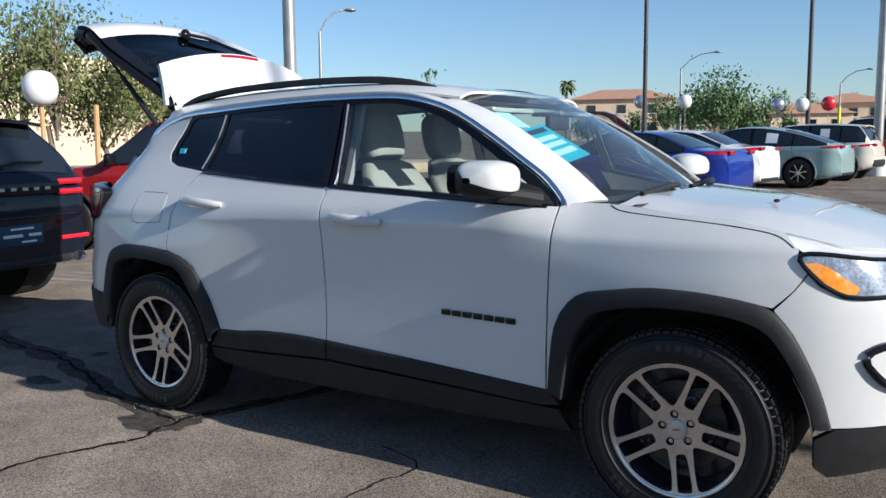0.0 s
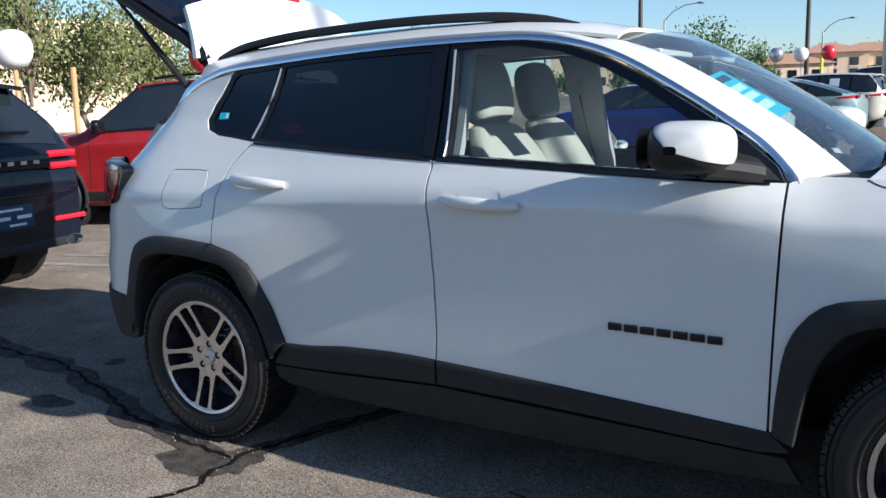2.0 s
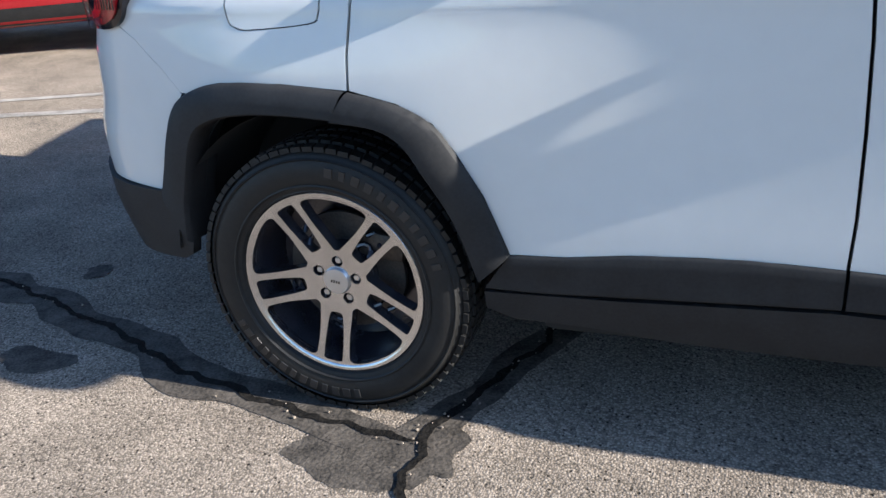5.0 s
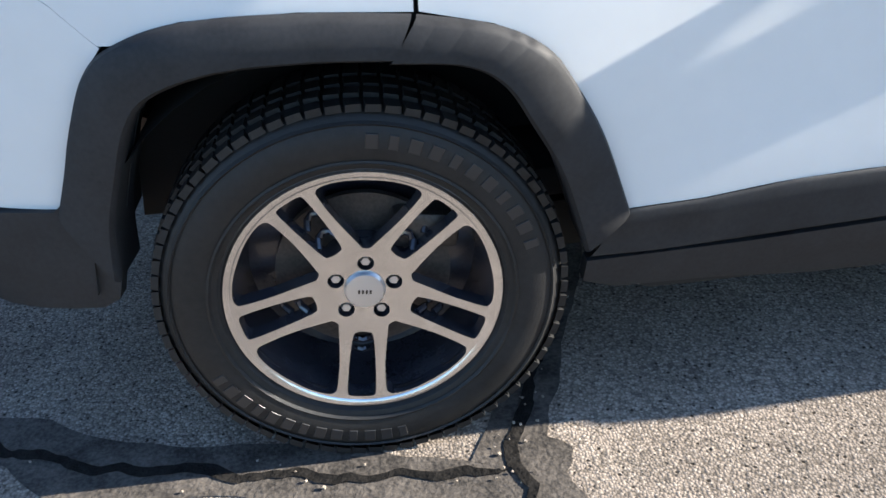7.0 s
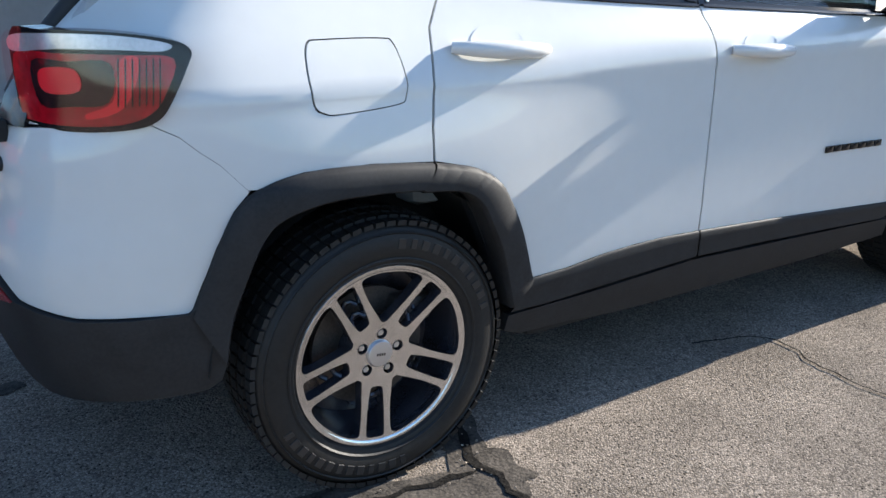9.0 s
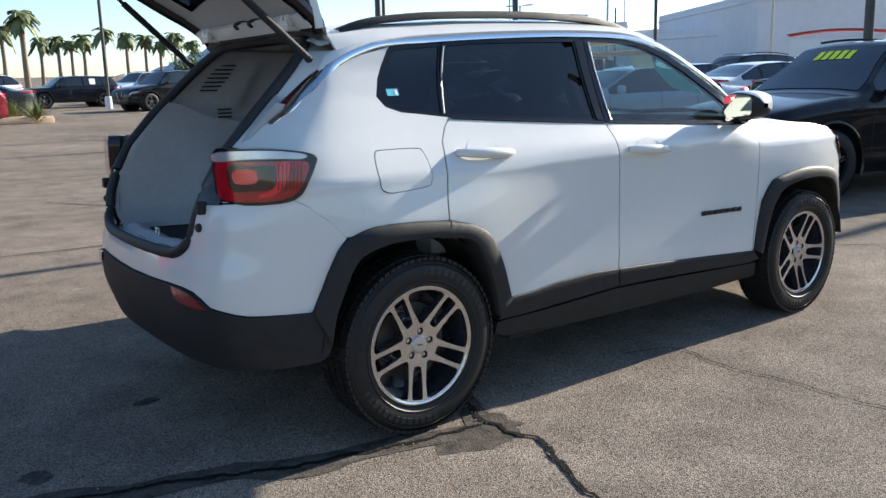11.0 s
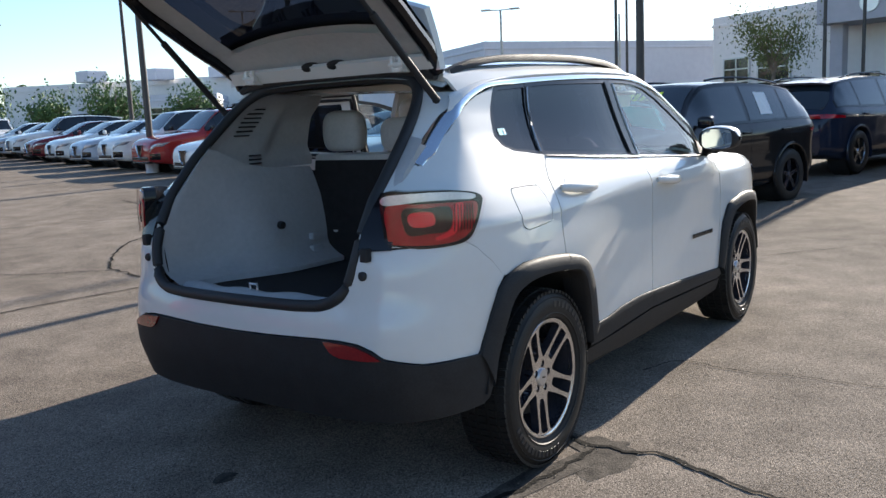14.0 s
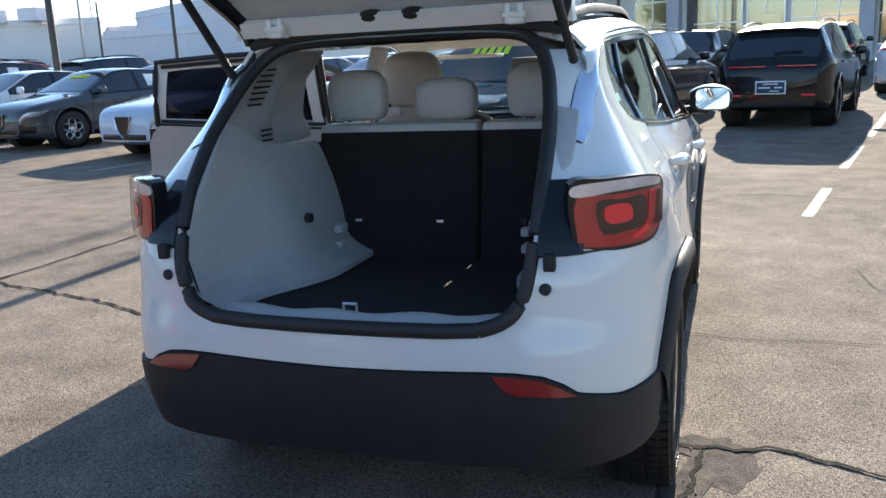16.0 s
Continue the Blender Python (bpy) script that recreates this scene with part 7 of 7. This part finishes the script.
def street_lamp(at, h, arm, ang, label, yellow=False):
    root = thing("street_lamp", label, "street lamp", "street lamps", at)
    d = Vector((math.cos(ang), math.sin(ang), 0))
    part("shaft", tube([(0, 0, 0), (0, 0, h * 0.55), (0, 0, h - 1.2)], [0.11, 0.09, 0.07], 10), M["pole_grey"], root)
    part("arm", tube([Vector((0, 0, h - 1.3)), d * 0.25 * arm + Vector((0, 0, h - 0.6)), d * 0.6 * arm + Vector((0, 0, h - 0.15)), d * arm + Vector((0, 0, h))], 0.045, 8), M["pole_grey"], root)
    part("lamp_head", moved(ball((0, 0, 0), 0.34, squash=0.28, seg=14), Matrix.Translation(d * (arm + 0.25) + Vector((0, 0, h)))), M["pole_grey"], root, "oval lamp head")
    if yellow:
        part("base_sleeve", lathe([(0.14, 0.0), (0.14, 3.2), (0.10, 3.25)], 12, "z"), M["pole_yellow"], root, "yellow pole base")
    return root


plain_pole(from_eye(E0, 132.6, 15.5), 0.12, 11, "pole_grey", "thick grey metal lot light pole")
plain_pole(from_eye(E0, 109.15, 32), 0.085, 12, "pole_dark", "slim dark bronze lot light pole", 0.4)
plain_pole(from_eye(E0, 99.25, 34), 0.085, 12, "pole_dark", "slim dark bronze lot light pole", 0.4)
plain_pole(from_eye(E0, 95.3, 27), 0.14, 12, "pole_grey", "thick pale lot light pole")
street_lamp(from_eye(E0, 130.6, 46), 7.95, 1.5, radians(60), "grey street lamp with a curved arm")
street_lamp(from_eye(E0, 106.9, 74), 7.6, 2.6, radians(18), "grey street lamp with a curved arm")
street_lamp(from_eye(E0, 97.5, 92), 6.75, 2.3, radians(10), "grey street lamp with a yellow base", True)
GP = "lot light poles"
plain_pole((12.6, -9.6, ground_z(12.6, -9.6)), 0.09, 8.7, "pole_dark", "dark lot light pole with twin flat heads", 0.95)["group"] = GP
for eye, b, dist, r, h, m, top in ((E12, 38.65, 35, 0.07, 12, "pole_dark", None), (E12, 48.4, 78, 0.10, 10.2, "pole_grey", 2.4), (E12, 42.1, 78, 0.12, 10.7, "pole_grey", 2.2), (E12, 31.95, 52, 0.09, 6.9, "pole_grey", 2.0),
                                    (E12, 41.1, 100, 0.1, 10.0, "pole_grey", 2.0), (E12, 25.6, 15.3, 0.075, 12, "pole_dark", None), (E12, 24.1, 62, 0.1, 7.2, "pole_grey", None), (E12, 66.8, 48, 0.09, 6.3, "pole_dark", 2.6), (E12, 63.7, 60, 0.09, 7.3, "pole_dark", 2.6),
                                    (E11, 74.5, 42, 0.08, 12, "pole_dark", None), (E14, 54.7, 40, 0.10, 6.9, "pole_dark", 2.0), (E14, 53.5, 24, 0.09, 12, "pole_dark", None), (E14, 22.9, 40, 0.08, 12, "pole_dark", None), (E14, 22.3, 48, 0.08, 12, "pole_dark", None),
                                    (E14, 10.3, 34, 0.07, 12, "pole_dark", None), (E14, 8.2, 36, 0.07, 12, "pole_dark", None), (E16, 42.25, 22, 0.085, 12, "pole_dark", None), (E16, 39.6, 60, 0.08, 5.2, "pole_dark", None), (E16, 2.1, 24, 0.10, 12, "pole_dark", None), (E14, 46.7, 70, 0.1, 6.2, "pole_grey", 2.0)):
    p = plain_pole(from_eye(eye, b, dist), r, h, m, "dark slim lot light pole" if m == "pole_dark" else "grey lot light pole with flat lamp heads", top)
    p["group"] = GP


def balloon(at, z, r, m, label, staked=True):
    root = thing("balloon", label, "balloon", "balloons on stakes", at)
    h = z - at[2]
    def fn(u, v):
        a, t = 2 * math.pi * u, v
        rr = r * math.sin(math.pi * t) ** 0.75 * (0.94 + 0.06 * t)
        return Vector((rr * math.cos(a), rr * math.sin(a), h - r * math.cos(math.pi * t)))
    part("skin", grid(fn, 28, 18, close_u=True), M[m], root)
    part("stick", tube([(0.02, 0, 0), (0, 0, h - r * 0.98)], 0.035 if staked else 0.012, 8), M["stake" if staked else "pole_grey"], root, "thin stick")
    return root


balloon(from_eye(E0, 147.8, 14.5), 2.28, 0.27, "balloon_white", "white balloon on a wooden stake")
balloon(from_eye(E3, 135.5, 16.5), 2.36, 0.31, "balloon_red", "glossy red balloon on a thin stick", False)
for b, el, m, lab in ((106.6, 2.7, "balloon_white", "white balloon on a stick above parked cars"), (101.0, 2.35, "balloon_silver", "silver balloon on a stick above parked cars"), (99.6, 2.3, "balloon_white", "white balloon on a stick above parked cars"), (98.1, 2.35, "balloon_red", "red balloon on a stick above parked cars"), (109.4, 2.75, "balloon_silver", "silver balloon on a stick above parked cars")):
    balloon(from_eye(E0, b, 33), 1.345 + 33 * math.tan(radians(el)), 0.25, m, lab, False)


# ---- trees ----
def tree(at, h, r, m, label, seed, leaves=1500, leaf=0.16, trunk=0.09, clear=0.35, group="lot trees", airy=0.7):
    g = random.Random(seed)
    root = thing("tree", label, "tree", group, at)
    bm = bmesh.new()
    tips = []
    fork = h * clear
    tube([(0, 0, 0), (g.uniform(-.05, .05) * h, 0, fork * 0.6), (g.uniform(-.05, .05) * h, g.uniform(-.05, .05) * h, fork)], [trunk * 1.25, trunk, trunk * 0.8], 9, bm)
    for k in range(9):
        a = 2.4 * k + g.uniform(-.4, .4)
        z1 = fork * g.uniform(0.8, 1.05)
        e = Vector((r * g.uniform(.45, .85) * math.cos(a), r * g.uniform(.45, .85) * math.sin(a), h * g.uniform(.5, .93)))
        mid = Vector((e.x * .4, e.y * .4, (z1 + e.z) / 2))
        tube([(0, 0, z1), mid, e], [trunk * .55, trunk * .35, trunk * .12], 6, bm)
        tips += [e, mid + (e - mid) * 0.5, mid]
        for _ in range(2):
            t2 = mid + Vector((g.uniform(-1, 1), g.uniform(-1, 1), g.uniform(-.2, .8))) * r * .5
            tube([mid, t2], [trunk * .25, trunk * .08], 5, bm)
            tips.append(t2)
    tips.append(Vector((0, 0, h * .92)))
    part("trunk", bm, M["bark"], root, "grey-brown trunk and limbs")
    vs, fs = [], []
    for k in range(leaves):
        c = g.choice(tips)
        p = c + Vector((g.gauss(0, 1), g.gauss(0, 1), g.gauss(0, .8))) * r * 0.26 * airy
        p.z = max(p.z, fork * .75)
        q = Euler((g.uniform(0, 6.3), g.uniform(0, 6.3), g.uniform(0, 6.3))).to_matrix()
        s = leaf * g.uniform(.5, 1.3)
        n = len(vs)
        vs += [p + q @ Vector(v) for v in ((-s * .5, 0, 0), (0, -s * .28, s * .08), (s * .5, 0, 0), (0, s * .28, s * .08))]
        fs.append((n, n + 1, n + 2, n + 3))
    me = bpy.data.meshes.new("crown")
    me.from_pydata(vs, [], fs)
    me.materials.append(M[m])
    ob = new("crown", me)
    ob.parent = root
    return root


def palm(at, h, seed):
    g = random.Random(seed)
    root = thing("palm_tree", "tall palm tree with a round shaggy crown", "palm tree", "palm trees", at)
    part("trunk", tube([(0, 0, 0), (g.uniform(-.1, .1), 0, h * .5), (0, g.uniform(-.2, .2), h)], [0.26, 0.2, 0.2], 9), M["bark"], root)
    bm = bmesh.new()
    for k in range(34):
        a, up = g.uniform(0, 6.28), g.uniform(-0.9, 0.95)
        d = Vector((math.cos(a), math.sin(a), 0))
        L = g.uniform(1.0, 1.5)
        side = Vector((-d.y, d.x, 0))
        pts = [Vector((0, 0, h)) + d * (L * t) + Vector((0, 0, L * (up * t - 0.75 * t * t))) for t in (0, .35, .7, 1)]
        ws = (0.06, 0.34, 0.36, 0.04)
        for i in range(3):
            for s in (-1, 1):
                bm.faces.new([bm.verts.new(q) for q in (pts[i], pts[i + 1], pts[i + 1] + side * ws[i + 1] * s - Vector((0, 0, .16)), pts[i] + side * ws[i] * s - Vector((0, 0, .12)))])
    part("crown", bm, M["leaf_palm"], root, "green and brown palm fronds", False)
    return root


for b, dist, h, r, sd, n in ((149.0, 22, 4.6, 1.7, 1, 2600), (144.3, 21, 4.2, 2.0, 2, 4200), (141.0, 24, 3.9, 1.7, 3, 2600), (147.0, 19, 5.4, 0.9, 4, 900), (139.0, 25, 3.7, 1.4, 5, 1800), (152.0, 20, 4.3, 1.8, 6, 2600)):
    tree(from_eye(E0, b, dist), h, r, "leaf_a", "young olive-green tree with a wispy crown", sd, int(n * 1.5), 0.11, 0.06, 0.3)
part("stake", tube([(0, 0, 0), (0.05, 0, 2.0)], 0.05, 8), M["stake"], thing("tree_stake", "wooden stake beside a young tree", "stake", at=from_eye(E0, 144.8, 17.5)))
for b, dist, h, r, sd, n, lf in ((104.7, 66, 5.5, 2.4, 11, 3600, 0.28), (103.0, 70, 4.2, 2.0, 12, 1700, 0.3), (106.2, 75, 4.4, 1.7, 13, 1500, 0.3), (101.2, 118, 6.2, 2.0, 14, 1600, 0.4), (99.0, 150, 5.6, 2.8, 15, 1400, 0.5), (97.0, 150, 5.8, 3.0, 16, 1400, 0.5), (95.0, 150, 6.0, 3.2, 17, 1400, 0.5), (93.0, 150, 6.0, 3.4, 18, 1400, 0.5),
                                   (112.8, 80, 2.6, 1.7, 19, 1300, 0.3), (109.6, 82, 3.0, 1.0, 20, 900, 0.3), (107.8, 95, 5.0, 1.9, 21, 1300, 0.35), (123.0, 45, 4.9, 0.8, 22, 350, 0.3), (100.3, 85, 2.6, 0.8, 23, 700, 0.3)):
    tree(from_eye(E0, b, dist), h, r, "leaf_b", "leafy green tree beyond the parked cars", sd, n, lf, 0.12, 0.25, "street trees", 1.0)
for eye, b, dist, h, r, sd, n in ((E12, 64.7, 62, 4.4, 3.0, 31, 2000), (E12, 56.9, 60, 4.4, 2.8, 32, 1800), (E14, 51.0, 62, 3.9, 2.6, 33, 1500), (E14, 59.5, 60, 3.6, 2.4, 34, 1200), (E12, 69.0, 80, 3.6, 2.6, 35, 1200)):
    tree(from_eye(eye, b, dist), h * 0.9, r * 0.72, "leaf_b", "rounded green tree at the edge of the lot", sd, int(n * 1.8), 0.24, 0.14, 0.2, "far lot trees", 0.9)
tree(from_eye(E14, 13.3, 38), 5.0, 1.75, "leaf_a", "sparse olive-green tree before a white building", 41, 4200, 0.12, 0.08, 0.52, "lot trees", 0.8)
for k, (b, dist, h) in enumerate(((79.0, 75, 6.4), (77.2, 115, 6.0), (75.8, 115, 6.2), (74.6, 112, 6.8), (73.3, 118, 6.6), (72.2, 125, 6.6), (71.3, 130, 6.0), (70.4, 125, 6.8), (69.4, 135, 6.2), (76.5, 130, 6.0), (78.2, 120, 6.2), (66.8, 130, 6.0), (65.5, 135, 6.2), (62.0, 120, 5.6), (80.2, 100, 6.4), (81.3, 105, 6.0))):
    palm(from_eye(E11, b, dist), h, 60 + k)
palm(from_eye(E0, 114.2, 130), 8.4, 90)
palm((54.3, -14.6, ground_z(54.3, -14.6)), 9.6, 91)


def shrub(at, r, seed, label):
    g = random.Random(seed)
    bm = bmesh.new()
    for _ in range(420):
        a, e = g.uniform(0, 6.28), g.uniform(0.1, 1.5)
        d = Vector((math.cos(a) * math.cos(e), math.sin(a) * math.cos(e), math.sin(e))) * r * g.uniform(.5, 1)
        s = Vector((-math.sin(a), math.cos(a), 0)) * .02
        bm.faces.new([bm.verts.new(Vector(at) + q) for q in (d * .1 - s, d * .1 + s, d)])
    return obj("shrub", bm, M["leaf_a"], False, label, "shrub", "shrubs in the planter")


shrub(from_eye(E11, 78.6, 31), 0.9, 3, "spiky green shrub in a planter island")
shrub(from_eye(E11, 80.0, 32), 0.9, 4, "spiky green shrub in a planter island")
isl = from_eye(E11, 79.5, 31.5)
obj("planter_island", moved(box((0, 0, 0), (4.2, 1.6, 0.3), 0.06), Matrix.Translation((isl[0] - 1.2, isl[1], isl[2] + 0.05))), M["gravel"], True, "low gravel planter island with a kerb", "planter", kind="structure")


# ---- buildings ----
def block(name, a, b, depth, h, m, label, windows=(), parapet=0.25, group=""):
    """A flat-roofed block whose long face runs from a to b; windows as (start, end, sill, head) along the face."""
    a, b = Vector(a), Vector(b)
    d = (b - a).normalized()
    n = Vector((-d.y, d.x))
    mid = (a + b) / 2
    if n.dot(Vector((1.0, 0)) - mid) > 0:
        n = -n
    z0 = min(ground_z(*a), ground_z(*b), ground_z(*mid)) - 0.6
    zg = ground_z(*mid)
    root = thing(name, label, "building", group, (mid.x, mid.y, zg), math.degrees(math.atan2(d.y, d.x)))
    L = (b - a).length
    s = 1 if Matrix.Rotation(math.atan2(d.y, d.x), 2).inverted().to_2x2() @ n @ Vector((0, 1)) > 0 else -1
    part("wall", box((0, s * depth / 2, (h - 1.5) / 2), (L, depth, h + 1.5), 0.0), M[m], root, smooth=False)
    part("parapet", box((0, s * depth / 2, h - 0.75 + parapet), (L + 0.16, depth + 0.16, 0.16), 0.02), M[m], root, smooth=False)
    for w0, w1, z1, z2 in windows:
        w = part("window", box((-L / 2 + (w0 + w1) / 2, -s * 0.03, (z1 + z2) / 2), (w1 - w0, 0.08, z2 - z1), 0), M["far_glass"], root, "dark window", False)
        k = max(2, int((w1 - w0) / 0.85))
        for i in range(k + 1):
            part("mullion", box((-L / 2 + w0 + (w1 - w0) * i / k, -s * 0.09, (z1 + z2) / 2), (0.07, 0.08, z2 - z1), 0), M["silver"], w, smooth=False)
        for zz in (z1, z1 + (z2 - z1) * 0.36, z1 + (z2 - z1) * 0.70, z2):
            part("mullion", box((-L / 2 + (w0 + w1) / 2, -s * 0.09, zz), (w1 - w0, 0.08, 0.07), 0), M["silver"], w, smooth=False)
    return root, s, L


def at2(eye, b, d):
    return from_eye(eye, b, d)[:2]


block("warehouse", at2(E12, 32.9, 62), at2(E12, 15.5, 76), 20, 5.9 - 1.1 + 0.9, "stucco_grey", "long pale grey warehouse with a flat roof")
block("warehouse", at2(E12, 41.0, 74), at2(E12, 32.9, 66), 16, 4.4 - 0.6, "stucco_grey", "low pale grey warehouse with a flat roof")
block("showroom_annex", (47.0, 13.2), (43.4, 6.0), 12, 5.7, "stucco_pale", "white flat-roofed service building with windows", ((0.9, 2.7, 1.3, 3.3), (3.3, 5.4, 1.1, 3.3)))
sh, s_sh, L_sh = block("showroom", (43.0, 5.4), (37.6, -16.4), 14, 6.4, "stucco_pale", "pale car showroom with tall gridded windows and grey columns", ((2.07, 3.93, 0.9, 4.15), (5.02, 7.38, 0.5, 4.6), (7.61, 9.30, 0.05, 4.6), (9.6, 12.6, 0.5, 4.6), (13.2, 17.0, 0.5, 4.6)))
for w in [o for o in sh.children if o.name.startswith("window")]:
    w.data.materials[0] = M["coated_glass"]
for xx in (0.2, 4.5, 12.9, 17.4):
    part("column", box((-L_sh / 2 + xx, -s_sh * 1.4, 1.9), (0.6, 0.6, 4.9), 0.02), M["stucco_violet"], sh, "grey column", False)
part("door_leaf", box((-L_sh / 2 + 8.45, -s_sh * 0.10, 1.15), (1.5, 0.10, 2.3), 0.01), M["coated_glass"], sh, "glass entrance door", False)
part("side_door", box((-L_sh / 2 + 1.1, -s_sh * 0.05, 1.05), (0.9, 0.10, 2.1), 0.01), M["far_glass"], sh, "dark service door", False)
part("fascia", box((0, -s_sh * 1.2, 5.25), (L_sh + 0.8, 2.6, 1.8), 0.03), M["stucco_violet"], sh, "grey projecting fascia", False)
emb = lathe([(0.0, 0.0), (0.42, 0.0), (0.45, 0.05), (0.38, 0.06)], 24, "y")
part("emblem", moved(emb, Matrix.Translation((-L_sh / 2 + 2.0, -s_sh * 2.56, 5.1))), M["silver"], sh, "round silver emblem")
block("warehouse", at2(E14, 62.0, 100), at2(E14, 40.0, 84), 20, 5.2, "stucco_pale", "long white warehouse across the road")
block("service_hall", at2(E14, 58.0, 78), at2(E14, 49.5, 76), 10, 3.3, "stucco_grey", "low grey service hall with a dark fascia", ((1, 4, 0.5, 2.2), (6, 9, 0.5, 2.2)))
block("warehouse", at2(E16, 47.0, 96), at2(E16, 20.0, 72), 16, 4.6, "stucco_grey", "long pale grey warehouse behind the lot")
for k, (b, d) in enumerate(((57.0, 92), (53.0, 90), (49.0, 88), (46.0, 86), (43.5, 84))):
    x, y, z = from_eye(E14, b, d)
    obj("roof_unit", box((x, y, z + 5.6), (2.2, 2.0, 1.1), 0.05), M["stucco_grey"], False, "grey rooftop air unit on a warehouse", "roof unit", "roof units")
c = from_eye(E12, 28.2, 44)
can = thing("canopy", "white stand with a curved red canopy", "canopy", at=c, heading=118)
part("roof", grid(lambda u, v: Vector((-2.1 + 4.2 * u, -1.5 + 3 * v, 2.35 + 0.30 * math.sin(math.pi * (0.15 + 0.7 * u)))), 12, 4), M["red_cloth"], can, "curved red canopy roof")
part("skirt", box((0, 0, 1.15), (3.9, 2.6, 2.3), 0.05), M["stucco_pale"], can)


def house(at, heading, w, d, h, label):
    root = thing("house", label, "house", "houses beyond the street", at, heading)
    part("wall", box((0, 0, h / 2 - 0.5), (w, d, h + 1), 0.0), M["stucco"], root, smooth=False)
    bm = bmesh.new()
    o, rise = 0.5, 1.5
    a = [bm.verts.new(p) for p in ((-w / 2 - o, -d / 2 - o, h), (w / 2 + o, -d / 2 - o, h), (w / 2 + o, d / 2 + o, h), (-w / 2 - o, d / 2 + o, h), (-w / 2 + d * 0.4, 0, h + rise), (w / 2 - d * 0.4, 0, h + rise))]
    for f in ((0, 1, 5, 4), (2, 3, 4, 5), (1, 2, 5), (3, 0, 4), (3, 2, 1, 0)):
        bm.faces.new([a[i] for i in f])
    part("roof", bm, M["roof_tile"], root, "clay tile hip roof", False)
    for x in (-w * 0.3, 0.0, w * 0.3):
        for s in (-1, 1):
            for z in (1.6, h - 1.3):
                wi = part("window", box((x, s * d / 2, z), (1.1, 0.12, 1.1), 0), M["far_glass"], root, "dark window", False)
                part("frame", box((x, s * (d / 2 + 0.03), z - 0.62), (1.3, 0.14, 0.12), 0), M["stucco_pale"], wi, smooth=False)
    return root


house(from_eye(E0, 110.6, 118), 20, 13.0, 9, 5.2, "two-storey tan stucco house with tile roof")
house(from_eye(E0, 99.6, 122), 25, 10, 9, 2.9, "low tan stucco house with tile roof")
house(from_eye(E0, 97.0, 135), 15, 9, 9, 4.4, "tan stucco house with tile roof")
house(from_eye(E0, 94.5, 140), 15, 11, 9, 4.4, "tan stucco house with tile roof")
house(from_eye(E0, 104.6, 125), 25, 10, 9, 3.6, "tan stucco house with tile roof")
block("boundary_building", at2(E0, 158.0, 34), at2(E0, 138.6, 38), 9, 4.4, "stucco", "large tan stucco building behind young trees")
obj("gravel_bank", moved(box((0, 0, 0), (30, 6, 0.5), 0.2), Matrix.Translation((*at2(E0, 147, 30), 0.55)) @ Matrix.Rotation(radians(62), 4, "Z")), M["gravel"], True, "tan gravel bank below young trees", "gravel", kind="structure")


def ridge(eye, b0, b1, dist, heights, label):
    bm = bmesh.new()
    n = 60
    prev = None
    for i in range(n + 1):
        b = b0 + (b1 - b0) * i / n
        x, y, z = from_eye(eye, b, dist)
        base = SLOPE * dist * 0.95
        hh = interp(i / n, [k / (len(heights) - 1) for k in range(len(heights))], heights) + 2.0 * math.sin(i * 1.7) + 1.4 * math.sin(i * 3.1)
        cur = [bm.verts.new((x, y, base - 20)), bm.verts.new((x + 60 * math.cos(radians(b)), y + 60 * math.sin(radians(b)), base + max(0.5, hh)))]
        if prev:
            bm.faces.new((prev[0], cur[0], cur[1], prev[1]))
        prev = cur
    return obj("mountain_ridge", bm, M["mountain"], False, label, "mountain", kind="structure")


# both ridges take their haze from the material's colour, no mist is built
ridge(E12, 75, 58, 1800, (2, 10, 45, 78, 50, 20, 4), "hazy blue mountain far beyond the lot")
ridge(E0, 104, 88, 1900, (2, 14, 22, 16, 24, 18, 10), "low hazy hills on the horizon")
